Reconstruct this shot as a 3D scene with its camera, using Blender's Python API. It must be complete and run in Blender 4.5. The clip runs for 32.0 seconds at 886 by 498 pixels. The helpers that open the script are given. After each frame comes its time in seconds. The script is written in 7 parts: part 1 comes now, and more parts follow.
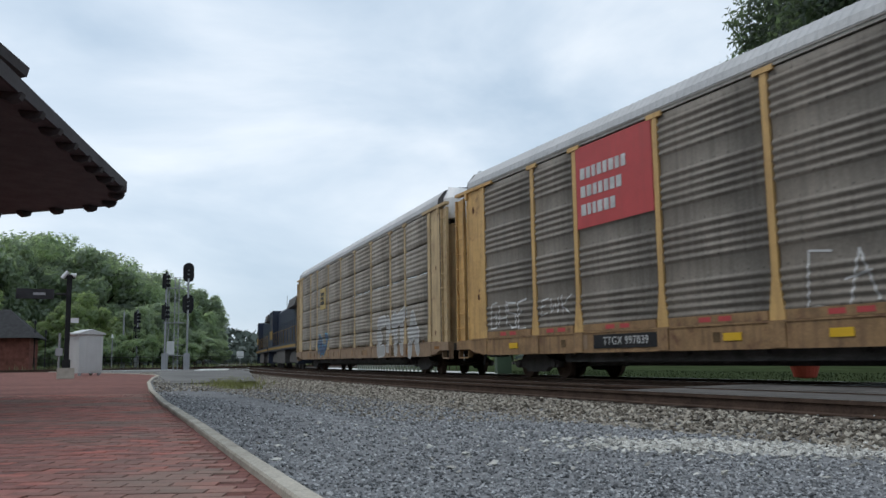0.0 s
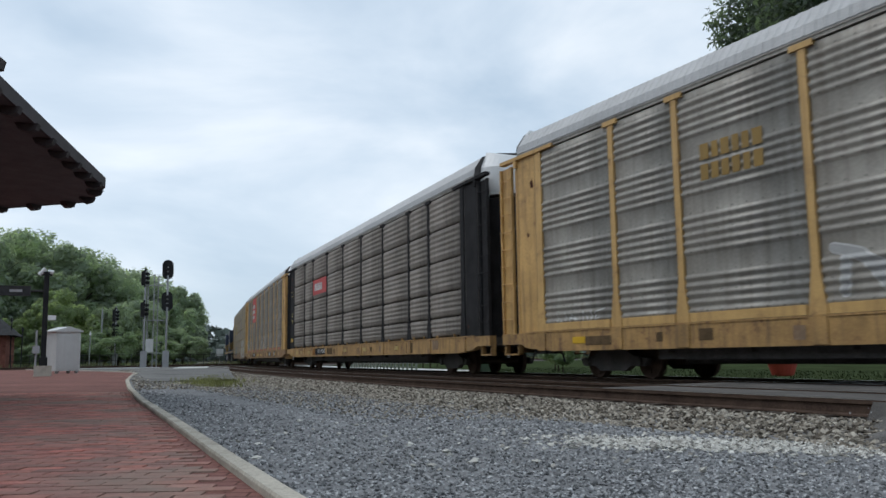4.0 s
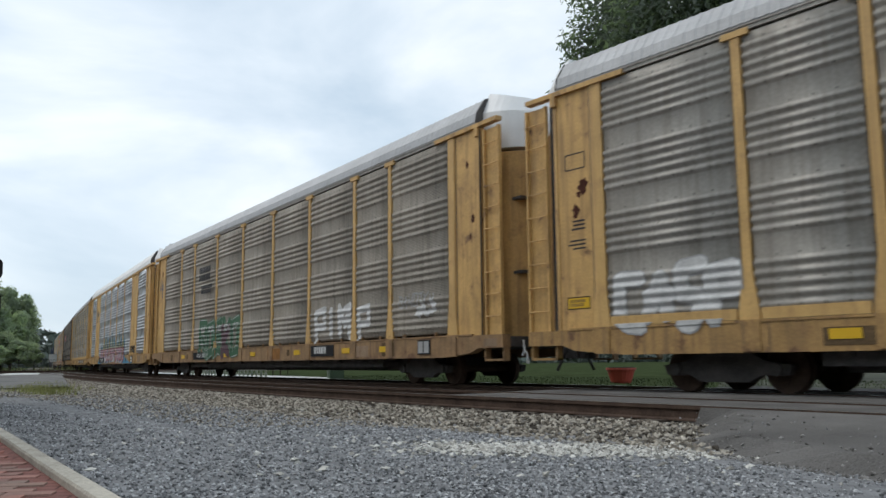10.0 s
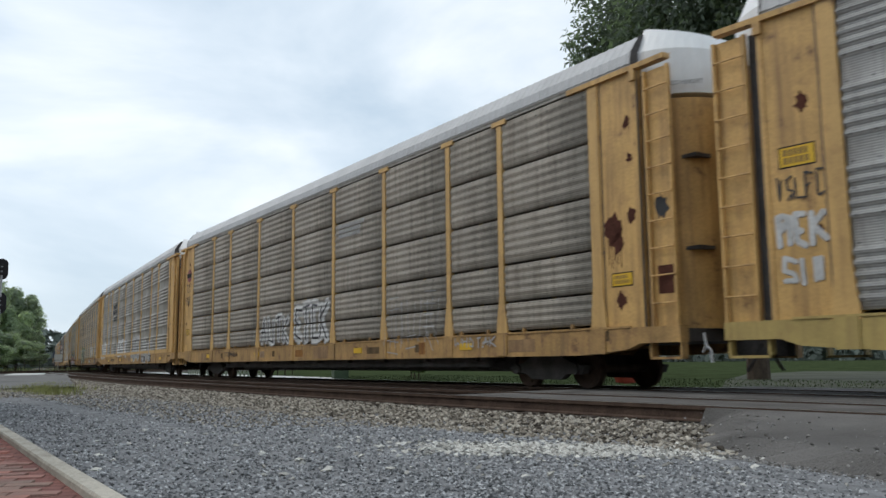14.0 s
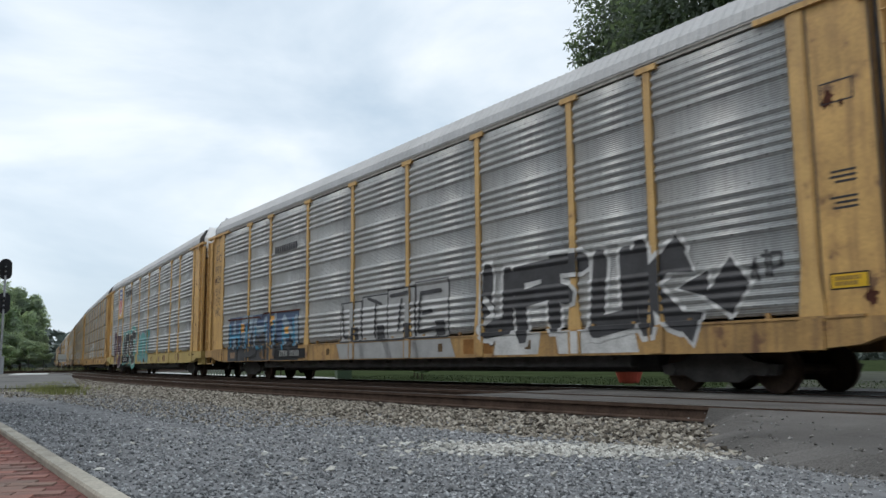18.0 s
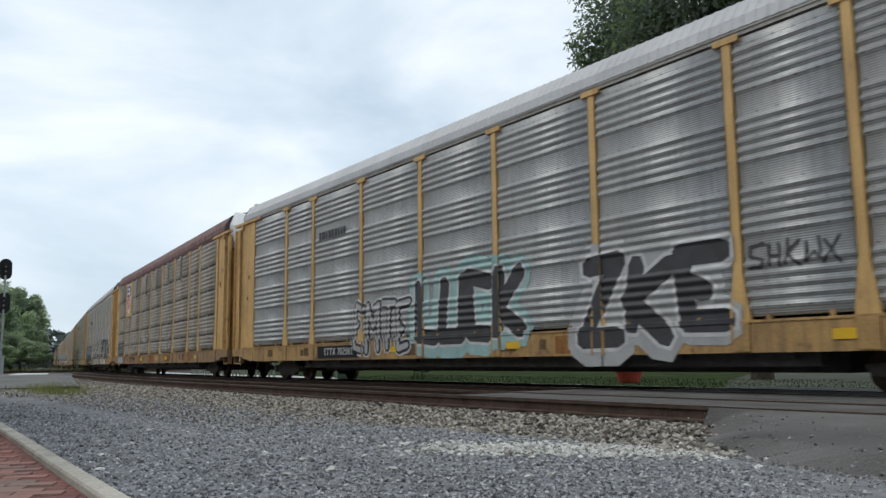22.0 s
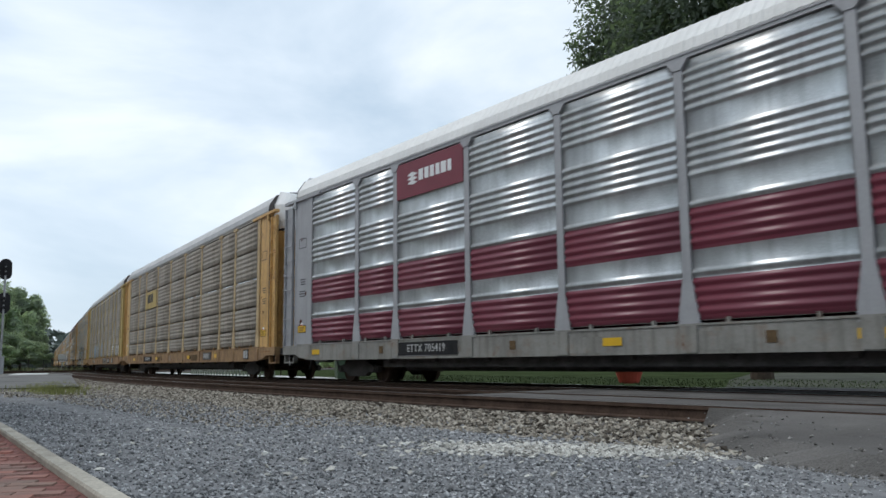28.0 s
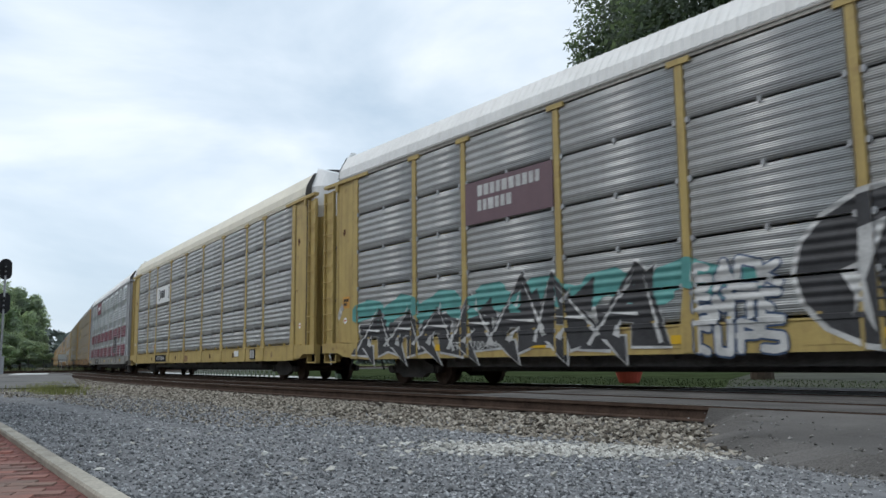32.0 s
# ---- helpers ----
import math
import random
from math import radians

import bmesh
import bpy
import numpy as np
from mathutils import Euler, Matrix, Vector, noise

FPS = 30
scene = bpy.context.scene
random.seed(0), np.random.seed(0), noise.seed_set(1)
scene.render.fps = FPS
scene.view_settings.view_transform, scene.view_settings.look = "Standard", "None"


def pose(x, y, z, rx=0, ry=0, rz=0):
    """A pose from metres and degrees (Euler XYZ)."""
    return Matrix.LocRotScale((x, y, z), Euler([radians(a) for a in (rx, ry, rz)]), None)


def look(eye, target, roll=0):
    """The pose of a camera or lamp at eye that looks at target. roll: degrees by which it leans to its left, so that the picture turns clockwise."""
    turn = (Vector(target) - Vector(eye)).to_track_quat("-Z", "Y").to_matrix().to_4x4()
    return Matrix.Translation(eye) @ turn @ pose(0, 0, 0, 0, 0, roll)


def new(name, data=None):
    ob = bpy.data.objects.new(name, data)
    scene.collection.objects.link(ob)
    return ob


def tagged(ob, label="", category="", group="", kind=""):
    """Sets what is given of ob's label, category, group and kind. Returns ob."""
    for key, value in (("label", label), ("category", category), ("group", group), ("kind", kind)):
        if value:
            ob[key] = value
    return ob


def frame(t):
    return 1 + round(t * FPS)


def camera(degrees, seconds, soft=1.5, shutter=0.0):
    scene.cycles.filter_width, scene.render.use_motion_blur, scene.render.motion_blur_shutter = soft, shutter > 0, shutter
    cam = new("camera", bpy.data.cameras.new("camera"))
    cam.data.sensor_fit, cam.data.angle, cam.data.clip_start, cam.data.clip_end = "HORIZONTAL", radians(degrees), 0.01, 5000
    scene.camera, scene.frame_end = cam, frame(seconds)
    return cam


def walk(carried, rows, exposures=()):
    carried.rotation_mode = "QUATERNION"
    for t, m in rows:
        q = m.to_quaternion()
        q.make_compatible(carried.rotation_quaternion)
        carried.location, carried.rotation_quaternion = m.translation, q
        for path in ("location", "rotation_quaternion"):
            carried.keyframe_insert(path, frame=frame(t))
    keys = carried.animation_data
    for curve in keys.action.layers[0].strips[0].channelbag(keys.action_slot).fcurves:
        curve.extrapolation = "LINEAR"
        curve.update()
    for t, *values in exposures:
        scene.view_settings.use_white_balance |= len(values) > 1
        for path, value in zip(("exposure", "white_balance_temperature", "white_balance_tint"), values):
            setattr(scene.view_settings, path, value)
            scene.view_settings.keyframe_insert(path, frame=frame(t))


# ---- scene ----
# Camera: low beside the platform kerb, panned once to the right. Rail top is z = 0.
EYE = (0.0, 0.0, 0.504)
# seconds, yaw to the left, pitch up, roll (degrees)
VIEW = (
    (0, 10.66, 7.43, -0.81),
    (0.5, 10.44, 7.44, -0.78),
    (1, 10.29, 7.45, -0.78),
    (1.5, 10.24, 7.43, -0.82),
    (2, 10.21, 7.4, -0.93),
    (2.5, 10.14, 7.43, -0.82),
    (3.6, 10.05, 7.42, -0.82),
    (4.1, 8.90, 7.2, -0.76),
    (4.5, 5.34, 6.86, -0.65),
    (5, -0.42, 6.57, -0.38),
    (5.5, -2.5, 6.67, -0.66),
    (6, -1.42, 7.24, -0.5),
    (6.5, -1.19, 7.61, -0.72),
    (7, -1.11, 7.73, -0.58),
    (7.5, -1.01, 7.74, -0.58),
    (8, -0.83, 7.68, -0.59),
    (8.5, -0.73, 7.64, -0.56),
    (9, -0.62, 7.63, -0.58),
    (10, -0.51, 7.63, -0.55),
    (11, -0.37, 7.64, -0.57),
    (12, -0.29, 7.63, -0.53),
    (13, -0.28, 7.63, -0.52),
    (14, -0.21, 7.64, -0.56),
    (16.5, -0.04, 7.65, -0.55),
    (18, -0.0, 7.64, -0.55),
    (32, -0.0, 7.64, -0.55),
)
cam = camera(55.3, 32.0, soft=1.5, shutter=0.14)


def aim(yaw, up, roll):
    y, p = radians(yaw), radians(up)
    d = Vector((-math.sin(y) * math.cos(p), math.cos(y) * math.cos(p), math.sin(p)))
    return look(EYE, Vector(EYE) + d * 10, roll)


walk(cam, [(t, aim(y, p, r)) for t, y, p, r in VIEW], exposures=((0.0, 0.2, 6250, 10), (3.0, 0.2, 6250, 10), (4.8, 0.24, 6250, 10), (6.0, 0.4, 6250, 10), (7.2, 0.24, 6300, 10), (8.5, 0.31, 6500, 10), (11.0, 0.38, 6500, 10), (18.0, 0.34, 6500, 10), (24.0, 0.34, 6450, 10), (28.0, 0.35, 6350, 10), (32.0, 0.33, 6350, 10)))

# ---- light: overcast afternoon ----
SUN_ELEV, SUN_TURN = radians(50), radians(-76)
world = bpy.data.worlds.new("overcast_sky")
scene.world = world
world.use_nodes = True
wn, wl = world.node_tree.nodes, world.node_tree.links
wn.clear()


def wnode(kind, **values):
    n = wn.new(kind)
    for k, v in values.items():
        n.inputs[k].default_value = v
    return n


sky = wn.new("ShaderNodeTexSky")
sky.sky_type, sky.sun_disc = "NISHITA", False
sky.sun_elevation, sky.sun_rotation = SUN_ELEV, SUN_TURN
coord = wn.new("ShaderNodeTexCoord")
squash = wn.new("ShaderNodeMapping")
squash.inputs["Scale"].default_value = (1.0, 1.0, 2.6)
squash.inputs["Location"].default_value = (0.35, 0.2, 0.1)
wl.new(coord.outputs["Generated"], squash.inputs["Vector"])
big = wnode("ShaderNodeTexNoise", Scale=2.3, Detail=6.0, Roughness=0.52, Distortion=0.3)
wl.new(squash.outputs["Vector"], big.inputs["Vector"])
ramp = wn.new("ShaderNodeValToRGB")
e = ramp.color_ramp.elements
e[0].position, e[0].color = 0.34, (0.47, 0.575, 0.675, 1)
e[1].position, e[1].color = 0.66, (0.88, 0.92, 0.945, 1)
mid = e.new(0.5)
mid.color = (0.64, 0.725, 0.80, 1)
wl.new(big.outputs["Fac"], ramp.inputs["Fac"])
dim = wn.new("ShaderNodeVectorMath")
dim.operation = "SCALE"
dim.inputs["Scale"].default_value = 0.10
wl.new(sky.outputs["Color"], dim.inputs[0])
blend = wn.new("ShaderNodeMix")
blend.data_type = "RGBA"
blend.inputs["Factor"].default_value = 0.88
wl.new(dim.outputs["Vector"], blend.inputs[6])
wl.new(ramp.outputs["Color"], blend.inputs[7])
back = wn.new("ShaderNodeBackground")
back.inputs["Strength"].default_value = 1.0
wl.new(blend.outputs[2], back.inputs["Color"])
wout = wn.new("ShaderNodeOutputWorld")
wl.new(back.outputs["Background"], wout.inputs["Surface"])

sun_data = bpy.data.lights.new("sun", "SUN")
sun_data.energy, sun_data.angle, sun_data.color = 0.85, radians(25), (1.0, 0.96, 0.9)
sun = new("sun", sun_data)
sun.matrix_world = look((0, 0, 50), Vector((0, 0, 50)) - Vector((math.sin(SUN_TURN) * math.cos(SUN_ELEV), math.cos(SUN_TURN) * math.cos(SUN_ELEV), math.sin(SUN_ELEV))))


# ---- materials ----
def mat(name, col, rough=0.7, metal=0.0, var=0.18, scale=2.0, fine=30.0, bump=0.15, streak=0.0, dirt=(0.06, 0.05, 0.04), glow=0.0, grain=(1, 1, 1), rust=0.0, bolts=False, ribs=0.0):
    """Paint or stone with blotches, fine grain, bump and vertical run-off streaks."""
    m = bpy.data.materials.new(name)
    m.use_nodes = True
    nt = m.node_tree
    N, K = nt.nodes, nt.links
    b = N["Principled BSDF"]
    b.inputs["Roughness"].default_value, b.inputs["Metallic"].default_value = rough, metal
    b.inputs["Specular IOR Level"].default_value = 0.08 if rough >= 0.85 else 0.5
    tc, oi = N.new("ShaderNodeTexCoord"), N.new("ShaderNodeObjectInfo")
    mul = N.new("ShaderNodeMath")
    mul.operation = "MULTIPLY"
    mul.inputs[1].default_value = 61.0
    K.new(oi.outputs["Random"], mul.inputs[0])
    add = N.new("ShaderNodeVectorMath")
    K.new(tc.outputs["Object"], add.inputs[0])
    K.new(mul.outputs[0], add.inputs[1])
    gm = N.new("ShaderNodeMapping")
    gm.inputs["Scale"].default_value = grain
    K.new(add.outputs[0], gm.inputs["Vector"])
    n1, n2 = N.new("ShaderNodeTexNoise"), N.new("ShaderNodeTexNoise")
    n1.inputs["Scale"].default_value, n1.inputs["Detail"].default_value = scale, 6
    n2.inputs["Scale"].default_value, n2.inputs["Detail"].default_value = fine, 4
    K.new(gm.outputs[0], n1.inputs["Vector"])
    K.new(gm.outputs[0], n2.inputs["Vector"])
    mix = N.new("ShaderNodeMath")
    mix.operation = "MULTIPLY_ADD"
    mix.inputs[1].default_value = 0.6
    K.new(n1.outputs["Fac"], mix.inputs[0])
    half = N.new("ShaderNodeMath")
    half.operation = "MULTIPLY"
    half.inputs[1].default_value = 0.4
    K.new(n2.outputs["Fac"], half.inputs[0])
    K.new(half.outputs[0], mix.inputs[2])
    r = N.new("ShaderNodeValToRGB")
    r.color_ramp.elements[0].position, r.color_ramp.elements[1].position = 0.3, 0.7
    r.color_ramp.elements[0].color = (*[max(0.0, c * (1 - var * 1.6)) for c in col], 1)
    r.color_ramp.elements[1].color = (*[min(1.0, c * (1 + var)) for c in col], 1)
    K.new(mix.outputs[0], r.inputs["Fac"])
    out = r.outputs["Color"]
    if streak:
        mp = N.new("ShaderNodeMapping")
        mp.inputs["Scale"].default_value = (5.0, 5.0, 0.35)
        K.new(add.outputs[0], mp.inputs["Vector"])
        n3 = N.new("ShaderNodeTexNoise")
        n3.inputs["Scale"].default_value, n3.inputs["Detail"].default_value = 1.6, 7
        K.new(mp.outputs[0], n3.inputs["Vector"])
        mr = N.new("ShaderNodeMapRange")
        mr.inputs["From Min"].default_value, mr.inputs["From Max"].default_value = 0.48, 0.78
        mr.inputs["To Max"].default_value = streak
        K.new(n3.outputs["Fac"], mr.inputs["Value"])
        mx = N.new("ShaderNodeMix")
        mx.data_type = "RGBA"
        K.new(mr.outputs[0], mx.inputs["Factor"])
        K.new(out, mx.inputs[6])
        mx.inputs[7].default_value = (*dirt, 1)
        out = mx.outputs[2]
    def over(fac, tint, under):
        mo = N.new("ShaderNodeMix")
        mo.data_type = "RGBA"
        K.new(fac, mo.inputs["Factor"])
        K.new(under, mo.inputs[6])
        mo.inputs[7].default_value = (*tint, 1)
        return mo.outputs[2]

    def rise(src, lo, hi, top):
        mr_ = N.new("ShaderNodeMapRange")
        mr_.inputs["From Min"].default_value, mr_.inputs["From Max"].default_value, mr_.inputs["To Max"].default_value = lo, hi, top
        K.new(src, mr_.inputs["Value"])
        return mr_.outputs[0]

    def calc(op, a, *rest):
        c_ = N.new("ShaderNodeMath")
        c_.operation = op
        K.new(a, c_.inputs[0])
        for i_, q in enumerate(rest):
            if isinstance(q, (int, float)):
                c_.inputs[i_ + 1].default_value = q
            else:
                K.new(q, c_.inputs[i_ + 1])
        return c_.outputs[0]

    if bolts:
        # fine run-off lines, and rows of small dark fasteners
        mp2 = N.new("ShaderNodeMapping")
        mp2.inputs["Scale"].default_value = (22.0, 22.0, 0.9)
        K.new(add.outputs[0], mp2.inputs["Vector"])
        n4 = N.new("ShaderNodeTexNoise")
        n4.inputs["Scale"].default_value, n4.inputs["Detail"].default_value = 1.0, 4
        K.new(mp2.outputs[0], n4.inputs["Vector"])
        out = over(rise(n4.outputs["Fac"], 0.5, 0.72, 0.4), tuple(c * 0.5 for c in col), out)
        sp = N.new("ShaderNodeSeparateXYZ")
        K.new(tc.outputs["Object"], sp.inputs[0])
        dx = calc("SUBTRACT", calc("FRACT", calc("MULTIPLY", sp.outputs["X"], 1 / 0.34)), 0.5)
        dz = calc("SUBTRACT", calc("FRACT", calc("MULTIPLY", sp.outputs["Z"], 1 / 0.36)), 0.5)
        rr = calc("SQRT", calc("ADD", calc("MULTIPLY", dx, dx), calc("MULTIPLY", dz, dz)))
        dot = calc("LESS_THAN", rr, 0.05)
        out = over(calc("MULTIPLY", dot, rise(n1.outputs["Fac"], 0.36, 0.46, 0.8)), tuple(c * 0.2 for c in col), out)
    if rust:
        n5 = N.new("ShaderNodeTexNoise")
        n5.inputs["Scale"].default_value, n5.inputs["Detail"].default_value, n5.inputs["Roughness"].default_value = 2.6, 9, 0.66
        K.new(add.outputs[0], n5.inputs["Vector"])
        out = over(rise(n5.outputs["Fac"], 0.66 - 0.1 * rust, 0.74 - 0.1 * rust, 0.85), (0.085, 0.04, 0.026), out)
        out = over(rise(n5.outputs["Fac"], 0.56 - 0.1 * rust, 0.70 - 0.1 * rust, 0.35), (0.20, 0.10, 0.045), out)
    K.new(out, b.inputs["Base Color"])
    if bump:
        bp = N.new("ShaderNodeBump")
        bp.inputs["Strength"].default_value, bp.inputs["Distance"].default_value = bump, 0.02
        tall = n2.outputs["Fac"]
        if ribs:
            tall = calc("MULTIPLY", tall, 0.25)
        if ribs:
            sp2 = N.new("ShaderNodeSeparateXYZ")
            K.new(tc.outputs["Object"], sp2.inputs[0])
            tall = calc("ADD", calc("MULTIPLY", calc("SINE", calc("MULTIPLY", sp2.outputs["Z"], 6.2832 / 0.036)), ribs), tall)
        K.new(tall, bp.inputs["Height"])
        K.new(bp.outputs[0], b.inputs["Normal"])
    if glow:
        b.inputs["Emission Color"].default_value, b.inputs["Emission Strength"].default_value = (*col, 1), glow
    return m


def banded(name, base, stripe, bands, rough=0.45, metal=0.5):
    """Galvanised sheet with painted stripes between given heights (z0, z1)."""
    m = mat(name, base, rough, metal, 0.26, 1.6, 40, 0.05, 0.45, (0.27, 0.28, 0.28))
    N, K = m.node_tree.nodes, m.node_tree.links
    b = N["Principled BSDF"]
    src = b.inputs["Base Color"].links[0].from_socket
    tc, sep = N.new("ShaderNodeTexCoord"), N.new("ShaderNodeSeparateXYZ")
    K.new(tc.outputs["Object"], sep.inputs[0])
    total = None
    for z0, z1 in bands:
        c = N.new("ShaderNodeMath")
        c.operation = "COMPARE"
        c.inputs[1].default_value, c.inputs[2].default_value = (z0 + z1) / 2, (z1 - z0) / 2
        K.new(sep.outputs["Z"], c.inputs[0])
        if total is None:
            total = c.outputs[0]
        else:
            s = N.new("ShaderNodeMath")
            K.new(total, s.inputs[0])
            K.new(c.outputs[0], s.inputs[1])
            total = s.outputs[0]
    mx = N.new("ShaderNodeMix")
    mx.data_type = "RGBA"
    K.new(total, mx.inputs["Factor"])
    K.new(src, mx.inputs[6])
    mx.inputs[7].default_value = (*stripe, 1)
    K.new(mx.outputs[2], b.inputs["Base Color"])
    inv = N.new("ShaderNodeMath")
    inv.operation = "MULTIPLY_ADD"
    inv.inputs[1].default_value, inv.inputs[2].default_value = -metal, metal
    K.new(total, inv.inputs[0])
    K.new(inv.outputs[0], b.inputs["Metallic"])
    return m


YELLOW = mat("yellow_paint", (0.575, 0.36, 0.13), 0.6, 0, 0.14, 1.5, 25, 0.05, 0.55, (0.27, 0.155, 0.065), rust=0.15)
ENDS = mat("rust_stained_yellow_paint", (0.575, 0.35, 0.12), 0.6, 0, 0.22, 1.1, 25, 0.05, 0.8, (0.21, 0.115, 0.05), rust=0.4)
SILL_YELLOW = mat("grimy_yellow_paint", (0.42, 0.25, 0.088), 0.65, 0, 0.3, 1.5, 25, 0.08, 0.9, (0.12, 0.075, 0.045), rust=0.75)
DULL = mat("dull_yellow_paint", (0.50, 0.37, 0.20), 0.7, 0, 0.2, 1.5, 25, 0.05, 0.6, (0.17, 0.11, 0.07), rust=0.3)
OCHRE = mat("ochre_paint", (0.44, 0.325, 0.11), 0.6, 0, 0.12, 1.5, 25, 0.05, 0.5, (0.18, 0.11, 0.05), rust=0.15)
RUSTY = mat("rusty_yellow_paint", (0.29, 0.175, 0.08), 0.75, 0, 0.3, 2.5, 25, 0.1, 0.8, (0.10, 0.055, 0.035), rust=0.8)
BLACKISH = mat("black_paint", (0.030, 0.030, 0.032), 0.85, 0, 0.3, 2, 25, 0.05, 0.3, (0.05, 0.045, 0.04))
GREYPAINT = mat("grey_paint", (0.34, 0.345, 0.36), 0.55, 0, 0.1, 1.5, 25, 0.04, 0.4, (0.2, 0.2, 0.2))
GREY_SILL = mat("grimy_grey_paint", (0.25, 0.245, 0.225), 0.6, 0, 0.2, 1.5, 25, 0.05, 0.7, (0.09, 0.08, 0.065), rust=0.2)
ZINC = mat("weathered_zinc", (0.315, 0.297, 0.264), 0.55, 0.2, 0.24, 0.9, 18, 0.06, 0.6, (0.13, 0.112, 0.09), bolts=True)
ZINC_UMBER = mat("umber_weathered_zinc", (0.205, 0.18, 0.15), 0.65, 0.1, 0.25, 0.9, 18, 0.06, 0.6, (0.08, 0.066, 0.052), bolts=True)
ZINC_BROWN = mat("brown_weathered_zinc", (0.30, 0.268, 0.222), 0.65, 0.1, 0.24, 0.9, 18, 0.4, 0.65, (0.10, 0.083, 0.065), bolts=True, ribs=0.2)
ZINC_TAN = mat("tan_weathered_zinc", (0.25, 0.205, 0.16), 0.75, 0.05, 0.24, 0.9, 18, 0.06, 0.7, (0.12, 0.08, 0.055), bolts=True, rust=0.3)
TAN = mat("rusty_tan_paint", (0.27, 0.185, 0.115), 0.75, 0, 0.25, 1.5, 25, 0.06, 0.7, (0.12, 0.07, 0.045), rust=0.7)
DUSTY = mat("dusty_asphalt", (0.18, 0.177, 0.17), 0.92, 0, 0.4, 0.7, 25, 0.6)
ZINC_DARK = mat("sooty_zinc", (0.235, 0.208, 0.18), 0.7, 0.1, 0.22, 0.9, 18, 0.06, 0.5, (0.05, 0.045, 0.042), bolts=True)
ZINC_LIGHT = mat("pale_zinc", (0.38, 0.385, 0.378), 0.45, 0.35, 0.2, 0.9, 22, 0.4, 0.5, (0.22, 0.215, 0.205), bolts=True, ribs=0.3)
PALE_SHEET = mat("pale_sheet", (0.37, 0.375, 0.37), 0.45, 0.35, 0.12, 0.9, 22, 0.45, 0.35, (0.25, 0.245, 0.235), ribs=0.35)
SILVER = mat("bright_zinc", (0.46, 0.47, 0.485), 0.42, 0.8, 0.14, 1.6, 30, 0.05, 0.4, (0.36, 0.365, 0.375))
SILVER_RED = banded("bright_zinc_red_bands", (0.58, 0.60, 0.605), (0.17, 0.035, 0.055), ((2.23, 2.90), (1.12, 1.78)), 0.38, 0.82)
ROOF_ZINC = mat("roof_zinc", (0.41, 0.415, 0.42), 0.55, 0.15, 0.14, 1.2, 20, 0.05, 0.3, (0.3, 0.3, 0.3))
ROOF_WHITE = mat("roof_white", (0.74, 0.74, 0.72), 0.5, 0.0, 0.08, 1.2, 20, 0.05, 0.25, (0.5, 0.48, 0.44))
ROOF_CREAM = mat("roof_cream", (0.70, 0.66, 0.54), 0.5, 0.0, 0.08, 1.2, 20, 0.05, 0.25, (0.5, 0.46, 0.36))
ROOF_BROWN = mat("roof_oxide", (0.14, 0.058, 0.05), 0.7, 0.0, 0.3, 1.2, 20, 0.08, 0.5, (0.32, 0.28, 0.26))
WHITE = mat("white_paint", (0.74, 0.75, 0.75), 0.5, 0, 0.05, 2, 30, 0.03, 0.2, (0.5, 0.48, 0.45))
# grime colour lightened: the veil of haze over dark parts is put into it
UNDER = mat("underframe_grime", (0.075, 0.07, 0.068), 0.8, 0, 0.4, 3, 30, 0.1)
TRUCK_RUST = mat("dusty_truck_steel", (0.06, 0.054, 0.05), 0.8, 0, 0.4, 3, 30, 0.15)
STEEL = mat("worn_steel", (0.30, 0.28, 0.27), 0.35, 0.9, 0.2, 4, 40, 0.05)
RAILRUST = mat("rail_rust", (0.085, 0.058, 0.045), 0.85, 0, 0.3, 5, 40, 0.1)
TIEWOOD = mat("creosoted_wood", (0.075, 0.06, 0.05), 0.9, 0, 0.35, 3, 40, 0.3, grain=(1, 8, 8))
BALLAST = mat("ballast_stone", (0.17, 0.158, 0.145), 0.9, 0, 0.35, 9, 60, 0.3)
GRAVEL = mat("blue_grey_gravel", (0.215, 0.218, 0.223), 0.9, 0, 0.32, 7, 90, 0.5)
ASPHALT = mat("worn_asphalt", (0.14, 0.134, 0.128), 0.92, 0, 0.28, 1.1, 60, 0.7)
BRICK = mat("worn_red_brick", (0.21, 0.088, 0.068), 0.85, 0, 0.35, 3.0, 50, 0.25)
CONCRETE = mat("pale_concrete", (0.47, 0.435, 0.37), 0.9, 0, 0.3, 2.5, 55, 0.5)
PALE = mat("bleached_concrete", (0.62, 0.62, 0.60), 0.85, 0, 0.08, 2, 40, 0.1)
GRASS = mat("grass_ground", (0.045, 0.06, 0.028), 0.95, 0, 0.4, 0.5, 12, 0.3)
DARKWOOD = mat("dark_painted_wood", (0.045, 0.036, 0.038), 0.75, 0, 0.3, 3, 30, 0.1, grain=(1, 1, 1))
GRASS.node_tree.nodes["Principled BSDF"].inputs["Specular IOR Level"].default_value = 0.0
BROWNWOOD = mat("brown_soffit_wood", (0.105, 0.09, 0.098), 0.8, 0, 0.25, 3, 30, 0.1)
SLATE = mat("dark_slate", (0.05, 0.05, 0.052), 0.88, 0, 0.25, 3, 30, 0.2)
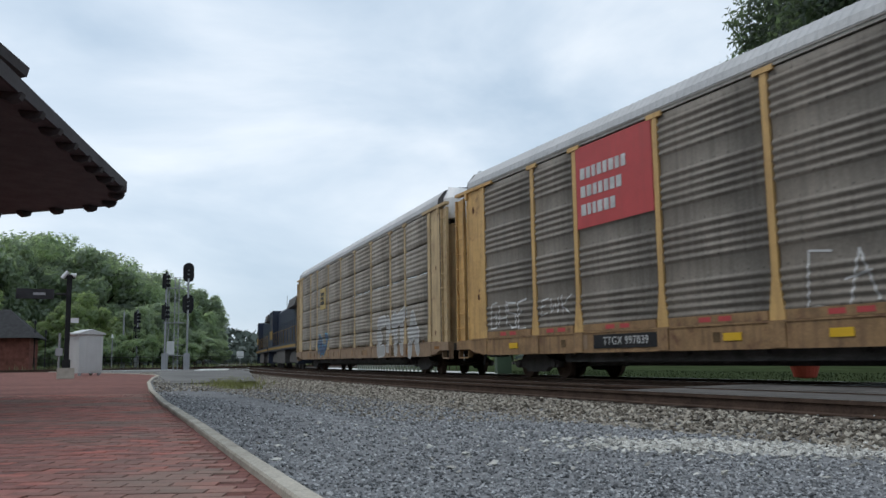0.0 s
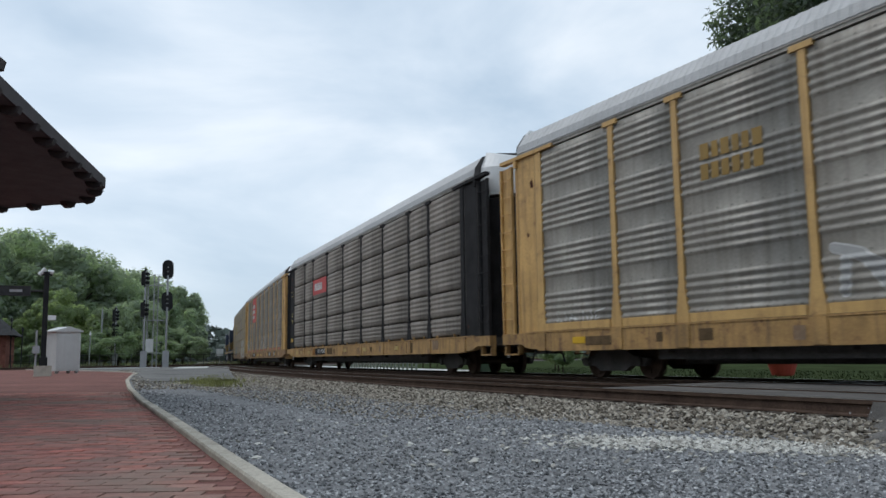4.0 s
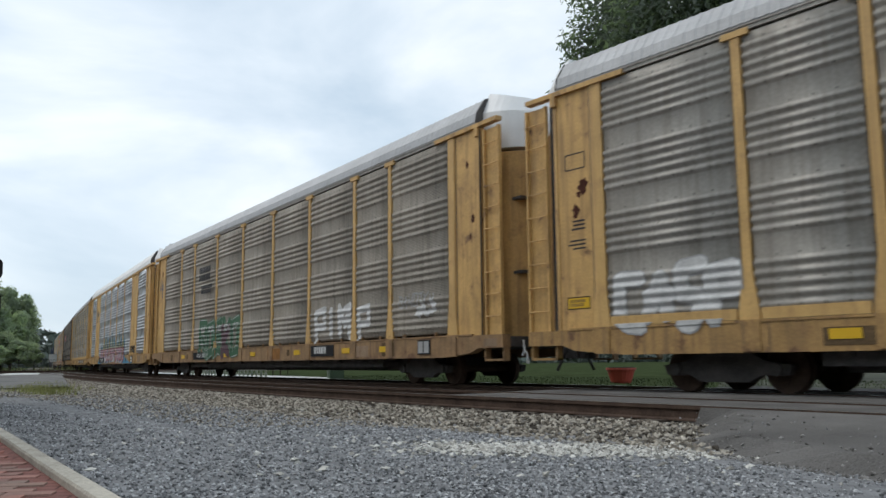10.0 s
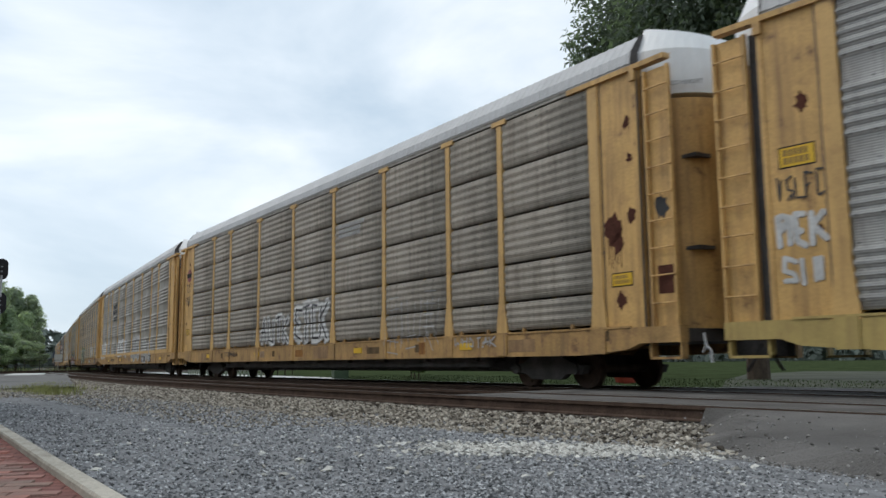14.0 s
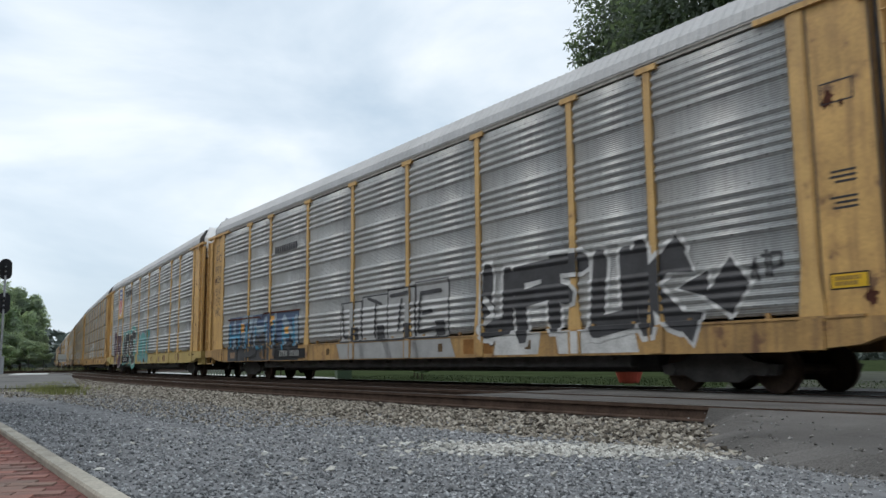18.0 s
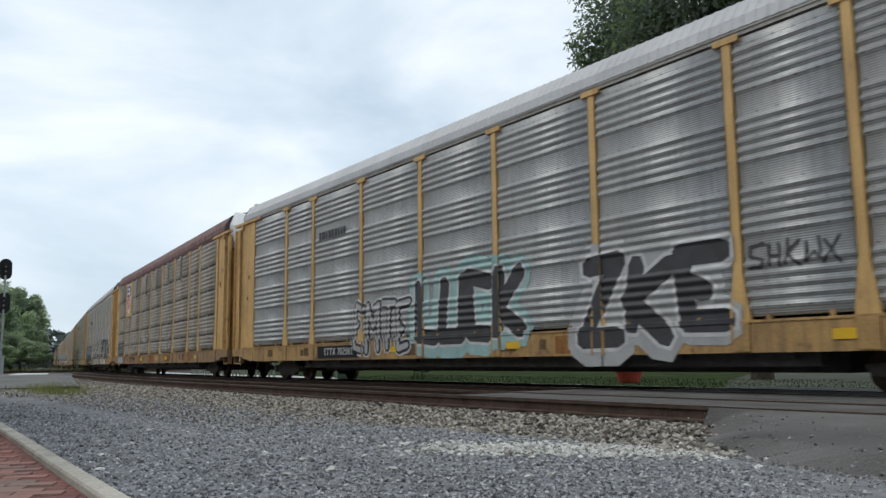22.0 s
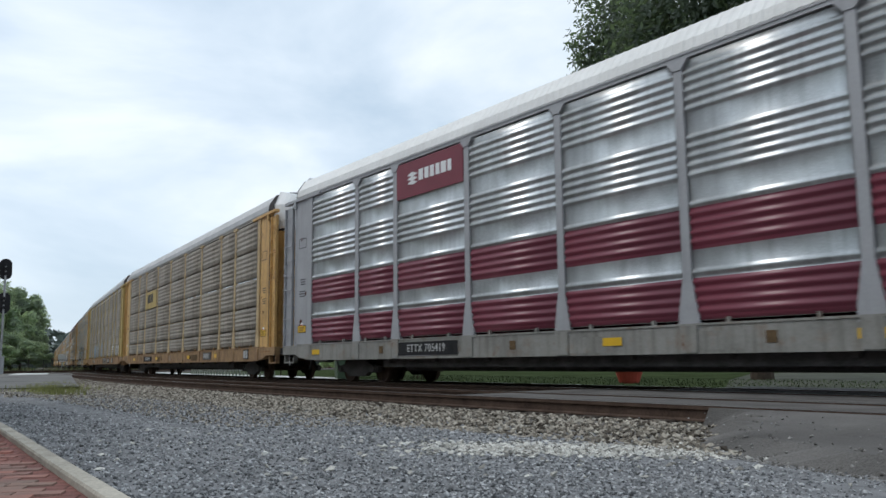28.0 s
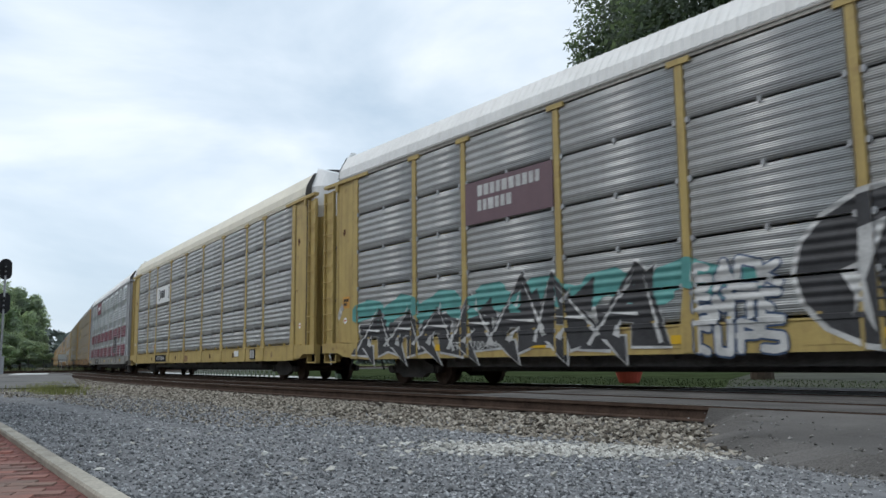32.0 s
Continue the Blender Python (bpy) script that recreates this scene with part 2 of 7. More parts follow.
def leafy(name, col):
    """Leaves that let some light through."""
    m = mat(name, col, 0.6, 0, 0.45, 0.6, 8, 0.0)
    N, K = m.node_tree.nodes, m.node_tree.links
    tr, mx = N.new("ShaderNodeBsdfTranslucent"), N.new("ShaderNodeMixShader")
    tr.inputs["Color"].default_value = (col[0] * 1.5, col[1] * 1.6, col[2] * 0.9, 1)
    mx.inputs["Fac"].default_value = 0.6
    K.new(N["Principled BSDF"].outputs[0], mx.inputs[1])
    K.new(tr.outputs[0], mx.inputs[2])
    K.new(mx.outputs[0], N["Material Output"].inputs["Surface"])
    return m


# LEAF, LEAF_DARK and LEAF_LIGHT are pale and greyish: distance haze is in the colour
LEAF = leafy("leaf_green", (0.29, 0.35, 0.275))
LEAF_DARK = leafy("leaf_dark_green", (0.285, 0.335, 0.285))
LEAF_TALL = leafy("leaf_bottle_green", (0.10, 0.13, 0.105))
LEAF_LIGHT = leafy("leaf_light_green", (0.27, 0.325, 0.205))
BARK = mat("bark", (0.07, 0.055, 0.042), 0.9, 0, 0.3, 4, 30, 0.4)
GALV = mat("galvanised_pole", (0.36, 0.37, 0.375), 0.5, 0.4, 0.12, 3, 30, 0.05)
CABINET = mat("cabinet_grey_white", (0.55, 0.56, 0.55), 0.5, 0, 0.07, 2, 30, 0.03, 0.2, (0.35, 0.34, 0.32))
NAVY = mat("navy_paint", (0.014, 0.024, 0.052), 0.5, 0, 0.25, 2, 25, 0.05, 0.4, (0.03, 0.03, 0.03))
GOLD = mat("gold_paint", (0.28, 0.17, 0.035), 0.6, 0, 0.2, 2, 25, 0.05)
RED = mat("sign_red", (0.46, 0.055, 0.055), 0.6, 0, 0.1, 2, 30, 0.03, 0.3, (0.25, 0.06, 0.05))
BLUE_FADED = mat("faded_blue_paint", (0.06, 0.17, 0.36), 0.6, 0, 0.15, 4, 30, 0.02)
MAROON = mat("sign_maroon", (0.17, 0.018, 0.035), 0.5, 0, 0.1, 2, 30, 0.03)
PLUM = mat("sign_plum", (0.15, 0.09, 0.105), 0.6, 0, 0.1, 2, 30, 0.03, 0.3, (0.1, 0.07, 0.08))
BLUE = mat("sign_blue", (0.02, 0.055, 0.21), 0.5, 0, 0.1, 2, 30, 0.03)
REFLEX = mat("reflective_yellow", (0.66, 0.40, 0.02), 0.4, 0, 0.05, 3, 30, 0.0)
SP_WHITE = mat("spray_white", (0.54, 0.54, 0.53), 0.7, 0, 0.25, 3, 30, 0.0)
SP_GREY = mat("spray_grey", (0.36, 0.36, 0.355), 0.7, 0, 0.15, 3, 30, 0.0)
SP_BLACK = mat("spray_black", (0.02, 0.02, 0.022), 0.6, 0, 0.2, 3, 30, 0.0)
SP_BLUE = mat("spray_blue", (0.04, 0.22, 0.36), 0.6, 0, 0.15, 3, 30, 0.0)
SP_NAVY = mat("spray_navy", (0.05, 0.085, 0.16), 0.6, 0, 0.15, 3, 30, 0.0)
SP_TEAL = mat("spray_teal", (0.09, 0.30, 0.28), 0.6, 0, 0.15, 3, 30, 0.0)
SP_RED = mat("spray_red", (0.34, 0.04, 0.06), 0.6, 0, 0.15, 3, 30, 0.0)
SP_GREEN = mat("spray_green", (0.03, 0.11, 0.05), 0.6, 0, 0.15, 3, 30, 0.0)
SP_PLUM = mat("spray_plum", (0.09, 0.04, 0.055), 0.6, 0, 0.15, 3, 30, 0.0)
SP_PINK = mat("spray_pink", (0.36, 0.11, 0.15), 0.6, 0, 0.15, 3, 30, 0.0)
SP_OLIVE = mat("spray_olive", (0.24, 0.25, 0.12), 0.6, 0, 0.15, 3, 30, 0.0)
SP_STEEL = mat("spray_steel_blue", (0.22, 0.28, 0.33), 0.7, 0, 0.15, 3, 30, 0.0)
SP_CHAR = mat("spray_charcoal", (0.042, 0.042, 0.046), 0.7, 0, 0.35, 3, 30, 0.0)
RED_ORANGE = mat("orange_placard", (0.55, 0.27, 0.04), 0.5, 0, 0.1, 3, 30, 0.0)
VERMILION = mat("vermilion_sticker", (0.55, 0.10, 0.035), 0.6, 0, 0.15, 6, 40, 0.0)
RUST_ORANGE = mat("orange_rust", (0.30, 0.145, 0.05), 0.85, 0, 0.3, 3, 30, 0.1, 0.7, (0.12, 0.055, 0.03), rust=0.7)
GRIME = mat("sill_grime", (0.13, 0.088, 0.05), 0.9, 0, 0.35, 5, 40, 0.1)
RUST = mat("rust_patch", (0.085, 0.035, 0.025), 0.9, 0, 0.35, 5, 40, 0.2)
SILVER_SPRAY = mat("spray_silver", (0.40, 0.40, 0.395), 0.5, 0.3, 0.15, 3, 30, 0.0)
SP_AQUA = mat("spray_aqua", (0.28, 0.42, 0.41), 0.7, 0, 0.2, 3, 30, 0.0)
SP_YELLOW = mat("spray_yellow", (0.5, 0.42, 0.12), 0.6, 0, 0.15, 3, 30, 0.0)


# ---- geometry helpers ----
class Geo:
    """Collects boxes, prisms and tubes into one mesh."""

    def __init__(self):
        self.v, self.f = [], []

    def box(self, x0, x1, y0, y1, z0, z1):
        k = len(self.v)
        self.v += [(x, y, z) for z in (z0, z1) for x, y in ((x0, y0), (x1, y0), (x1, y1), (x0, y1))]
        self.f += [[k + i for i in q] for q in ((3, 2, 1, 0), (4, 5, 6, 7), (0, 1, 5, 4), (1, 2, 6, 5), (2, 3, 7, 6), (3, 0, 4, 7))]
        return self

    def prism(self, pts, a0, a1, axis="y"):
        """Extrude a closed outline from a0 to a1; pts are (x, z) for axis y, (y, z) for x, (x, y) for z."""
        place = {"y": lambda p, a: (p[0], a, p[1]), "x": lambda p, a: (a, p[0], p[1]), "z": lambda p, a: (p[0], p[1], a)}[axis]
        k, n = len(self.v), len(pts)
        self.v += [place(p, a0) for p in pts] + [place(p, a1) for p in pts]
        self.f += [[k + i for i in range(n)], [k + n + i for i in reversed(range(n))]]
        self.f += [[k + i, k + n + i, k + n + (i + 1) % n, k + (i + 1) % n] for i in range(n)]
        return self

    def tube(self, a, b, r, n=8, r2=None):
        a, b = Vector(a), Vector(b)
        d = (b - a).normalized()
        e1 = d.orthogonal().normalized()
        e2 = d.cross(e1)
        k, r2 = len(self.v), r if r2 is None else r2
        for p, q in ((a, r), (b, r2)):
            self.v += [tuple(p + (e1 * math.cos(t) + e2 * math.sin(t)) * q) for t in (2 * math.pi * i / n for i in range(n))]
        self.f += [[k + i, k + (i + 1) % n, k + n + (i + 1) % n, k + n + i] for i in range(n)]
        self.f += [[k + i for i in reversed(range(n))], [k + n + i for i in range(n)]]
        return self

    def mesh(self, name, material=None):
        me = bpy.data.meshes.new(name)
        me.from_pydata(self.v, [], self.f)
        bm = bmesh.new()
        bm.from_mesh(me)
        bmesh.ops.recalc_face_normals(bm, faces=bm.faces)
        bm.to_mesh(me)
        bm.free()
        me.materials.append(material)
        return me


def put(name, me, material, parent=None, m=None, label=""):
    """One mesh object, under a parent, with its own material on a mesh that others may share."""
    ob = new(name, me)
    if material is not None and me.materials[0] is not material:
        ob.material_slots[0].link = "OBJECT"
        ob.material_slots[0].material = material
    if parent is not None:
        ob.parent = parent
    if m is not None:
        ob.matrix_basis = m
    if label:
        ob["label"] = label
    return ob


def part(name, geo, material, parent, label=""):
    return put(name, geo.mesh(name, material), material, parent, None, label)


def thing(name, label, category, m=None, group="", kind=""):
    ob = new(name)
    if m is not None:
        ob.matrix_basis = m
    return tagged(ob, label, category, group, kind)


def lettering(body, size, material, name="lettering", spacing=1.0):
    """Raised lettering in the built-in font; reads along +x, up +z, faces -y."""
    c = bpy.data.curves.new(name, "FONT")
    c.body, c.size, c.extrude, c.space_character = body, size, 0.003, spacing
    c.align_x, c.align_y = "CENTER", "CENTER"
    tmp = bpy.data.objects.new(name, c)
    scene.collection.objects.link(tmp)
    me = bpy.data.meshes.new_from_object(tmp.evaluated_get(bpy.context.evaluated_depsgraph_get()))
    bpy.data.objects.remove(tmp)
    me.transform(Matrix.Rotation(radians(90), 4, "X"))
    me.materials.clear()
    me.materials.append(material)
    me.name = name
    return me
# ---- the line of the far main track (arc length s, offset o away from the platform side) ----
S_ALL = np.arange(-620.0, 760.0, 0.5)
TURN0, SIDE = radians(37.1), 12.35
BEND = np.radians(11.9 * (1 - (1 - np.clip(S_ALL, -30, 105) / 105) ** 2.1))
U, NRM = np.array((-math.sin(TURN0), math.cos(TURN0))), np.array((math.cos(TURN0), math.sin(TURN0)))
ALONG = np.concatenate(([0], np.cumsum((np.cos(BEND)[1:] + np.cos(BEND)[:-1]) / 4)))
ACROSS = np.concatenate(([0], np.cumsum((np.sin(BEND)[1:] + np.sin(BEND)[:-1]) / 4)))
ALONG -= np.interp(0, S_ALL, ALONG)
ACROSS -= np.interp(0, S_ALL, ACROSS)


def line(s, o=0.0):
    """Place on the track at arc length s, o metres beyond its centre."""
    h = np.interp(s, S_ALL, BEND)
    a = np.interp(s, S_ALL, ALONG) - math.sin(h) * o
    c = np.interp(s, S_ALL, ACROSS) + math.cos(h) * o + SIDE
    p = a * U + c * NRM
    return float(p[0]), float(p[1])


NEAR = -3.66  # centre of the near track


def strip(name, s_list, profile, material, label, kind="structure", parent=None):
    """A ribbon along the line; profile is a list of (o, z)."""
    g = Geo()
    n = len(profile)
    for s in s_list:
        g.v += [(*line(s, o), z) for o, z in profile]
    for i in range(len(s_list) - 1):
        for j in range(n - 1):
            k = i * n + j
            g.f.append([k, k + 1, k + n + 1, k + n])
    ob = part(name, g, material, parent)
    return tagged(ob, label, "", "", kind) if parent is None else ob


def rail_bar(name, s_list, o, parent, spot=line, z=0.0):
    """A rail with head, web and foot."""
    prof = [(-0.035, 0), (0.035, 0), (0.035, -0.04), (0.01, -0.05), (0.01, -0.14), (0.07, -0.155), (0.07, -0.17), (-0.07, -0.17), (-0.07, -0.155), (-0.01, -0.14), (-0.01, -0.05), (-0.035, -0.04)]
    n = len(prof)
    g = Geo()
    for s in s_list:
        g.v += [(*spot(s, o + p), z + q) for p, q in prof]
    for i in range(len(s_list) - 1):
        for j in range(n):
            k, j2 = i * n, (j + 1) % n
            g.f.append([k + j, k + j2, k + n + j2, k + n + j])
    ob = part(name, g, RAILRUST, parent)
    # polished running surface
    t = Geo()
    for s in s_list:
        t.v += [(*spot(s, o + p), z + 0.004) for p in (-0.028, 0.028)]
    t.f = [[2 * i, 2 * i + 1, 2 * i + 3, 2 * i + 2] for i in range(len(s_list) - 1)]
    part("running_surface", t, STEEL, ob, "polished steel rail head")
    return ob


S_FINE = [float(s) for s in np.concatenate((np.arange(-120, -8, 8.0), np.arange(-8, 110, 1.5), np.arange(110, 640, 12.0)))]

# ground: one sheet to the horizon
g = Geo()
g.v = [(-2500, -2500, -0.24), (2500, -2500, -0.24), (2500, 2500, -0.24), (-2500, 2500, -0.24)]
g.f = [[0, 1, 2, 3]]
tagged(part("ground", g, GRASS, None), "grass and weeds reaching to the horizon", "", "", "structure")

# ballast under both tracks
strip("ballast_bed", S_FINE, [(-6.6, -0.23), (-5.6, -0.20), (-5.0, -0.19), (2.2, -0.19), (3.4, -0.235)], BALLAST, "grey-brown crushed stone ballast under the tracks")


def railway(name, o, label, s_ties):
    tr = thing(name, label, "", None, "", "structure")
    for side in (-0.7525, 0.7525):
        rail_bar("rail", S_FINE, o + side, tr)
    tie = Geo().box(-1.3, 1.3, -0.115, 0.115, -0.18, 0).mesh("tie", TIEWOOD)
    for s in s_ties:
        (x0, y0), (x1, y1) = line(s - 0.1, o), line(s + 0.1, o)
        put("tie", tie, TIEWOOD, tr, pose(*line(s, o), -0.168 + random.uniform(-0.008, 0.004), 0, 0, math.degrees(math.atan2(y1 - y0, x1 - x0)) + 90 + random.uniform(-1, 1)))
    return tr


railway("near_track", NEAR, "rusty steel rails on wooden ties, near main track", [6.2 + 0.53 * i for i in range(110)])
railway("far_track", 0.0, "rusty steel rails on wooden ties carrying the train", [5.0 + 0.55 * i for i in range(100)])

# asphalt crossing: between and beside the rails
cross = thing("crossing", "worn grey asphalt level crossing flush with the rails", "", None, "", "structure")
for o0, o1, s1 in ((-2.84, -0.82, 11.6), (-0.66, 0.66, 10.6), (-4.33, -2.98, 11.2), (0.83, 2.3, 10.2)):
    g = Geo()
    ss = [-26, -18, -10, -4, 0, 3, 6, 8, 9.5, s1 - 0.5, s1]
    for s in ss:
        z = -0.012 if s < s1 - 0.2 else -0.15
        g.v += [(*line(s, o0), z), (*line(s, o1), z)]
    g.f = [[2 * i, 2 * i + 1, 2 * i + 3, 2 * i + 2] for i in range(len(ss) - 1)]
    part("slab", g, ASPHALT, cross)
# ramp on the yard side with a ragged edge
g = Geo()
RIM = ((-4.46, 5.75, -0.012), (-4.75, 5.45, -0.025), (-5.2, 5.1, -0.055), (-5.7, 4.75, -0.09), (-6.3, 4.4, -0.10), (-6.9, 3.5, -0.075), (-7.4, 2.7, -0.05), (-7.9, 1.6, -0.03), (-8.6, -0.6, -0.02), (-9.4, -3.4, -0.02), (-10.2, -6.6, -0.02))


def rim_at(o):
    k = [-r[0] for r in RIM]
    return float(np.interp(-o, k, [r[1] for r in RIM])), float(np.interp(-o, k, [r[2] for r in RIM]))


rag = random.Random(3)
rim_ = [(o, rim_at(o)[0] + rag.uniform(-0.22, 0.22), rim_at(o)[1]) for o in (float(q) for q in np.linspace(-4.46, -10.2, 64))]
cols = 9
for i, (o, s_end, z) in enumerate(rim_):
    for k in range(cols):
        t = k / (cols - 1)
        s = s_end + (-26 - s_end) * t ** 2.0
        low = float(np.interp(o, (-10.0, -8.6, -6.8, -5.2), (-0.03, -0.09, -0.195, -0.225))) - 0.012
        z_at = low if k == 0 and i > 0 else z
        g.v.append((*line(s, o), z_at if s > -2 else min(z_at + 0.02, -0.012)))
for i in range(len(rim_) - 1):
    for k in range(cols - 1):
        g.f.append([i * cols + k, i * cols + k + 1, (i + 1) * cols + k + 1, (i + 1) * cols + k])
part("ramp", g, ASPHALT, cross)
# ---- the train ----
SPEED, PITCH = 13.304, 28.35
POSTS = (12.06, 9.28, 7.34, 4.38, 1.45, -1.45, -4.38, -7.34, -9.28, -12.06)
Z_LOW, Z_TOP = 1.115, 5.335


SEAM_BANDS = ((1.115, 1.645), (1.69, 2.395), (2.44, 3.355), (3.40, 4.325), (4.37, 5.335))


def wave(a, pitch, n, low, high):
    """n rounded corrugations from height a upwards."""
    return [(a + pitch * (r + q / 7), low + (high - low) * 0.5 * (1 - math.cos(2 * math.pi * q / 7))) for r in range(n) for q in range(7)] + [(a + pitch * n, low)]


def sheet_strips(style):
    """(z, y) outlines of the corrugated side sheets of one bay, each from bottom to top."""
    if style == "grouped":
        pts = [(Z_LOW, 1.513)]
        for k in range(4):
            pts += wave(1.19 + 1.085 * k, 0.152, 5, 1.510, 1.545)
        return [pts + [(Z_TOP, 1.513)]]
    if style == "flat":
        return [[(0.9, 1.515), (5.4, 1.515)]]
    out = []
    for z0, z1 in SEAM_BANDS:
        n = max(3, round((z1 - z0 - 0.14) / 0.155))
        out.append([(z0, 1.520)] + wave(z0 + 0.09, (z1 - z0 - 0.11) / n, n, 1.520, 1.541) + [(z1, 1.520)])
    return out


def sheet_profile(style):
    return [p for st in sheet_strips(style) for p in st]


SHEETS = {}


def sheets(style, width):
    """The corrugated sheets of one bay, each a closed mesh with rounded waves."""
    key = (style, round(width, 2))
    if key not in SHEETS:
        SHEETS[key] = []
        for st in sheet_strips(style):
            me = Geo().prism([(y, z) for z, y in st] + [(1.44, st[-1][0]), (1.44, st[0][0])], -width / 2, width / 2, "x").mesh("side_panel", ZINC)
            for i in range(len(st) - 1):
                me.polygons[2 + i].use_smooth = True
            SHEETS[key].append(me)
    return SHEETS[key]


def post_mesh(cap, wide):
    g = Geo()
    w = 0.075 * wide
    g.box(-w, w, 1.44, 1.544, 1.0, 5.35)
    g.prism([(-w * 2.4, 0.98), (w * 2.4, 0.98), (w * 2.2, 1.2), (w, 1.8), (-w, 1.8), (-w * 2.2, 1.2)], 1.46, 1.550, "y")
    if cap:
        g.prism([(-0.23, 5.30), (0.23, 5.30), (0.23, 5.40), (-0.23, 5.40)], 1.46, 1.562, "y")
    else:
        g.prism([(-0.22, 5.36), (0.22, 5.36), (w, 5.2), (-w, 5.2)], 1.46, 1.562, "y")
    return g.mesh("post", YELLOW)


POST_T, POST_PLAIN = post_mesh(True, 1.0), post_mesh(False, 1.15)
END_POST = Geo().box(-0.12, 0.12, 1.44, 1.546, 0.98, 5.36).prism([(-0.12, 1.75), (-0.2, 1.0), (0.2, 1.0), (0.12, 1.75)], 1.46, 1.554, "y").mesh("end_post", YELLOW)
END_PANEL = Geo().box(12.1, 13.12, 1.40, 1.515, 0.98, 5.35).mesh("end_panel", YELLOW)
TRIM = Geo().box(-0.04, 0.04, 1.5, 1.528, 1.0, 5.35).mesh("trim", YELLOW)
TOP_BEAM = Geo().box(11.42, 13.78, 1.42, 1.575, 5.345, 5.43).box(13.0, 13.12, 1.5, 1.58, 5.16, 5.35).mesh("top_beam", YELLOW)
LADDER = Geo().box(13.30, 13.80, 1.455, 1.49, 1.02, 5.24).mesh("ladder", YELLOW)
STILE = Geo().box(-0.025, 0.025, 1.48, 1.55, 1.02, 5.24).mesh("stile", YELLOW)
RUNG = Geo().tube((13.30, 1.562, 0), (13.81, 1.562, 0), 0.014, 6).mesh("rung", YELLOW)
SLOT = Geo().box(13.12, 13.28, 1.2, 1.42, 1.0, 5.24).mesh("door_slot", UNDER)
ARC = [(13.0, 1.36)] + [(13.0 + 0.95 * math.sin(a), 0.42 + 0.94 * math.cos(a)) for a in (radians(d) for d in range(10, 91, 10))] + [(13.95, 0.01), (13.8, 0.01), (13.75, 0.4), (13.0, 1.2)]
END_DOOR = Geo().prism(ARC, 1.0, 4.78, "z").box(13.3, 13.93, 0.4, 0.46, 3.0, 3.03).mesh("end_door", YELLOW)
g = Geo()
rings = [[(x - 0.015, max(y - 0.015, 0.02), 4.78) for x, y in ARC], [(x - 0.015, max(y - 0.015, 0.02), 5.74 - 0.10 * (x - 13.0)) for x, y in ARC], [(13.0 + (x - 13.0) * 0.86, max(y * 0.84, 0.02), 6.27 - 0.30 * (x - 13.0)) for x, y in ARC]]
n = len(ARC)
for ring in rings:
    g.v += ring
for k in range(2):
    g.f += [[k * n + q, k * n + (q + 1) % n, k * n + n + (q + 1) % n, k * n + n + q] for q in range(n)]
g.f += [list(range(n)), [2 * n + q for q in reversed(range(n))]]
END_CAP = g.mesh("end_cap", WHITE)
# dark sheet that stands in for the shaded gap between roof and end cap
ROOF_GAP = Geo().prism([(1.50, 5.44), (1.54, 5.50), (1.51, 5.73), (1.29, 6.105), (0.81, 6.275), (0.0, 6.345), (0.0, 5.44)], 13.0, 13.02, "x").mesh("roof_seal", UNDER)
# solid dark bars stand in for the shade inside the end door's slots
DOOR_BARS = Geo().box(13.6, 13.94, 0.74, 1.10, -0.028, 0.028).mesh("door_recess", UNDER)

# roof: a ribbed vault
section = [(1.50, 5.44), (1.53, 5.50), (1.50, 5.72), (1.28, 6.09), (0.8, 6.26), (0.0, 6.33)]
section = section + [(-y, z) for y, z in reversed(section[:-1])]
g = Geo()
xs, k = [], -13.0
while k < 13.0:
    xs += [(k, 0.0), (k + 0.06, 0.0), (k + 0.08, 0.007), (k + 0.13, 0.007), (k + 0.15, 0.0)]
    k += 0.21
xs.append((13.0, 0.0))
n = len(section)
for x, up in xs:
    g.v += [(x, y * (1 + up * 0.7 * (0.2 if i in (0, n - 1) else 1)), z + up * (0 if i in (0, n - 1) else 1)) for i, (y, z) in enumerate(section)]
for i in range(len(xs) - 1):
    g.f += [[i * n + j, i * n + j + 1, (i + 1) * n + j + 1, (i + 1) * n + j] for j in range(n - 1)]
g.f += [list(range(n)), [(len(xs) - 1) * n + j for j in reversed(range(n))]]
ROOF = g.mesh("roof", ROOF_ZINC)
EAVE = Geo().box(-13.0, 13.0, 1.43, 1.535, 5.37, 5.455).box(-12.9, 12.9, 1.52, 1.55, 5.435, 5.46).mesh("eave_rail", GREYPAINT)

# flat car underneath
g = Geo()
g.prism([(-13.85, 0.78), (-13.85, 1.04), (13.85, 1.04), (13.85, 0.78), (13.0, 0.78), (12.7, 0.68), (11.6, 0.60), (-11.6, 0.60), (-12.7, 0.68), (-13.0, 0.78)], 1.36, 1.55, "y")
for x in POSTS:
    g.box(x - 0.16, x + 0.16, 1.5, 1.572, 0.62, 1.04)
for x in (13.5, -13.5):
    g.box(x - 0.33, x + 0.33, 1.36, 1.5, 0.52, 0.56).box(x - 0.33, x - 0.29, 1.36, 1.5, 0.52, 0.8).box(x + 0.29, x + 0.33, 1.36, 1.5, 0.52, 0.8)
SILL = g.mesh("side_sill", YELLOW)
g = Geo().box(-12.8, 12.8, 1.36, 1.565, 1.035, 1.07)
for i in range(9):
    for f in (0.25, 0.75):
        x = POSTS[i] + (POSTS[i + 1] - POSTS[i]) * f
        g.box(x - 0.03, x + 0.03, 1.5, 1.56, 1.06, 1.15)
LOWER_LIP = g.mesh("floor_lip", YELLOW)
g = Geo().box(-13.8, 13.8, -1.36, 1.36, 0.80, 1.0)
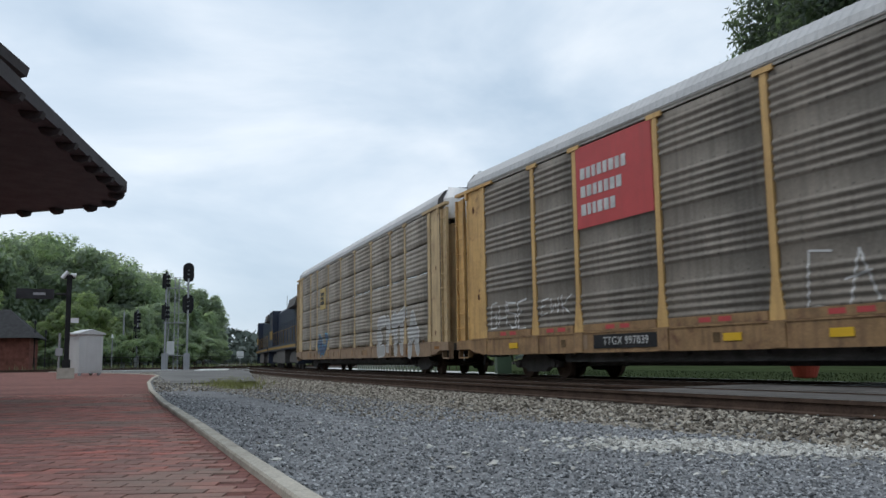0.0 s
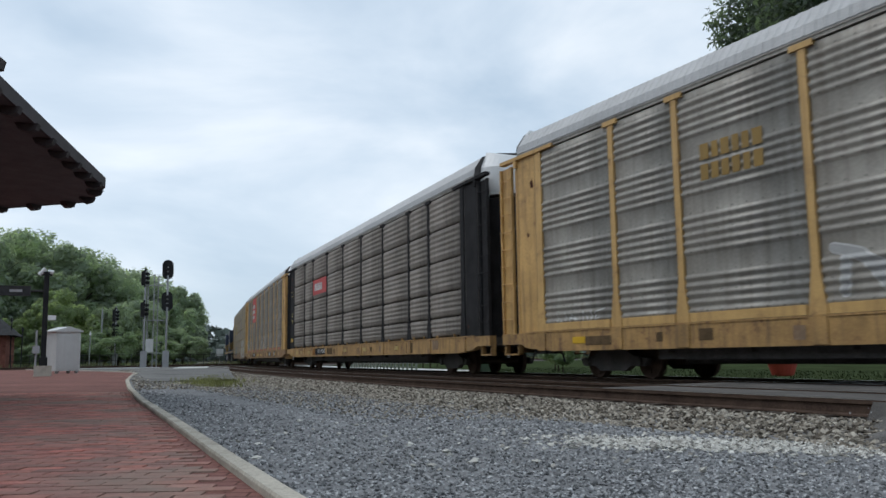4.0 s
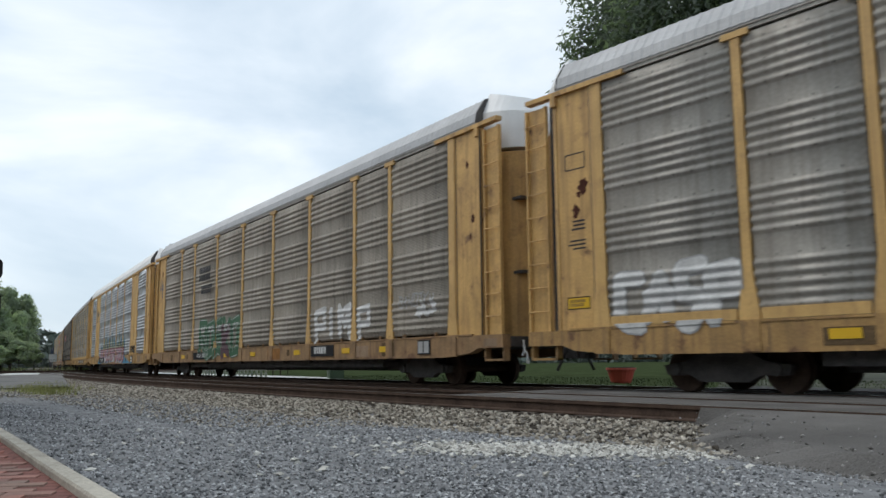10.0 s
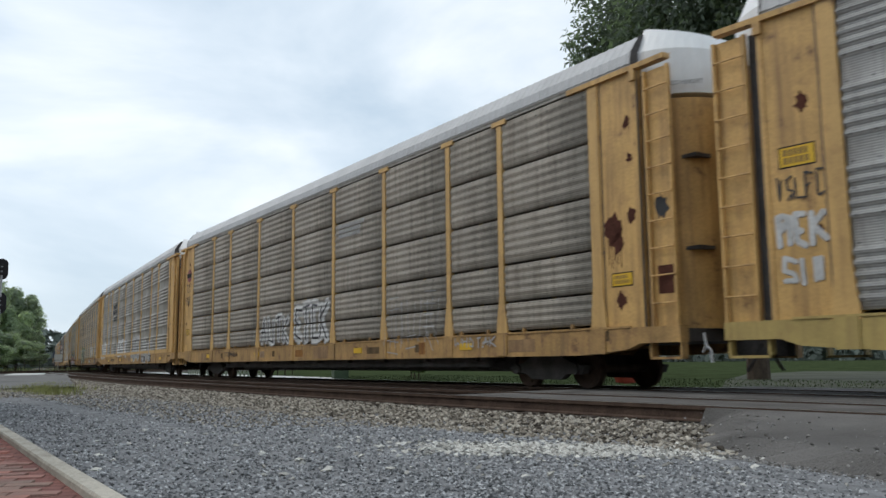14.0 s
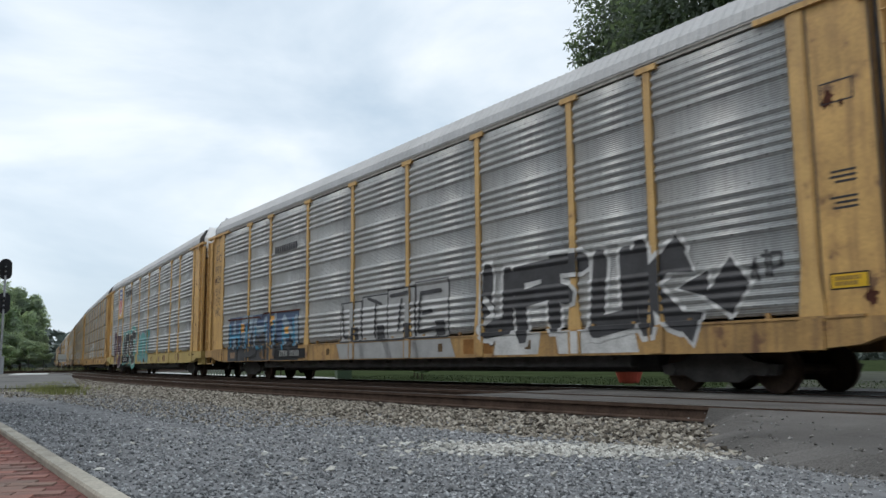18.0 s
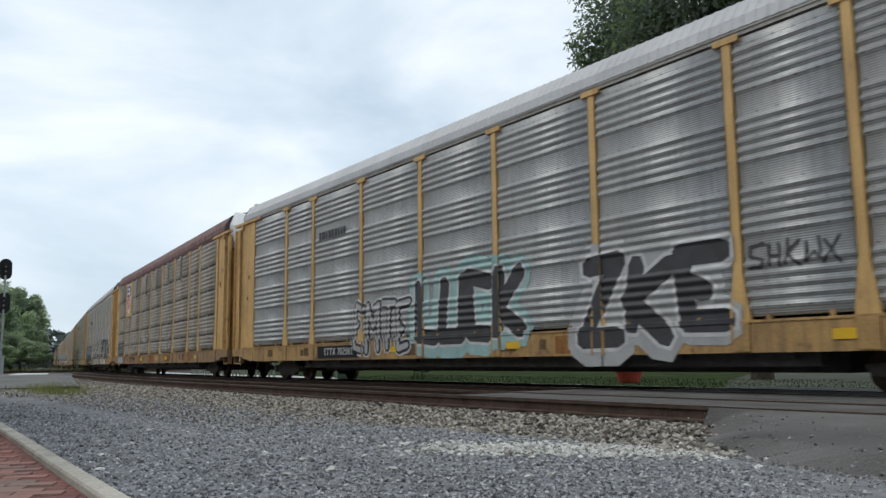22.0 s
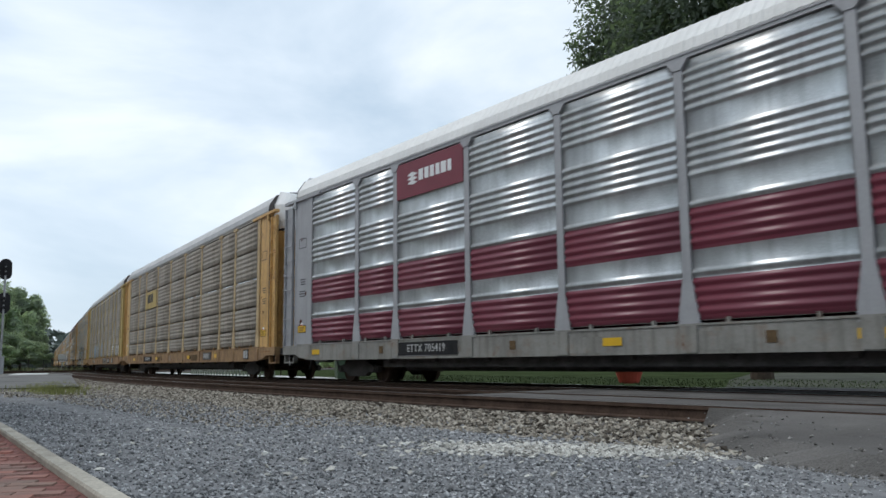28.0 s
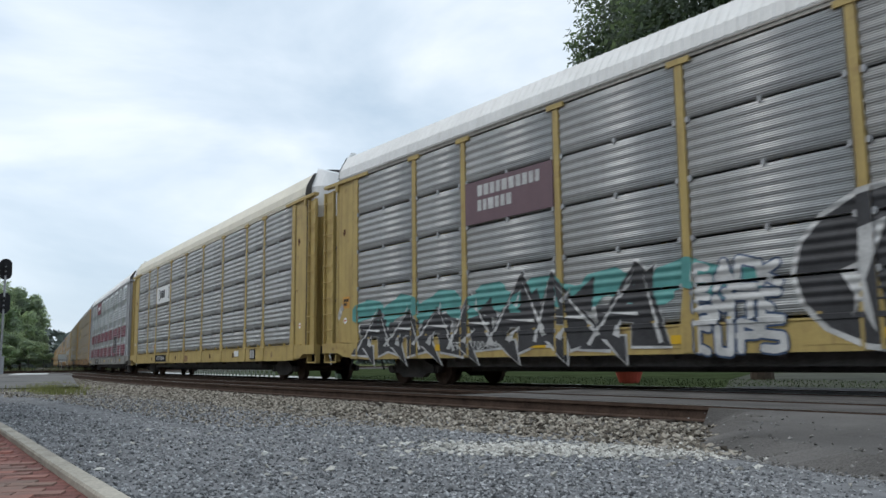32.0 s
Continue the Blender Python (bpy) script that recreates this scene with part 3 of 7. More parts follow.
for x in np.arange(-8.0, 8.1, 2.0):
    g.box(x - 0.06, x + 0.06, -1.36, 1.36, 0.52, 0.8)
g.box(-8.4, 8.4, -0.55, 0.55, 0.30, 0.8).box(-8.4, 8.4, -1.25, -1.1, 0.42, 0.6).box(-8.4, 8.4, 1.1, 1.25, 0.40, 0.6)
DECK = g.mesh("underframe", UNDER)
g = Geo().box(13.7, 14.02, -0.12, 0.12, 0.55, 0.85).box(13.95, 14.17, -0.16, 0.16, 0.56, 0.84)
COUPLER = g.mesh("coupler", UNDER)
HOSE = Geo().tube((13.9, 0.5, 0.75), (14.05, 0.52, 0.45), 0.03).tube((14.05, 0.52, 0.45), (14.15, 0.5, 0.33), 0.03).mesh("air_hose", UNDER)
LEVER = Geo().tube((13.92, 1.1, 0.92), (13.98, 1.12, 0.72), 0.02).tube((13.98, 1.12, 0.72), (14.06, 1.12, 0.66), 0.02).tube((14.06, 1.12, 0.66), (14.08, 1.12, 0.46), 0.02).tube((13.98, 1.12, 0.72), (13.90, 1.12, 0.62), 0.02).mesh("uncoupling_lever", WHITE)

# truck
g = Geo()
for y in (1.02, -1.02):
    g.prism([(-1.12, 0.42), (-1.05, 0.27), (-0.62, 0.27), (-0.42, 0.16), (0.42, 0.16), (0.62, 0.27), (1.05, 0.27), (1.12, 0.42), (0.7, 0.48), (0.45, 0.60), (-0.45, 0.60), (-0.7, 0.48)], y - 0.07, y + 0.07, "y")
    for x in (-0.875, 0.875):
        g.tube((x, y - 0.1, 0.355), (x, y + 0.12, 0.355), 0.10, 10)
SIDEFRAME = g.mesh("side_frames", UNDER)
g = Geo().box(-0.2, 0.2, -1.0, 1.0, 0.34, 0.62)
for y in (1.02, -1.02):
    for x in (-0.13, 0, 0.13):
        g.tube((x, y, 0.2), (x, y, 0.5), 0.06, 8)
BOLSTER = g.mesh("bolster", UNDER)


def wheelset_mesh(r, mat_):
    g = Geo()
    for y in (-0.7525, 0.7525):
        s = 1 if y > 0 else -1
        g.tube((0, y - 0.06, 0), (0, y + 0.06, 0), r, 28)
        g.tube((0, y - s * 0.06 - 0.015, 0), (0, y - s * 0.06 + 0.015, 0), r + 0.026, 28)
        g.tube((0, y + s * 0.05, 0), (0, y + s * 0.085, 0), r * 0.30, 14)
        for i in range(5):
            a = i * 2 * math.pi / 5
            g.tube((0.6 * r * math.cos(a), y + s * 0.055, 0.6 * r * math.sin(a)), (0.6 * r * math.cos(a), y + s * 0.068, 0.6 * r * math.sin(a)), 0.05, 8)
    g.tube((0, -0.9, 0), (0, 0.9, 0), 0.075, 10)
    return g.mesh("wheelset", mat_)


WHEELS, WHEELS_LOCO = wheelset_mesh(0.355, RAILRUST), wheelset_mesh(0.53, UNDER)
ROLLING, ROLLING_LOCO = [], []


def add_wheelset(me, truck, x, r, roll_list):
    w = put("wheelset", me, None, truck)
    w.matrix_parent_inverse = Matrix.Translation((x, 0, r))
    roll_list.append(w)


def truck_under(car, x):
    t = put("truck", SIDEFRAME, TRUCK_RUST, car, pose(x, 0, 0))
    put("bolster", BOLSTER, UNDER, t)
    for dx in (-0.875, 0.875):
        add_wheelset(WHEELS, t, dx, 0.355, ROLLING)


FLIP = Matrix.Rotation(math.pi, 4, "Z")

# ---- painted tags and signs on the near side ----
GLYPHS = {"A": "072 35", "B": "06 67853 5210", "C": "8601 12", "D": "0675210", "E": "8602 34", "F": "068 34", "G": "8602544", "H": "06 28 35", "I": "17", "J": "8210", "K": "06 38 32",
          "L": "602", "M": "06487 82", "N": "0628", "O": "06820", "P": "06853", "R": "06853 42", "S": "8635210", "T": "68 71", "U": "6028", "V": "618", "W": "60428", "X": "08 62", "Y": "648 41", "Z": "6802"}


def strokes(word, seed):
    rnd = random.Random(seed)
    out = []
    for i, ch in enumerate(word):
        if ch == " ":
            continue
        jig = {}
        for s in GLYPHS[ch].split():
            pts = []
            for c in s:
                c = int(c)
                if c not in jig:
                    jig[c] = (rnd.uniform(-0.09, 0.09), rnd.uniform(-0.09, 0.09))
                pts.append((i + 0.16 + 0.34 * (c % 3) + jig[c][0], 0.12 + 0.38 * (c // 3) + jig[c][1]))
            out += list(zip(pts[:-1], pts[1:]))
    return out


def wild(n, seed):
    """Jagged interlocking strokes for tags that nobody can read."""
    rnd = random.Random(seed)
    out = []
    for i in range(n):
        x, z = i + rnd.uniform(0.1, 0.4), rnd.uniform(0.05, 0.3)
        for _ in range(rnd.randint(3, 5)):
            x2, z2 = i + rnd.uniform(-0.1, 1.1), rnd.uniform(0.05, 0.95)
            out.append(((x, z), (x2, z2)))
            x, z = x2, z2
    return out


def paint_profile(style):
    """Heights and depths of the surface that a coat of paint follows."""
    if style == "flat":
        return np.array((0.5, 5.5)), np.array((1.515, 1.515))
    zy = [(0.5, 1.552), (1.034, 1.552), (1.036, 1.567), (1.108, 1.567)] + [(max(z, 1.116), y) for z, y in sheet_profile(style)]
    return np.array([p[0] for p in zy]), np.array([p[1] for p in zy])


def cut(poly, k, c):
    """Split a convex outline where coordinate k equals c."""
    low, high = [], []
    for p, q in zip(poly, poly[1:] + poly[:1]):
        (low if p[k] <= c else high).append(p)
        if (p[k] - c) * (q[k] - c) < 0:
            t = (c - p[k]) / (q[k] - p[k])
            m = (p[0] + (q[0] - p[0]) * t, p[1] + (q[1] - p[1]) * t)
            low.append(m)
            high.append(m)
    return low, high


def coat(car, name, polys, material, style, lift):
    """One coat of spray paint: convex outlines (x, z) laid over ribs, posts and sill."""
    pz, py = paint_profile(style)
    g = Geo()

    def lay(piece, on_post, off):
        if len(piece) < 3:
            return
        zs = [p[1] for p in piece]
        mid_z = (min(zs) + max(zs)) / 2
        if style == "seamed" and any(a_ - 0.004 < mid_z < b_ + 0.004 for (_, a_), (b_, _) in zip(SEAM_BANDS[:-1], SEAM_BANDS[1:])):
            return
        k = len(g.v)
        for x, z in piece:
            y = (1.556 if mid_z > 1.04 else 1.574) if on_post else float(np.interp(z, pz, py))
            g.v.append((x, y + off, z))
        g.f.append(list(range(k, k + len(piece))))

    for j, poly in enumerate(polys):
        off, rest = lift + 0.0003 * (j % 13), [list(poly)]
        bits = []
        if style != "flat":
            for p in POSTS:
                nxt = []
                for piece in rest:
                    left, mid_ = cut(piece, 0, p - 0.1)
                    mid_, right = cut(mid_, 0, p + 0.1) if len(mid_) > 2 else (mid_, [])
                    nxt += [q for q in (left, right) if len(q) > 2]
                    if len(mid_) > 2:
                        bits.append(mid_)
                rest = nxt
        for piece in bits:
            lower, upper_ = cut(piece, 1, 1.04)
            lay(lower, True, off)
            lay(upper_, True, off)
        for piece in rest:
            zs = [p[1] for p in piece]
            for c_ in pz[(pz > min(zs) + 1e-4) & (pz < max(zs) - 1e-4)]:
                low, piece = cut(piece, 1, float(c_))
                lay(low, False, off)
                if len(piece) < 3:
                    break
            lay(piece, False, off)
    if g.f:
        tagged(part(name, g, material, car), "", "", "", "stuff")


def stroke_shape(a, b, w, cap=0.75):
    """A thick stroke from a to b with bevelled ends."""
    dx, dz = b[0] - a[0], b[1] - a[1]
    ll = max(math.hypot(dx, dz), 1e-6)
    dx, dz = dx / ll * w, dz / ll * w
    nx, nz = -dz, dx
    e1, e2 = cap, 0.55
    return [(a[0] + nx, a[1] + nz), (a[0] - dx * e1 + nx * e2, a[1] - dz * e1 + nz * e2), (a[0] - dx * e1 - nx * e2, a[1] - dz * e1 - nz * e2), (a[0] - nx, a[1] - nz),
            (b[0] - nx, b[1] - nz), (b[0] + dx * e1 - nx * e2, b[1] + dz * e1 - nz * e2), (b[0] + dx * e1 + nx * e2, b[1] + dz * e1 + nz * e2), (b[0] + nx, b[1] + nz)]


def tag_paint(car, style, x_left, x_right, z0, z1, segs, cells, fill, edge, thick=0.13, rim=0.06, cloud=None, seed=0, upper=None, split=0.5, lift=0.0, cap=0.75):
    """Letters of thick strokes: a cloud, an outline and a fill as separate coats; without a fill, hollow letters."""
    tall, wide_ = z1 - z0, x_left - x_right
    spot = lambda u, v: (x_left - u / cells * wide_ + 0.02 * math.sin(5 * u + seed), z0 + v * tall + 0.02 * math.sin(7 * u + seed))
    lines = [(spot(*a), spot(*b)) for a, b in segs]
    w, r, base = thick * tall * (0.85 if thick >= 0.13 else 1.0), rim * tall, 0.003 + 2.5 * max(lift, -0.0005)
    if cloud is not None:
        rnd = random.Random(seed)
        coat(car, "tag_background", [stroke_shape(a, b, w + r + tall * rnd.uniform(0.06, 0.17)) for a, b in lines], cloud, style, base)
    if fill is None:
        thin = []
        for a, b in lines:
            ll = max(math.hypot(b[0] - a[0], b[1] - a[1]), 1e-6)
            nx, nz = -(b[1] - a[1]) / ll * w, (b[0] - a[0]) / ll * w
            if thick < 0.125:
                thin.append(stroke_shape(a, b, max(r * 0.5, 0.014)))
                continue
            for k in (1, -1):
                thin.append(stroke_shape((a[0] + k * nx, a[1] + k * nz), (b[0] + k * nx, b[1] + k * nz), max(r * 0.45, 0.012)))
        coat(car, "tag_outline", thin, edge, style, base + 0.004)
        return
    shapes = [stroke_shape(a, b, w, cap) for a, b in lines]
    if edge is not None:
        coat(car, "tag_outline", [stroke_shape(a, b, w + r, cap) for a, b in lines], edge, style, base + 0.004)
    if upper is None:
        coat(car, "tag_fill", shapes, fill, style, base + 0.009)
    else:
        halves = [cut(sh, 1, z0 + tall * split) for sh in shapes]
        coat(car, "tag_fill", [h[0] for h in halves if len(h[0]) > 2], fill, style, base + 0.009)
        coat(car, "tag_fill", [h[1] for h in halves if len(h[1]) > 2], upper, style, base + 0.009)


def grown(poly, d):
    cx, cz = sum(p[0] for p in poly) / len(poly), sum(p[1] for p in poly) / len(poly)
    out = []
    for x, z in poly:
        ll = max(math.hypot(x - cx, z - cz), 1e-6)
        out.append((x + (x - cx) / ll * d, z + (z - cz) / ll * d))
    return out


def peaks(n, seed):
    """Interlocking spiked letters: outlines in letter widths and heights, and slivers of light inside them."""
    rnd = random.Random(seed)
    solid, light = [], []
    for i in range(n):
        h, lean = rnd.uniform(0.62, 1.0), rnd.uniform(-0.3, 0.35)
        top = (i + 0.5 + lean, h)
        a, b = (i - 0.22, rnd.uniform(0.05, 0.2)), (i + rnd.uniform(0.28, 0.42), rnd.uniform(0.0, 0.12))
        c_, d_ = (i + rnd.uniform(0.55, 0.7), rnd.uniform(0.0, 0.1)), (i + 1.2, rnd.uniform(0.05, 0.2))
        solid += [[a, b, (top[0] + 0.06, h * 0.96), top], [c_, d_, (top[0] + 0.12, h * 0.9), (top[0] - 0.02, h)], [(i + 0.1, 0.36), (i + 0.95, 0.30), (i + 0.9, 0.50), (i + 0.15, 0.52)]]
        solid += [[(i + 0.02, 0.2), (i + 0.5, 0.18), (i + 0.62, -0.1)], [(i + 0.55, 0.55), (i + 1.05, 0.45), (i + 1.02, h * rnd.uniform(0.75, 0.95))]]
        light += [[(a[0] + 0.1, a[1] + 0.05), (a[0] + 0.17, a[1] + 0.03), (top[0] - 0.02, h * 0.93)], [(d_[0] - 0.1, d_[1] + 0.04), (d_[0] - 0.17, d_[1] + 0.02), (top[0] + 0.07, h * 0.88)],
                  [(i + 0.3, 0.2), (i + 0.42, 0.16), (i + 0.52, 0.36)], [(i + 0.5, 0.6), (i + 0.56, 0.57), (i + 0.66, 0.75)], [(i + 0.2, 0.44), (i + 0.85, 0.38), (i + 0.84, 0.42)], [(i + 0.1, 0.16), (i + 0.2, 0.15), (i + 0.5, -0.04)]]
    return [[(u + 0.07 * math.sin(9 * v + u), v) for u, v in p] for p in solid], [[(u + 0.07 * math.sin(9 * v + u), v) for u, v in p] for p in light]


def shapes_paint(car, style, x_left, x_right, z0, z1, solid, light, cells, fill, edge, glint, rim=0.05, upper=None, split=0.5, cloud=None, lift=0.0):
    """Spiked letters in coats: a cloud, a pale outline, the body (two colours if given) and glints."""
    tall, wide_ = z1 - z0, x_left - x_right
    fit = lambda ps: [[(x_left - u / cells * wide_, z0 + v * tall) for u, v in p] for p in ps]
    body, base = fit(solid), 0.003 + 2.5 * lift
    if cloud is not None:
        coat(car, "tag_background", [grown([(x, max(z, z0 + 0.05) + 0.06) for x, z in p], 0.2) for p in body], cloud, style, base)
    if edge is not None:
        coat(car, "tag_outline", [grown(p, rim) for p in body], edge, style, base + 0.004)
    if upper is None:
        coat(car, "tag_fill", body, fill, style, base + 0.009)
    else:
        halves = [cut(p, 1, z0 + tall * split) for p in body]
        coat(car, "tag_fill", [h[0] for h in halves if len(h[0]) > 2], fill, style, base + 0.009)
        coat(car, "tag_fill", [h[1] for h in halves if len(h[1]) > 2], upper, style, base + 0.009)
    if light and glint is not None:
        coat(car, "tag_glint", fit(light), glint, style, base + 0.014)


def block_paint(car, style, x_left, x_right, z0, z1, material, lift=0.0, slant=0.0, name="tag_fill"):
    """One plain painted block."""
    coat(car, name, [[(x_left, z0), (x_right, z0), (x_right - slant, z1), (x_left - slant, z1)]], material, style, 0.003 + 2.5 * lift)


def board(car, name, x_left, x_right, z0, z1, material, y=1.56, label=""):
    return part(name, Geo().box(min(x_left, x_right), max(x_left, x_right), y - 0.03, y, z0, z1), material, car, label)


def bars(car, x_left, x_right, z0, z1, rows_, material, y=1.568, seed=0, name="mark"):
    """Plain bars in the place of a company's name."""
    rnd = random.Random(seed)
    g = Geo()
    h = (z1 - z0) / rows_
    for r in range(rows_):
        x, end = x_left, x_right + rnd.uniform(0, 0.25) * abs(x_left - x_right)
        unit = max(h * 0.52, 0.05)
        while x - unit * 0.6 > end:
            w = unit * rnd.uniform(0.75, 1.15)
            g.box(max(x - w, end), x, y - 0.004, y, z1 - r * h - h * 0.86, z1 - r * h - h * 0.08)
            x -= w + unit * 0.34
    return tagged(part(name, g, material, car), "", "", "", "stuff")


def reporting(car, text_, x, z, size, material, y=1.562, plate=None, width=0.0):
    if plate is not None:
        board(car, "number_plate", x + width / 2, x - width / 2, z - size * 0.62, z + size * 0.62, plate, y - 0.003 + 0.012)
    me = lettering(text_, size, material, "reporting_mark", 1.12)
    tagged(put("reporting_mark", me, None, car, pose(x, y + 0.012, z, 0, 0, 180)), "", "", "", "stuff")


def autorack(label, panel=None, posts=None, sill=None, roof=None, ends=None, eave=None, style="grouped", tee=True, cap=None, wide=(), door=None, crown=0.88):
    """A closed two- or three-level car carrier; front towards +x, platform side +y, rail top at z = 0."""
    rise_ = (0.97 * crown - 0.08) / 0.89
    vault = Matrix.Translation((0, 0, 5.44 * (1 - rise_))) @ Matrix.Diagonal((1, 1, rise_, 1))
    car = thing("autorack_car", label, "rail car", None, "autorack cars of the train")
    for side in (Matrix.Identity(4), FLIP):
        near = side == Matrix.Identity(4)
        for i in range(9):
            x0, x1 = POSTS[i + 1] + (0.105 if i < 8 else 0.14), POSTS[i] - (0.105 if i > 0 else 0.14)
            if near and i in wide:
                continue
            for me in sheets(style, x1 - x0):
                put("side_panel", me, panel, car, side @ pose((x0 + x1) / 2, 0, 0))
        for x in POSTS[1:-1]:
            put("post", POST_T if tee else POST_PLAIN, posts, car, side @ pose(x, 0, 0))
        for e in (1, -1):
            put("end_post", END_POST, posts, car, side @ pose(12.06 * e, 0, 0))
            fx = Matrix.Identity(4) if e > 0 else Matrix.Diagonal((-1, 1, 1, 1))
            for nm, me, m_ in (("end_panel", END_PANEL, ends), ("top_beam", TOP_BEAM, ends), ("door_slot", SLOT, UNDER), ("end_door", END_DOOR, door or ends), ("end_cap", END_CAP, cap or WHITE), ("roof_seal", ROOF_GAP, UNDER)):
                put(nm, me, m_, car, side @ fx @ vault if nm in ("end_cap", "roof_seal") else side @ fx)
            for x in (12.17, 13.06):
                put("trim", TRIM, ends, car, side @ pose(x * e, 0, 0))
            for z in (3.78, 2.28):
                put("door_recess", DOOR_BARS, UNDER, car, side @ fx @ pose(0, 0, z))
            back_ = put("ladder", LADDER, ends, car, side @ fx)
            for x in (13.3, 13.8):
                put("stile", STILE, ends, back_, pose(x, 0, 0))
            for k in range(9):
                put("rung", RUNG, ends, back_, pose(0, 0, 1.4 + 0.44 * k))
        put("eave_rail", EAVE, eave or GREYPAINT, car, side)
        put("side_sill", SILL, sill, car, side)
        put("floor_lip", LOWER_LIP, sill, car, side)
    put("roof", ROOF, roof, car, vault)
    put("underframe", DECK, UNDER, car)
    for e in (Matrix.Identity(4), FLIP):
        put("coupler", COUPLER, UNDER, car, e)
        put("air_hose", HOSE, UNDER, car, e)
    put("uncoupling_lever", LEVER, WHITE, car, Matrix.Diagonal((-1, 1, 1, 1)))
    for x in (10.05, -10.05):
        truck_under(car, x)
    return car


def reflectors(car, xs_, material=None):
    for x in xs_:
        board(car, "reflector", x + 0.22, x - 0.22, 0.76, 0.90, material or REFLEX, 1.565)


def blotch(car, x, z, r, material, y=1.519, seed=0, name="rust_patch"):
    """A ragged flat patch: flaked paint, rust or a paste-up."""
    rnd = random.Random(seed)
    pts = [(x + r * rnd.uniform(0.45, 1.1) * math.cos(a), z + 1.4 * r * rnd.uniform(0.45, 1.1) * math.sin(a)) for a in (2 * math.pi * k / 18 for k in range(18))]
    return part(name, Geo().prism(pts, y - 0.004, y, "y"), material, car)


def layered(car, style, x_left, x_right, z0, z1, segs, cells, body, rim_m, core, cloud=None, thick=0.16, rim=0.05, seed=0):
    """A tag in two coats: thick letters with a rim, and lighter strokes inside them."""
    tag_paint(car, style, x_left, x_right, z0, z1, segs, cells, body, rim_m, thick, rim, cloud, seed)
    tag_paint(car, style, x_left, x_right, z0, z1, segs, cells, core, None, thick * 0.42, 0.0, None, seed, lift=0.003)


def caution(car, x_left, x_right, z0, z1):
    """A yellow plate with a dark rim and lines of small print."""
    plate = board(car, "caution_plate", x_left, x_right, z0, z1, REFLEX, 1.521)
    part("rim", Geo().box(min(x_left, x_right) - 0.02, max(x_left, x_right) + 0.02, 1.5, 1.518, z0 - 0.02, z1 + 0.02), BLACKISH, plate)
    bars(car, max(x_left, x_right) - 0.05, min(x_left, x_right) + 0.04, z0 + 0.02, z1 - 0.02, 2, GOLD, 1.524, 3, "small_print")


def spot_marks(car, x0, m_=None, seed=0):
    """Small stencil boxes and a caution plate on the end panel."""
    rnd = random.Random(seed)
    for z in (2.95, 2.6):
        g = Geo()
        for k in range(3):
            g.box(x0 - 0.2, x0 + 0.2 - rnd.uniform(0, 0.15), 1.512, 1.519, z - 0.07 * k, z - 0.07 * k + 0.03)
        tagged(part("stencil", g, m_ or SP_BLACK, car), "", "", "", "stuff")
    g = Geo()
    for a_, b_, c_, d_ in ((-0.24, 0.24, 3.9, 3.92), (-0.24, 0.24, 4.18, 4.2), (-0.24, -0.22, 3.9, 4.2), (0.22, 0.24, 3.9, 4.2)):
        g.box(x0 + a_, x0 + b_, 1.512, 1.519, c_, d_)
    part("stencil_frame", g, m_ or SP_BLACK, car)
    caution(car, x0 + 0.25, x0 - 0.25, 1.42, 1.6)


def kick_plates(car, material, marks=False):
    """Pale plates along the foot of the side sheets, some with red reflectors."""
    for i in range(9):
        x0, x1 = POSTS[i + 1] + 0.2, POSTS[i] - 0.2
        kp = part("kick_plate", Geo().box(x0, x1, 1.50, 1.562, 1.075, 1.235), material, car)
        if marks:
            m_ = (x0 + x1) / 2
            for d_ in (-0.42, 0.1):
                part("red_reflector", Geo().box(m_ + d_, m_ + d_ + 0.32, 1.55, 1.566, 1.11, 1.2), RED, kp)


CLIP = Geo().box(-0.022, 0.022, 1.50, 1.552, -0.05, 0.05).box(-0.035, 0.035, 1.50, 1.545, -0.03, 0.03).mesh("seam_clip", ROOF_ZINC)


def seam_clips(car):
    """Pale brackets that hold the bands of sheet together."""
    for i in range(9):
        x0, x1 = POSTS[i + 1], POSTS[i]
        for (_, a_), (b_, _) in zip(SEAM_BANDS[:-1], SEAM_BANDS[1:]):
            for x in (x0 + 0.13, (x0 + x1) / 2, x1 - 0.13):
                put("seam_clip", CLIP, None, car, pose(x, 0, (a_ + b_) / 2))


CAP_WORDS = lettering("EXCESS HEIGHT", 0.1, SP_CHAR, "cap_lettering")


def cap_words(car):
    tagged(put("cap_lettering", CAP_WORDS, None, car, pose(-13.70, 1.11, 5.02, 0, 0, 225)), "", "", "", "stuff")


CARS = []  # (car, index of its leading gap)
# ---- the cars, from the head of the train ----
GY = dict(panel=ZINC, posts=YELLOW, sill=SILL_YELLOW, roof=ROOF_ZINC, ends=ENDS, eave=ZINC)

c = autorack("grey-brown corrugated car carrier with dull yellow posts", **{**GY, "style": "seamed", "sill": TAN, "posts": DULL, "ends": DULL, "panel": ZINC_BROWN, "crown": 0.76})
board(c, "logo_panel", 6.4, 5.0, 3.2, 4.3, OCHRE, 1.555)
bars(c, 6.2, 5.2, 3.4, 4.1, 3, SP_BLACK, seed=3)
tag_paint(c, "seamed", 7.0, 4.4, 0.75, 1.9, wild(3, 5), 3, SP_NAVY, SP_BLUE, 0.1, 0.05, seed=1)
tag_paint(c, "seamed", -5.4, -11.0, 0.66, 2.3, strokes("EMTA", 7), 4, SP_GREY, SP_WHITE, 0.13, 0.03, None, seed=2)
CARS.append((c, 14))

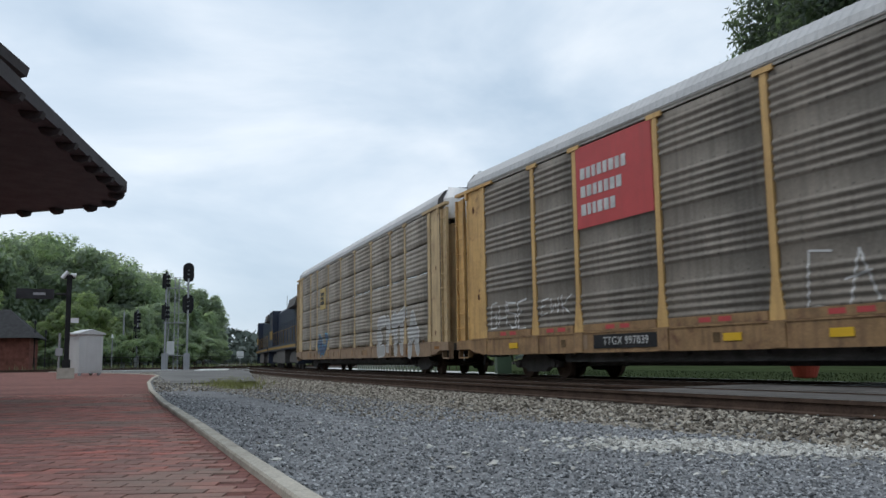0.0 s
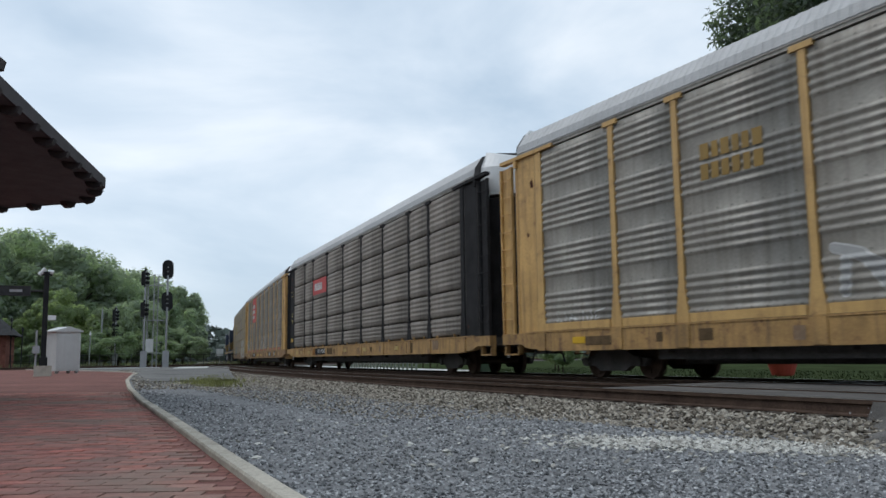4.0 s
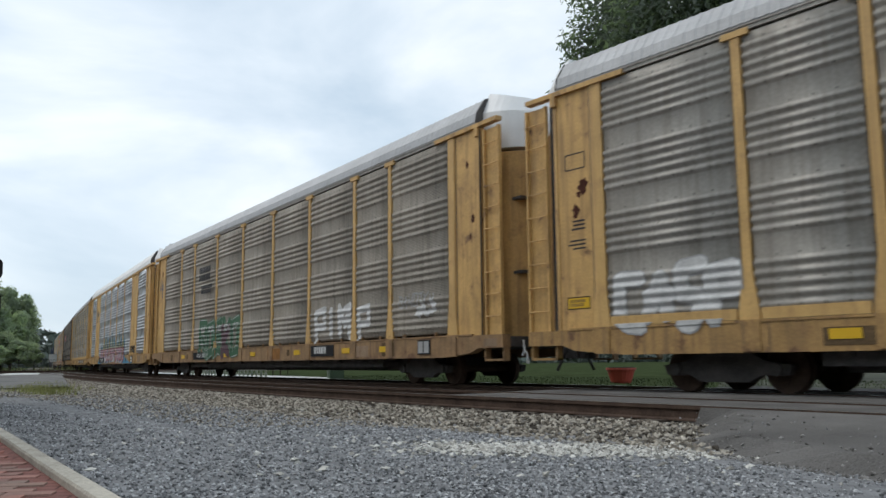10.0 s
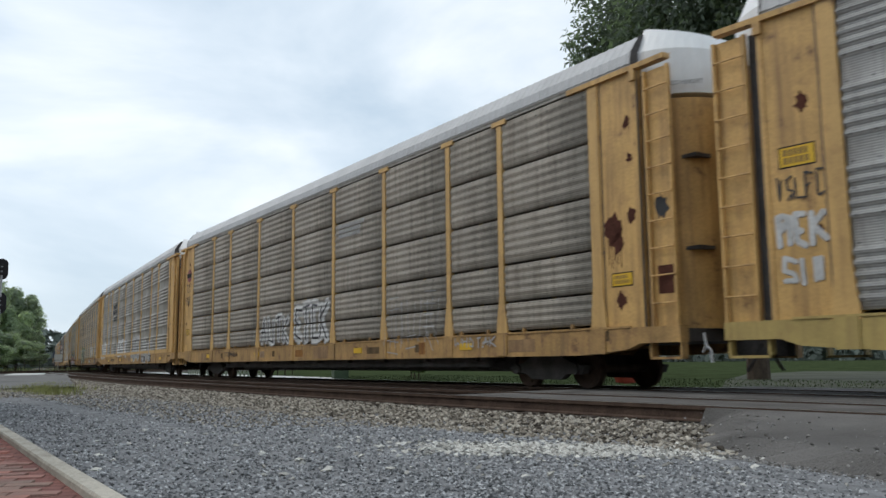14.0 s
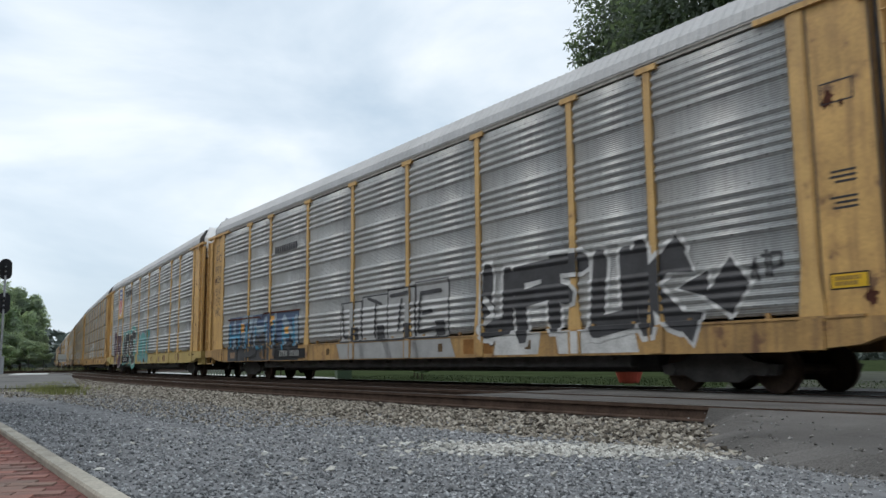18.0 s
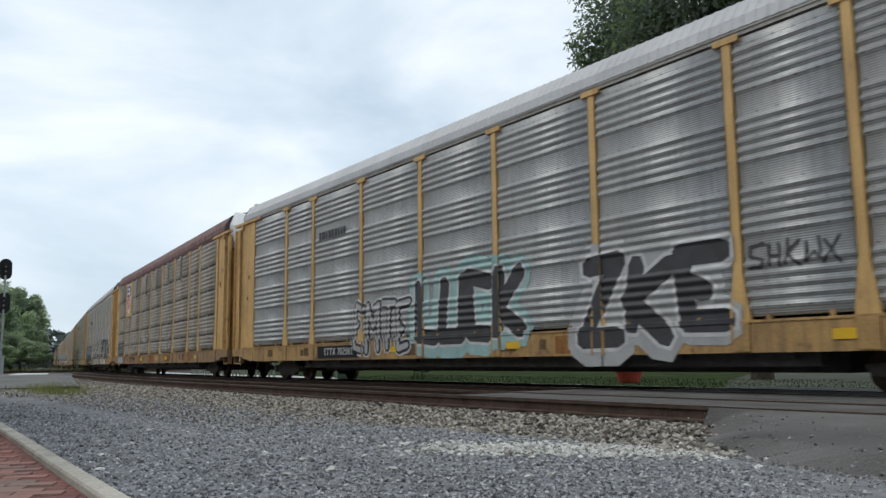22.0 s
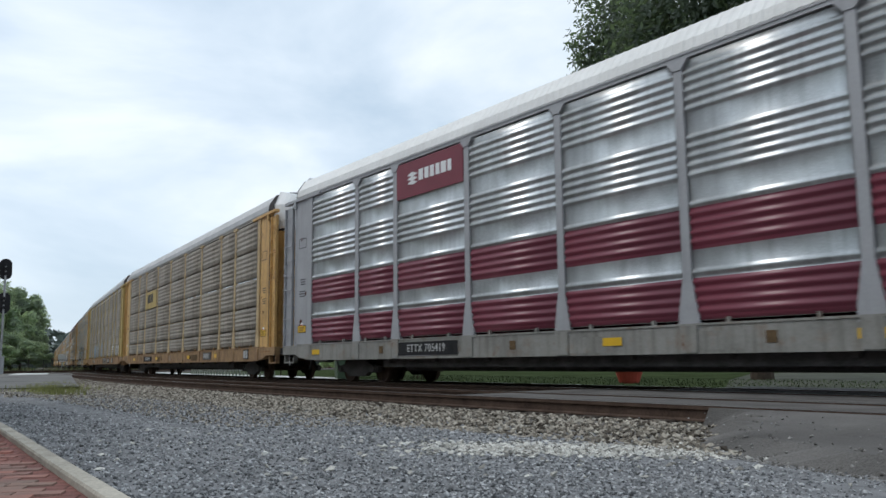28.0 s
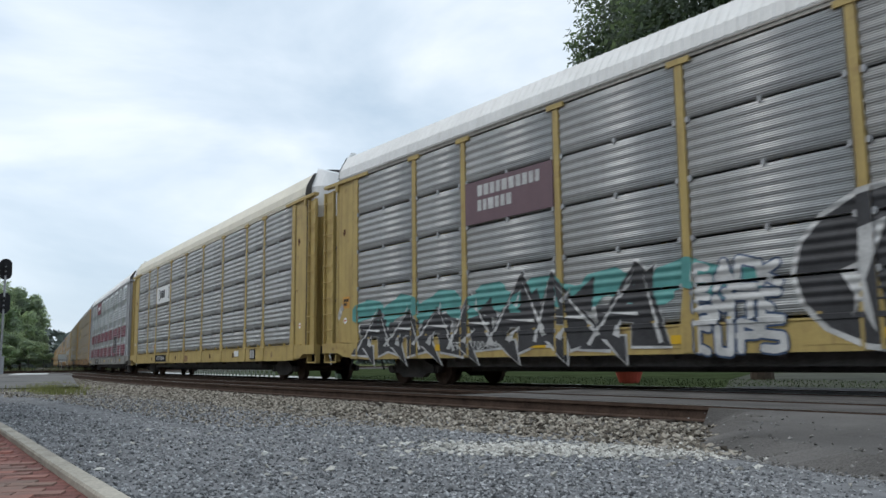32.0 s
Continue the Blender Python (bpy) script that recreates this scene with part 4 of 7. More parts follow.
c = autorack("grey car carrier with a red sign and yellow T-posts", **{**GY, "panel": ZINC_UMBER, "sill": RUSTY, "crown": 0.76})
board(c, "red_sign", 7.24, 4.48, 3.42, 5.32, RED, 1.552)
for r, wd in ((0, 2.25), (1, 1.6), (2, 1.75)):
    bars(c, 7.05, 7.05 - wd, 4.5 - r * 0.42, 4.83 - r * 0.42, 1, SP_WHITE, 1.562, r)
reporting(c, "TTGX 997039", 5.6, 0.84, 0.24, SP_WHITE, 1.556, BLACKISH, 2.3)
reflectors(c, (10.4, 2.5, 0.2, -4.0, -8.5))
kick_plates(c, RUSTY, True)
tag_paint(c, "grouped", 11.75, 9.7, 1.2, 2.1, strokes("GHSE", 11), 4, None, SP_WHITE, 0.10, 0.05, seed=3)
tag_paint(c, "grouped", 9.05, 7.6, 1.5, 2.0, strokes("EWK", 12), 3, None, SP_WHITE, 0.10, 0.06, seed=4)
tag_paint(c, "grouped", 0.9, -2.8, 1.15, 2.2, strokes("CANRO", 13), 5, None, SP_WHITE, 0.12, 0.035, seed=5)
CARS.append((c, 13))

c = autorack("sooty dark car carrier with black posts and a small red sign", panel=ZINC_DARK, posts=BLACKISH, sill=SILL_YELLOW, roof=ROOF_ZINC, ends=BLACKISH, eave=ZINC, style="seamed")
board(c, "red_sign", 7.24, 4.48, 3.6, 4.32, RED, 1.552)
bars(c, 6.85, 5.0, 3.72, 4.16, 1, SP_WHITE, 1.562, 5)
reporting(c, "TTGX 993105", 5.4, 0.84, 0.24, SP_WHITE, 1.556, BLACKISH, 2.4)
reflectors(c, (11.0, 9.9, 8.1, 1.0, -2.0, -6.0), OCHRE)
spot_marks(c, 12.6, SP_YELLOW, 2)
CARS.append((c, 12))

c = autorack("weathered grey car carrier with bright yellow posts and sill", **GY)
bars(c, 6.7, 5.0, 3.55, 4.3, 2, GOLD, 1.55, 8)
tag_paint(c, "grouped", 4.0, -0.1, 1.12, 2.2, wild(5, 21), 5, SP_GREY, SP_WHITE, 0.06, 0.025, seed=6)
tag_paint(c, "grouped", -4.5, -6.9, 1.2, 2.2, strokes("GHUA", 22), 4, None, SP_WHITE, 0.10, 0.03, seed=7)
kick_plates(c, YELLOW)
tag_paint(c, "grouped", 11.5, 9.6, 1.1, 1.5, strokes("WANE", 23), 4, None, SP_WHITE, 0.09, 0.05, seed=7)
reflectors(c, (10.6, 3.0, -1.0, -8.0, -11.0))
board(c, "number_plate", -3.0 + 0.75, -3.0 - 0.75, 0.7, 1.0, BLACKISH, 1.571)
bars(c, -3.0 + 0.5, -3.0 - 0.5, 0.74, 0.98, 1, SP_WHITE, 1.578, 40)
spot_marks(c, -12.6, None, 4)
CARS.append((c, 11))

c = autorack("yellow car carrier with bright silver panels and a large painted tag", panel=SILVER, posts=YELLOW, sill=SILL_YELLOW, roof=ROOF_WHITE, ends=ENDS, eave=YELLOW, tee=False, wide=(1, 7), door=ROOF_CREAM, crown=0.97)
for x0, x1 in ((9.28, 7.34), (-7.34, -9.28)):
    part("yellow_panel", Geo().box(x1, x0, 1.44, 1.53, 1.0, 5.28).box((x0 + x1) / 2 - 0.03, (x0 + x1) / 2 + 0.03, 1.52, 1.545, 1.0, 5.28), YELLOW, c)
g = Geo()
for x, s in ((9.0, 1), (7.35, -1)):
    g.box(x - 0.035, x + 0.035, 1.53, 1.538, 3.72, 4.38).box(min(x, x - s * 0.16), max(x, x - s * 0.16), 1.53, 1.538, 4.31, 4.38).box(min(x, x - s * 0.16), max(x, x - s * 0.16), 1.53, 1.538, 3.72, 3.79)
for x in (8.75, 8.55, 7.8, 7.6):
    g.tube((x, 1.53, 3.6), (x, 1.54, 3.6), 0.06, 12)
tagged(part("bracket_mark", g, SP_BLACK, c), "", "", "", "stuff")
bars(c, 8.75, 7.6, 3.88, 4.28, 1, SP_BLACK, 1.54, 9)
shapes_paint(c, "grouped", 6.0, -5.0, 0.7, 2.42, *peaks(9, 31), 9, SP_PINK, SP_BLACK, SP_WHITE, 0.05, SP_OLIVE, 0.5, SP_BLUE)
tag_paint(c, "grouped", 5.6, -4.8, 0.62, 1.1, wild(11, 34), 11, SP_WHITE, None, 0.10, 0.0, None, seed=9, lift=0.003)
tag_paint(c, "grouped", 5.7, -4.7, 0.8, 2.1, wild(12, 35), 12, SP_WHITE, None, 0.014, 0.0, None, seed=9, lift=0.006)
coat(c, "tag_background", [[(-4.4, 0.62), (-4.4, 1.55), (-5.6, 0.98), (-6.8, 0.76), (-8.3, 0.66), (-8.3, 0.62)]], SP_BLUE, "grouped", 0.004)
coat(c, "tag_background", [[(7.2, 0.62), (6.4, 1.0), (5.9, 1.2), (5.0, 1.2), (5.0, 0.62)]], SP_BLUE, "grouped", 0.004)
g = Geo()
for (ax, az_), (bx, bz) in strokes("ZENK", 36):
    g.tube((-7.45 - ax * 0.3, 1.545, 1.15 + az_ * 0.4), (-7.45 - bx * 0.3, 1.545, 1.15 + bz * 0.4), 0.014, 5)
ring = [(-8.85 + 0.17 * math.cos(k), 1.35 + 0.2 * math.sin(k)) for k in np.arange(0, 6.6, 0.5)]
for (ax, az_), (bx, bz) in zip(ring[:-1], ring[1:]):
    g.tube((ax, 1.545, az_), (bx, 1.545, bz), 0.014, 5)
part("marker_tag", g, SP_BLACK, c)
board(c, "notice_plate", -7.9, -8.4, 0.66, 1.0, BLACKISH, 1.575)
part("notice_grid", Geo().box(-8.12, -7.94, 1.57, 1.578, 0.7, 0.81).box(-8.36, -8.18, 1.57, 1.578, 0.7, 0.81).box(-8.12, -7.94, 1.57, 1.578, 0.85, 0.96).box(-8.36, -8.18, 1.57, 1.578, 0.85, 0.96), WHITE, c)
reporting(c, "CTTX 690643", 5.0, 0.86, 0.26, SP_WHITE, 1.566, BLACKISH, 2.7)
spot_marks(c, 12.6, None, 5)
CARS.append((c, 10))

c = autorack("dusty grey car carrier with yellow T-posts and coloured tags", **{**GY, "panel": ZINC_BROWN, "sill": RUSTY})
bars(c, 6.6, 4.9, 3.75, 4.35, 2, SP_BLACK, 1.55, 10)
bars(c, 6.3, 4.7, 3.25, 3.6, 2, SP_BLACK, 1.55, 11)
tag_paint(c, "grouped", 6.4, 1.6, 0.78, 2.15, strokes("ROSKO", 41), 5, SP_GREEN, None, 0.19, 0.0, None, seed=10)
tag_paint(c, "grouped", 6.4, 1.6, 0.78, 2.15, strokes("ROSKO", 41), 5, None, SP_WHITE, 0.125, 0.02, None, seed=10, lift=0.005)
tag_paint(c, "grouped", 3.55, 2.5, 0.68, 2.1, strokes("K", 45), 1, SP_PLUM, None, 0.12, 0.0, None, seed=10, lift=0.004)
for k, wd in enumerate(("AM", "DMB", "MAS", "RGH", "OTT")):
    tag_paint(c, "grouped", 6.2 - k * 0.97, 5.6 - k * 0.97, 1.72, 1.98, strokes(wd, 46 + k), len(wd), SP_WHITE, None, 0.06, 0.0, None, seed=3, lift=0.006)
tag_paint(c, "grouped", -4.8, -7.15, 1.12, 2.08, strokes("PIM", 42), 3, SP_WHITE, None, 0.11, 0.0, seed=11, cap=0.95)
tag_paint(c, "grouped", -7.5, -8.25, 1.14, 2.0, strokes("P", 42), 1, SP_WHITE, None, 0.11, 0.0, seed=11, cap=0.95)
tag_paint(c, "grouped", -10.5, -11.4, 1.5, 1.92, wild(4, 43), 4, SP_WHITE, None, 0.15, 0.0, seed=12)
tag_paint(c, "grouped", -9.7, -11.3, 1.75, 2.1, strokes("BAWOTKW", 44), 7, SP_GREY, None, 0.05, 0.0, seed=12)
reporting(c, "TTGX 982659", 5.9, 0.84, 0.22, SP_WHITE, 1.556, BLACKISH, 2.4)
board(c, "number_plate", -5.4 + 0.75, -5.4 - 0.75, 0.7, 1.0, BLACKISH, 1.571)
bars(c, -5.4 + 0.5, -5.4 - 0.5, 0.74, 0.98, 1, SP_WHITE, 1.578, 40)
reflectors(c, (8.6, 3.0, 0.2, -3.6, -6.9, -9.0))
g = Geo()
for k in range(3):
    g.prism([(12.75 - 0.25 * k, 3.9), (12.8 - 0.25 * k, 4.4), (12.86 - 0.25 * k, 3.9)], 1.518, 1.524, "y")
g.box(12.45, 12.5, 1.518, 1.524, 3.5, 4.0)
part("dark_emblem", g, SP_NAVY, c)
CARS.append((c, 9))

c = autorack("grey car carrier with yellow ends and white bubble tags", **{**GY, "panel": ZINC})
bars(c, 6.6, 4.7, 3.7, 4.4, 2, SP_BLACK, 1.55, 12)
bars(c, 6.2, 4.7, 3.3, 3.6, 2, SP_BLACK, 1.55, 13)
for i, (a, b, w, f_, e_m) in enumerate(((11.75, 9.4, "CASP", SP_WHITE, SP_GREY), (4.6, 0.2, "NOSNK", SP_WHITE, SP_CHAR), (-1.5, -4.5, "AUGE", SP_GREY, SP_WHITE), (-5.1, -7.9, "USIK", SP_GREY, SP_WHITE))):
    tag_paint(c, "grouped", a, b, (1.0, 1.0, 0.85, 0.68)[i], (1.98, 2.05, 2.1, 1.75)[i], strokes(w, 50 + i), len(w), f_, e_m, 0.125, 0.03, seed=13 + i)
tag_paint(c, "grouped", -1.5, -4.5, 0.85, 2.1, strokes("AUGE", 52), 4, None, SP_CHAR, 0.10, 0.02, seed=15, lift=0.005)
kick_plates(c, YELLOW)
reporting(c, "TTGX 996455", 6.0, 0.84, 0.22, SP_BLACK)
reflectors(c, (7.9, 2.6, -2.0, -6.0, -10.5))
spot_marks(c, 12.6, None, 6)
CARS.append((c, 8))

c = autorack("brown-grey seamed car carrier with yellow posts and white tags", **{**GY, "panel": ZINC_BROWN, "style": "seamed"})
tag_paint(c, "seamed", 4.1, 1.6, 1.12, 2.05, strokes("AUTK", 61), 4, SP_WHITE, SP_GREY, 0.14, 0.03, seed=17)
tag_paint(c, "seamed", 1.25, -1.2, 1.12, 2.3, strokes("ETCK", 62), 4, SP_WHITE, SP_GREY, 0.15, 0.03, seed=18)
tag_paint(c, "seamed", -4.5, -6.9, 0.78, 2.05, strokes("OUR", 63), 3, None, SP_GREY, 0.13, 0.018, seed=19)
tag_paint(c, "seamed", -7.6, -9.1, 0.8, 1.02, strokes("WHDTAK", 66), 6, SP_GREY, None, 0.07, 0.0, seed=19)
bars(c, -1.8, -3.4, 3.9, 4.3, 3, SP_GREY, 1.55, 14)
reporting(c, "TTGX 964326", 7.0, 0.86, 0.22, SP_CHAR)
reflectors(c, (9.6, 4.4, -3.0, -8.0))
part("emblem_disc", Geo().tube((12.55, 1.515, 4.2), (12.55, 1.520, 4.2), 0.27, 24), MAROON, c)
board(c, "emblem_bar", 12.88, 12.22, 4.12, 4.29, BLACKISH, 1.524)
tag_paint(c, "flat", 12.95, 12.25, 3.45, 3.85, strokes("TCK", 64), 3, SP_CHAR, None, 0.035, 0.0, seed=20)
tag_paint(c, "flat", 12.9, 12.25, 2.95, 3.35, strokes("LADE", 65), 4, SP_CHAR, None, 0.035, 0.0, seed=21)
caution(c, 12.85, 12.4, 1.75, 1.95)
for a, b, z, w, s in ((4.1, 1.6, 2.05, "AUTK", 61), (1.25, -1.2, 2.3, "ETCK", 62)):
    tag_paint(c, "seamed", a, b, 1.12, z, strokes(w, s), 4, SP_CHAR, None, 0.028, 0.0, seed=17 + s - 61, lift=0.004)
CARS.append((c, 7))

c = autorack("silver-grey car carrier with a yellow shield panel and dark tags", panel=ZINC_LIGHT, posts=YELLOW, sill=OCHRE, roof=ROOF_ZINC, ends=ENDS, eave=ZINC, style="grouped", tee=False)
board(c, "shield_panel", 9.2, 7.42, 3.4, 5.33, YELLOW, 1.556)
CARS.append((c, 6))
SHIELD_A = c
put("lettering", lettering("BUILDING", 0.5, SP_BLACK, "lettering", 1.08), None, c, pose(5.1, 1.552, 4.76, 0, 0, 180))
layered(c, "grouped", 10.45, 7.4, 0.55, 2.4, [((u + 0.35 - 0.35 * v, v), (p + 0.35 - 0.35 * q, q)) for (u, v), (p, q) in strokes("FPST", 71)], 4, SP_PLUM, SP_WHITE, SP_PLUM, None, 0.165, 0.03, 21)
layered(c, "grouped", 6.6, 2.3, 0.72, 2.35, strokes("NPRE", 72), 4, SP_BLACK, SP_WHITE, SP_BLACK, SP_TEAL, 0.15, 0.04, 22)
tag_paint(c, "grouped", 6.5, 2.4, 0.8, 2.2, wild(6, 74), 6, SP_WHITE, None, 0.018, 0.0, None, seed=22, lift=0.009)
tag_paint(c, "grouped", 1.2, -2.2, 0.7, 2.3, strokes("HEKT", 73), 4, SP_TEAL, SP_STEEL, 0.10, 0.05, None, seed=23)
reporting(c, "ETTX 8538", 5.6, 0.84, 0.27, SP_WHITE, 1.566, BLACKISH, 2.6)

c = autorack("pale silver car carrier with yellow posts and blue and white tags", panel=ZINC_LIGHT, posts=YELLOW, sill=SILL_YELLOW, roof=ROOF_ZINC, ends=ENDS, eave=ZINC)
bars(c, 6.9, 4.9, 4.0, 4.28, 1, SP_CHAR, 1.55, 16)
block_paint(c, "grouped", 11.25, 4.95, 0.62, 1.72, SP_CHAR)
block_paint(c, "grouped", 11.2, 5.0, 1.2, 2.16, SP_NAVY, 0.001)
tag_paint(c, "grouped", 11.2, 5.0, 1.0, 2.1, strokes("IPHIN", 81), 5, SP_STEEL, None, 0.12, 0.0, None, seed=25, lift=0.003)
tag_paint(c, "grouped", 11.1, 5.1, 0.95, 1.9, strokes("HIUIH", 85), 5, SP_BLUE, None, 0.07, 0.0, None, seed=26, lift=0.005)
tag_paint(c, "grouped", 11.0, 5.0, 0.7, 1.5, strokes("IUMII", 86), 5, SP_CHAR, None, 0.11, 0.0, None, seed=27, lift=0.007)
tag_paint(c, "grouped", 11.3, 4.9, 2.0, 2.24, [((0, 0.3), (2.4, 0.3)), ((2.4, 0.3), (2.5, 0.0)), ((2.6, 0.1), (2.7, 0.6)), ((2.7, 0.6), (5, 0.6))], 5, RUST, None, 0.13, 0.0, None, seed=2, lift=0.005)
for x, z in ((9.9, 1.75), (7.2, 1.9), (6.0, 1.5)):
    block_paint(c, "grouped", x, x - 0.3, z - 0.15, z + 0.15, RED_ORANGE, 0.009)
for k, (a, b, top_) in enumerate(((2.1, 0.95, 2.1), (0.85, -0.45, 2.2), (-0.5, -1.75, 2.28), (-1.85, -3.2, 2.36))):
    block_paint(c, "grouped", a + 0.05, b - 0.05, 1.05, top_ + 0.04, SP_CHAR, 0.0, 0.0, "tag_outline")
    block_paint(c, "grouped", a, b, 1.09, top_, SILVER_SPRAY, 0.002)
    block_paint(c, "grouped", a + 0.05, b - 0.3, 0.62, 1.03, SILVER_SPRAY, 0.001, -0.2)
    tag_paint(c, "grouped", a, b, 1.09, top_, (strokes("L", 1), strokes("T", 2), strokes("T", 3), strokes("E", 4))[k], 1, SP_CHAR, None, 0.035, 0.0, None, seed=k, lift=0.006)
    block_paint(c, "grouped", b + 0.5, b + 0.12, 1.1, 1.45, SP_CHAR, 0.005)
block_paint(c, "grouped", -4.9, -6.3, 0.64, 1.06, SP_WHITE, 0.0, 0.1)
block_paint(c, "grouped", -6.9, -8.9, 0.64, 1.06, SP_WHITE, 0.0, -0.1)
tag_paint(c, "grouped", -4.55, -9.9, 1.0, 2.42, strokes("UPFUK", 83), 5, SP_CHAR, SP_WHITE, 0.125, 0.06, seed=27, cap=1.0)
arrow = [[(0.0, 0.5), (0.45, 0.35), (0.45, 0.7)], [(0.4, 0.35), (0.75, 0.1), (1.0, 0.48), (0.75, 0.85)], [(-0.35, 0.75), (0.25, 0.7), (0.0, 1.25)], [(-0.2, 0.2), (0.35, 0.15), (0.2, -0.25)]]
shapes_paint(c, "grouped", -9.75, -11.1, 1.05, 2.2, arrow, [], 1, SP_CHAR, SP_WHITE, None, 0.09)
tag_paint(c, "grouped", -4.2, -4.95, 0.8, 1.9, [((0.2, 0.35), (0.9, 0.1)), ((0.2, 0.35), (0.9, 0.6)), ((0.5, 0.9), (0.9, 0.7))], 1, SP_WHITE, SP_CHAR, 0.07, 0.02, seed=3)
tag_paint(c, "grouped", -11.1, -11.65, 1.6, 2.05, strokes("ATP", 84), 3, SP_CHAR, None, 0.05, 0.0, seed=3)
tag_paint(c, "flat", 12.85, 12.25, 2.0, 5.1, [(((u % 3) * 0.33, 0.1 + v * 0.1 + (u // 3) * 0.13), ((p - 3 * (u // 3)) * 0.33, 0.1 + q * 0.1 + (u // 3) * 0.13)) for (u, v), (p, q) in strokes("ARECTESIKHOMRETRHODE", 87)], 1, SP_CHAR, None, 0.004, 0.0, seed=4)
reporting(c, "ETTX 702303", 5.6, 0.82, 0.24, SP_WHITE, 1.566, BLACKISH, 2.4)
spot_marks(c, -12.6, None, 7)
CARS.append((c, 5))

c = autorack("rust-streaked brown car carrier with an oxide red roof and yellow posts", panel=ZINC_BROWN, posts=YELLOW, sill=RUSTY, roof=ROOF_BROWN, ends=ENDS, eave=ROOF_BROWN, style="seamed", tee=False, crown=0.96)
board(c, "shield_panel", 9.18, 7.44, 3.38, 5.33, YELLOW, 1.556)
SHIELD_B = c
block_paint(c, "seamed", 11.9, 9.55, 1.1, 1.95, SP_CHAR)
block_paint(c, "seamed", 11.6, 9.75, 0.66, 1.0, SP_GREY, 0.001, -0.15)
tag_paint(c, "seamed", 11.9, 9.5, 1.12, 2.1, strokes("KOSEI", 90), 5, None, SP_WHITE, 0.14, 0.024, seed=28, lift=0.003)
for i, (a, b, z, w) in enumerate(((8.95, 7.5, 1.9, "ENS"), (6.9, 4.6, 2.2, "VTW"), (3.9, 1.7, 2.25, "VNE"), (1.0, -1.2, 2.1, "KUN"), (-1.7, -4.0, 2.1, "SVE"))):
    tag_paint(c, "seamed", a, b, 1.12, z, strokes(w, 91 + i), 3, None, SP_WHITE, 0.14, 0.026, seed=29 + i)
tag_paint(c, "flat", 12.75, 12.3, 1.1, 2.0, strokes("AEH", 98), 1, SP_CHAR, None, 0.012, 0.0, seed=3)
for x in (10.6, 5.7, 2.8, -0.1, -2.9, -5.7):
    strap = part("strap", Geo().box(x - 0.13, x - 0.07, 1.53, 1.565, 4.25, 5.2).box(x + 0.07, x + 0.13, 1.53, 1.565, 4.25, 5.2).box(x - 0.13, x + 0.13, 1.53, 1.56, 4.72, 4.78), ZINC_BROWN, c)
    part("strap_head", Geo().box(x - 0.09, x + 0.09, 1.53, 1.61, 5.15, 5.36), GREYPAINT, strap)
reporting(c, "SP 517496", 6.15, 0.85, 0.29, SP_BLACK, 1.5655)
for x, w_ in ((3.4, 0.3), (-0.6, 0.5), (11.9, 0.15), (9.3, 0.12)):
    board(c, "sill_patch", x + w_, x - w_, 0.72, 0.98, SILL_YELLOW, 1.5585)
for x in (10.5, 7.0, 3.8, 0.6, -3.2, -7.5):
    board(c, "sill_patch", x + 0.55, x - 0.55, 0.66, 0.99, RUST_ORANGE, 1.556)
reflectors(c, (3.6, -3.0, -9.0))
seam_clips(c)
spot_marks(c, 12.6, None, 8)
CARS.append((c, 4))

c = autorack("pale grey car carrier with ochre posts and outlined tags", panel=ZINC_LIGHT, posts=YELLOW, sill=SILL_YELLOW, roof=ROOF_ZINC, ends=ENDS, eave=ZINC)
bars(c, 6.9, 4.9, 4.0, 4.28, 1, SP_CHAR, 1.55, 17)
tag_paint(c, "grouped", 4.8, 1.8, 0.72, 2.1, strokes("EMTE", 101), 4, SP_CHAR, SP_WHITE, 0.10, 0.035, None, seed=34)
tag_paint(c, "grouped", 4.8, 1.8, 0.72, 2.1, strokes("EMTE", 101), 4, SP_GREY, None, 0.05, 0.0, None, seed=34, lift=0.005)
tag_paint(c, "grouped", 1.65, -2.4, 0.9, 2.45, strokes("LUCK", 102), 4, SP_CHAR, SP_WHITE, 0.135, 0.04, SP_AQUA, seed=35)
tag_paint(c, "grouped", -3.9, -7.3, 0.85, 2.35, strokes("ZKE", 103), 3, SP_CHAR, SP_WHITE, 0.12, 0.045, SP_GREY, seed=36, cap=0.95)
tag_paint(c, "grouped", -7.5, -9.0, 1.75, 2.2, strokes("SHKWX", 104), 5, SP_CHAR, None, 0.05, 0.0, None, seed=37)
reporting(c, "ETTX 702582", 5.6, 0.82, 0.27, SP_WHITE, 1.566, BLACKISH, 2.6)
reflectors(c, (2.6, -2.0, -9.0))
spot_marks(c, -12.6, None, 9)
CARS.append((c, 3))

c = autorack("brown-grey car carrier with a blue round emblem on its yellow end", panel=ZINC_BROWN, posts=OCHRE, sill=RUSTY, roof=ROOF_ZINC, ends=OCHRE, eave=ZINC)
part("emblem_disc", Geo().tube((12.6, 1.515, 4.25), (12.6, 1.522, 4.25), 0.42, 28), SP_CHAR, c)
for k in range(14):
    if k not in (0, 7):
        a = 2 * math.pi * k / 14
        u, v = Vector((math.cos(a), math.sin(a))), Vector((-math.sin(a), math.cos(a)))
        g = Geo().prism([(12.6 + u.x * r + v.x * w_, 4.25 + u.y * r + v.y * w_) for r, w_ in ((0.31, -0.035), (0.31, 0.035), (0.38, 0.035), (0.38, -0.035))], 1.522, 1.525, "y")
        part("emblem_mark", g, TAN, c)
part("emblem_field", Geo().tube((12.6, 1.522, 4.25), (12.6, 1.526, 4.25), 0.27, 28), SP_GREY, c)
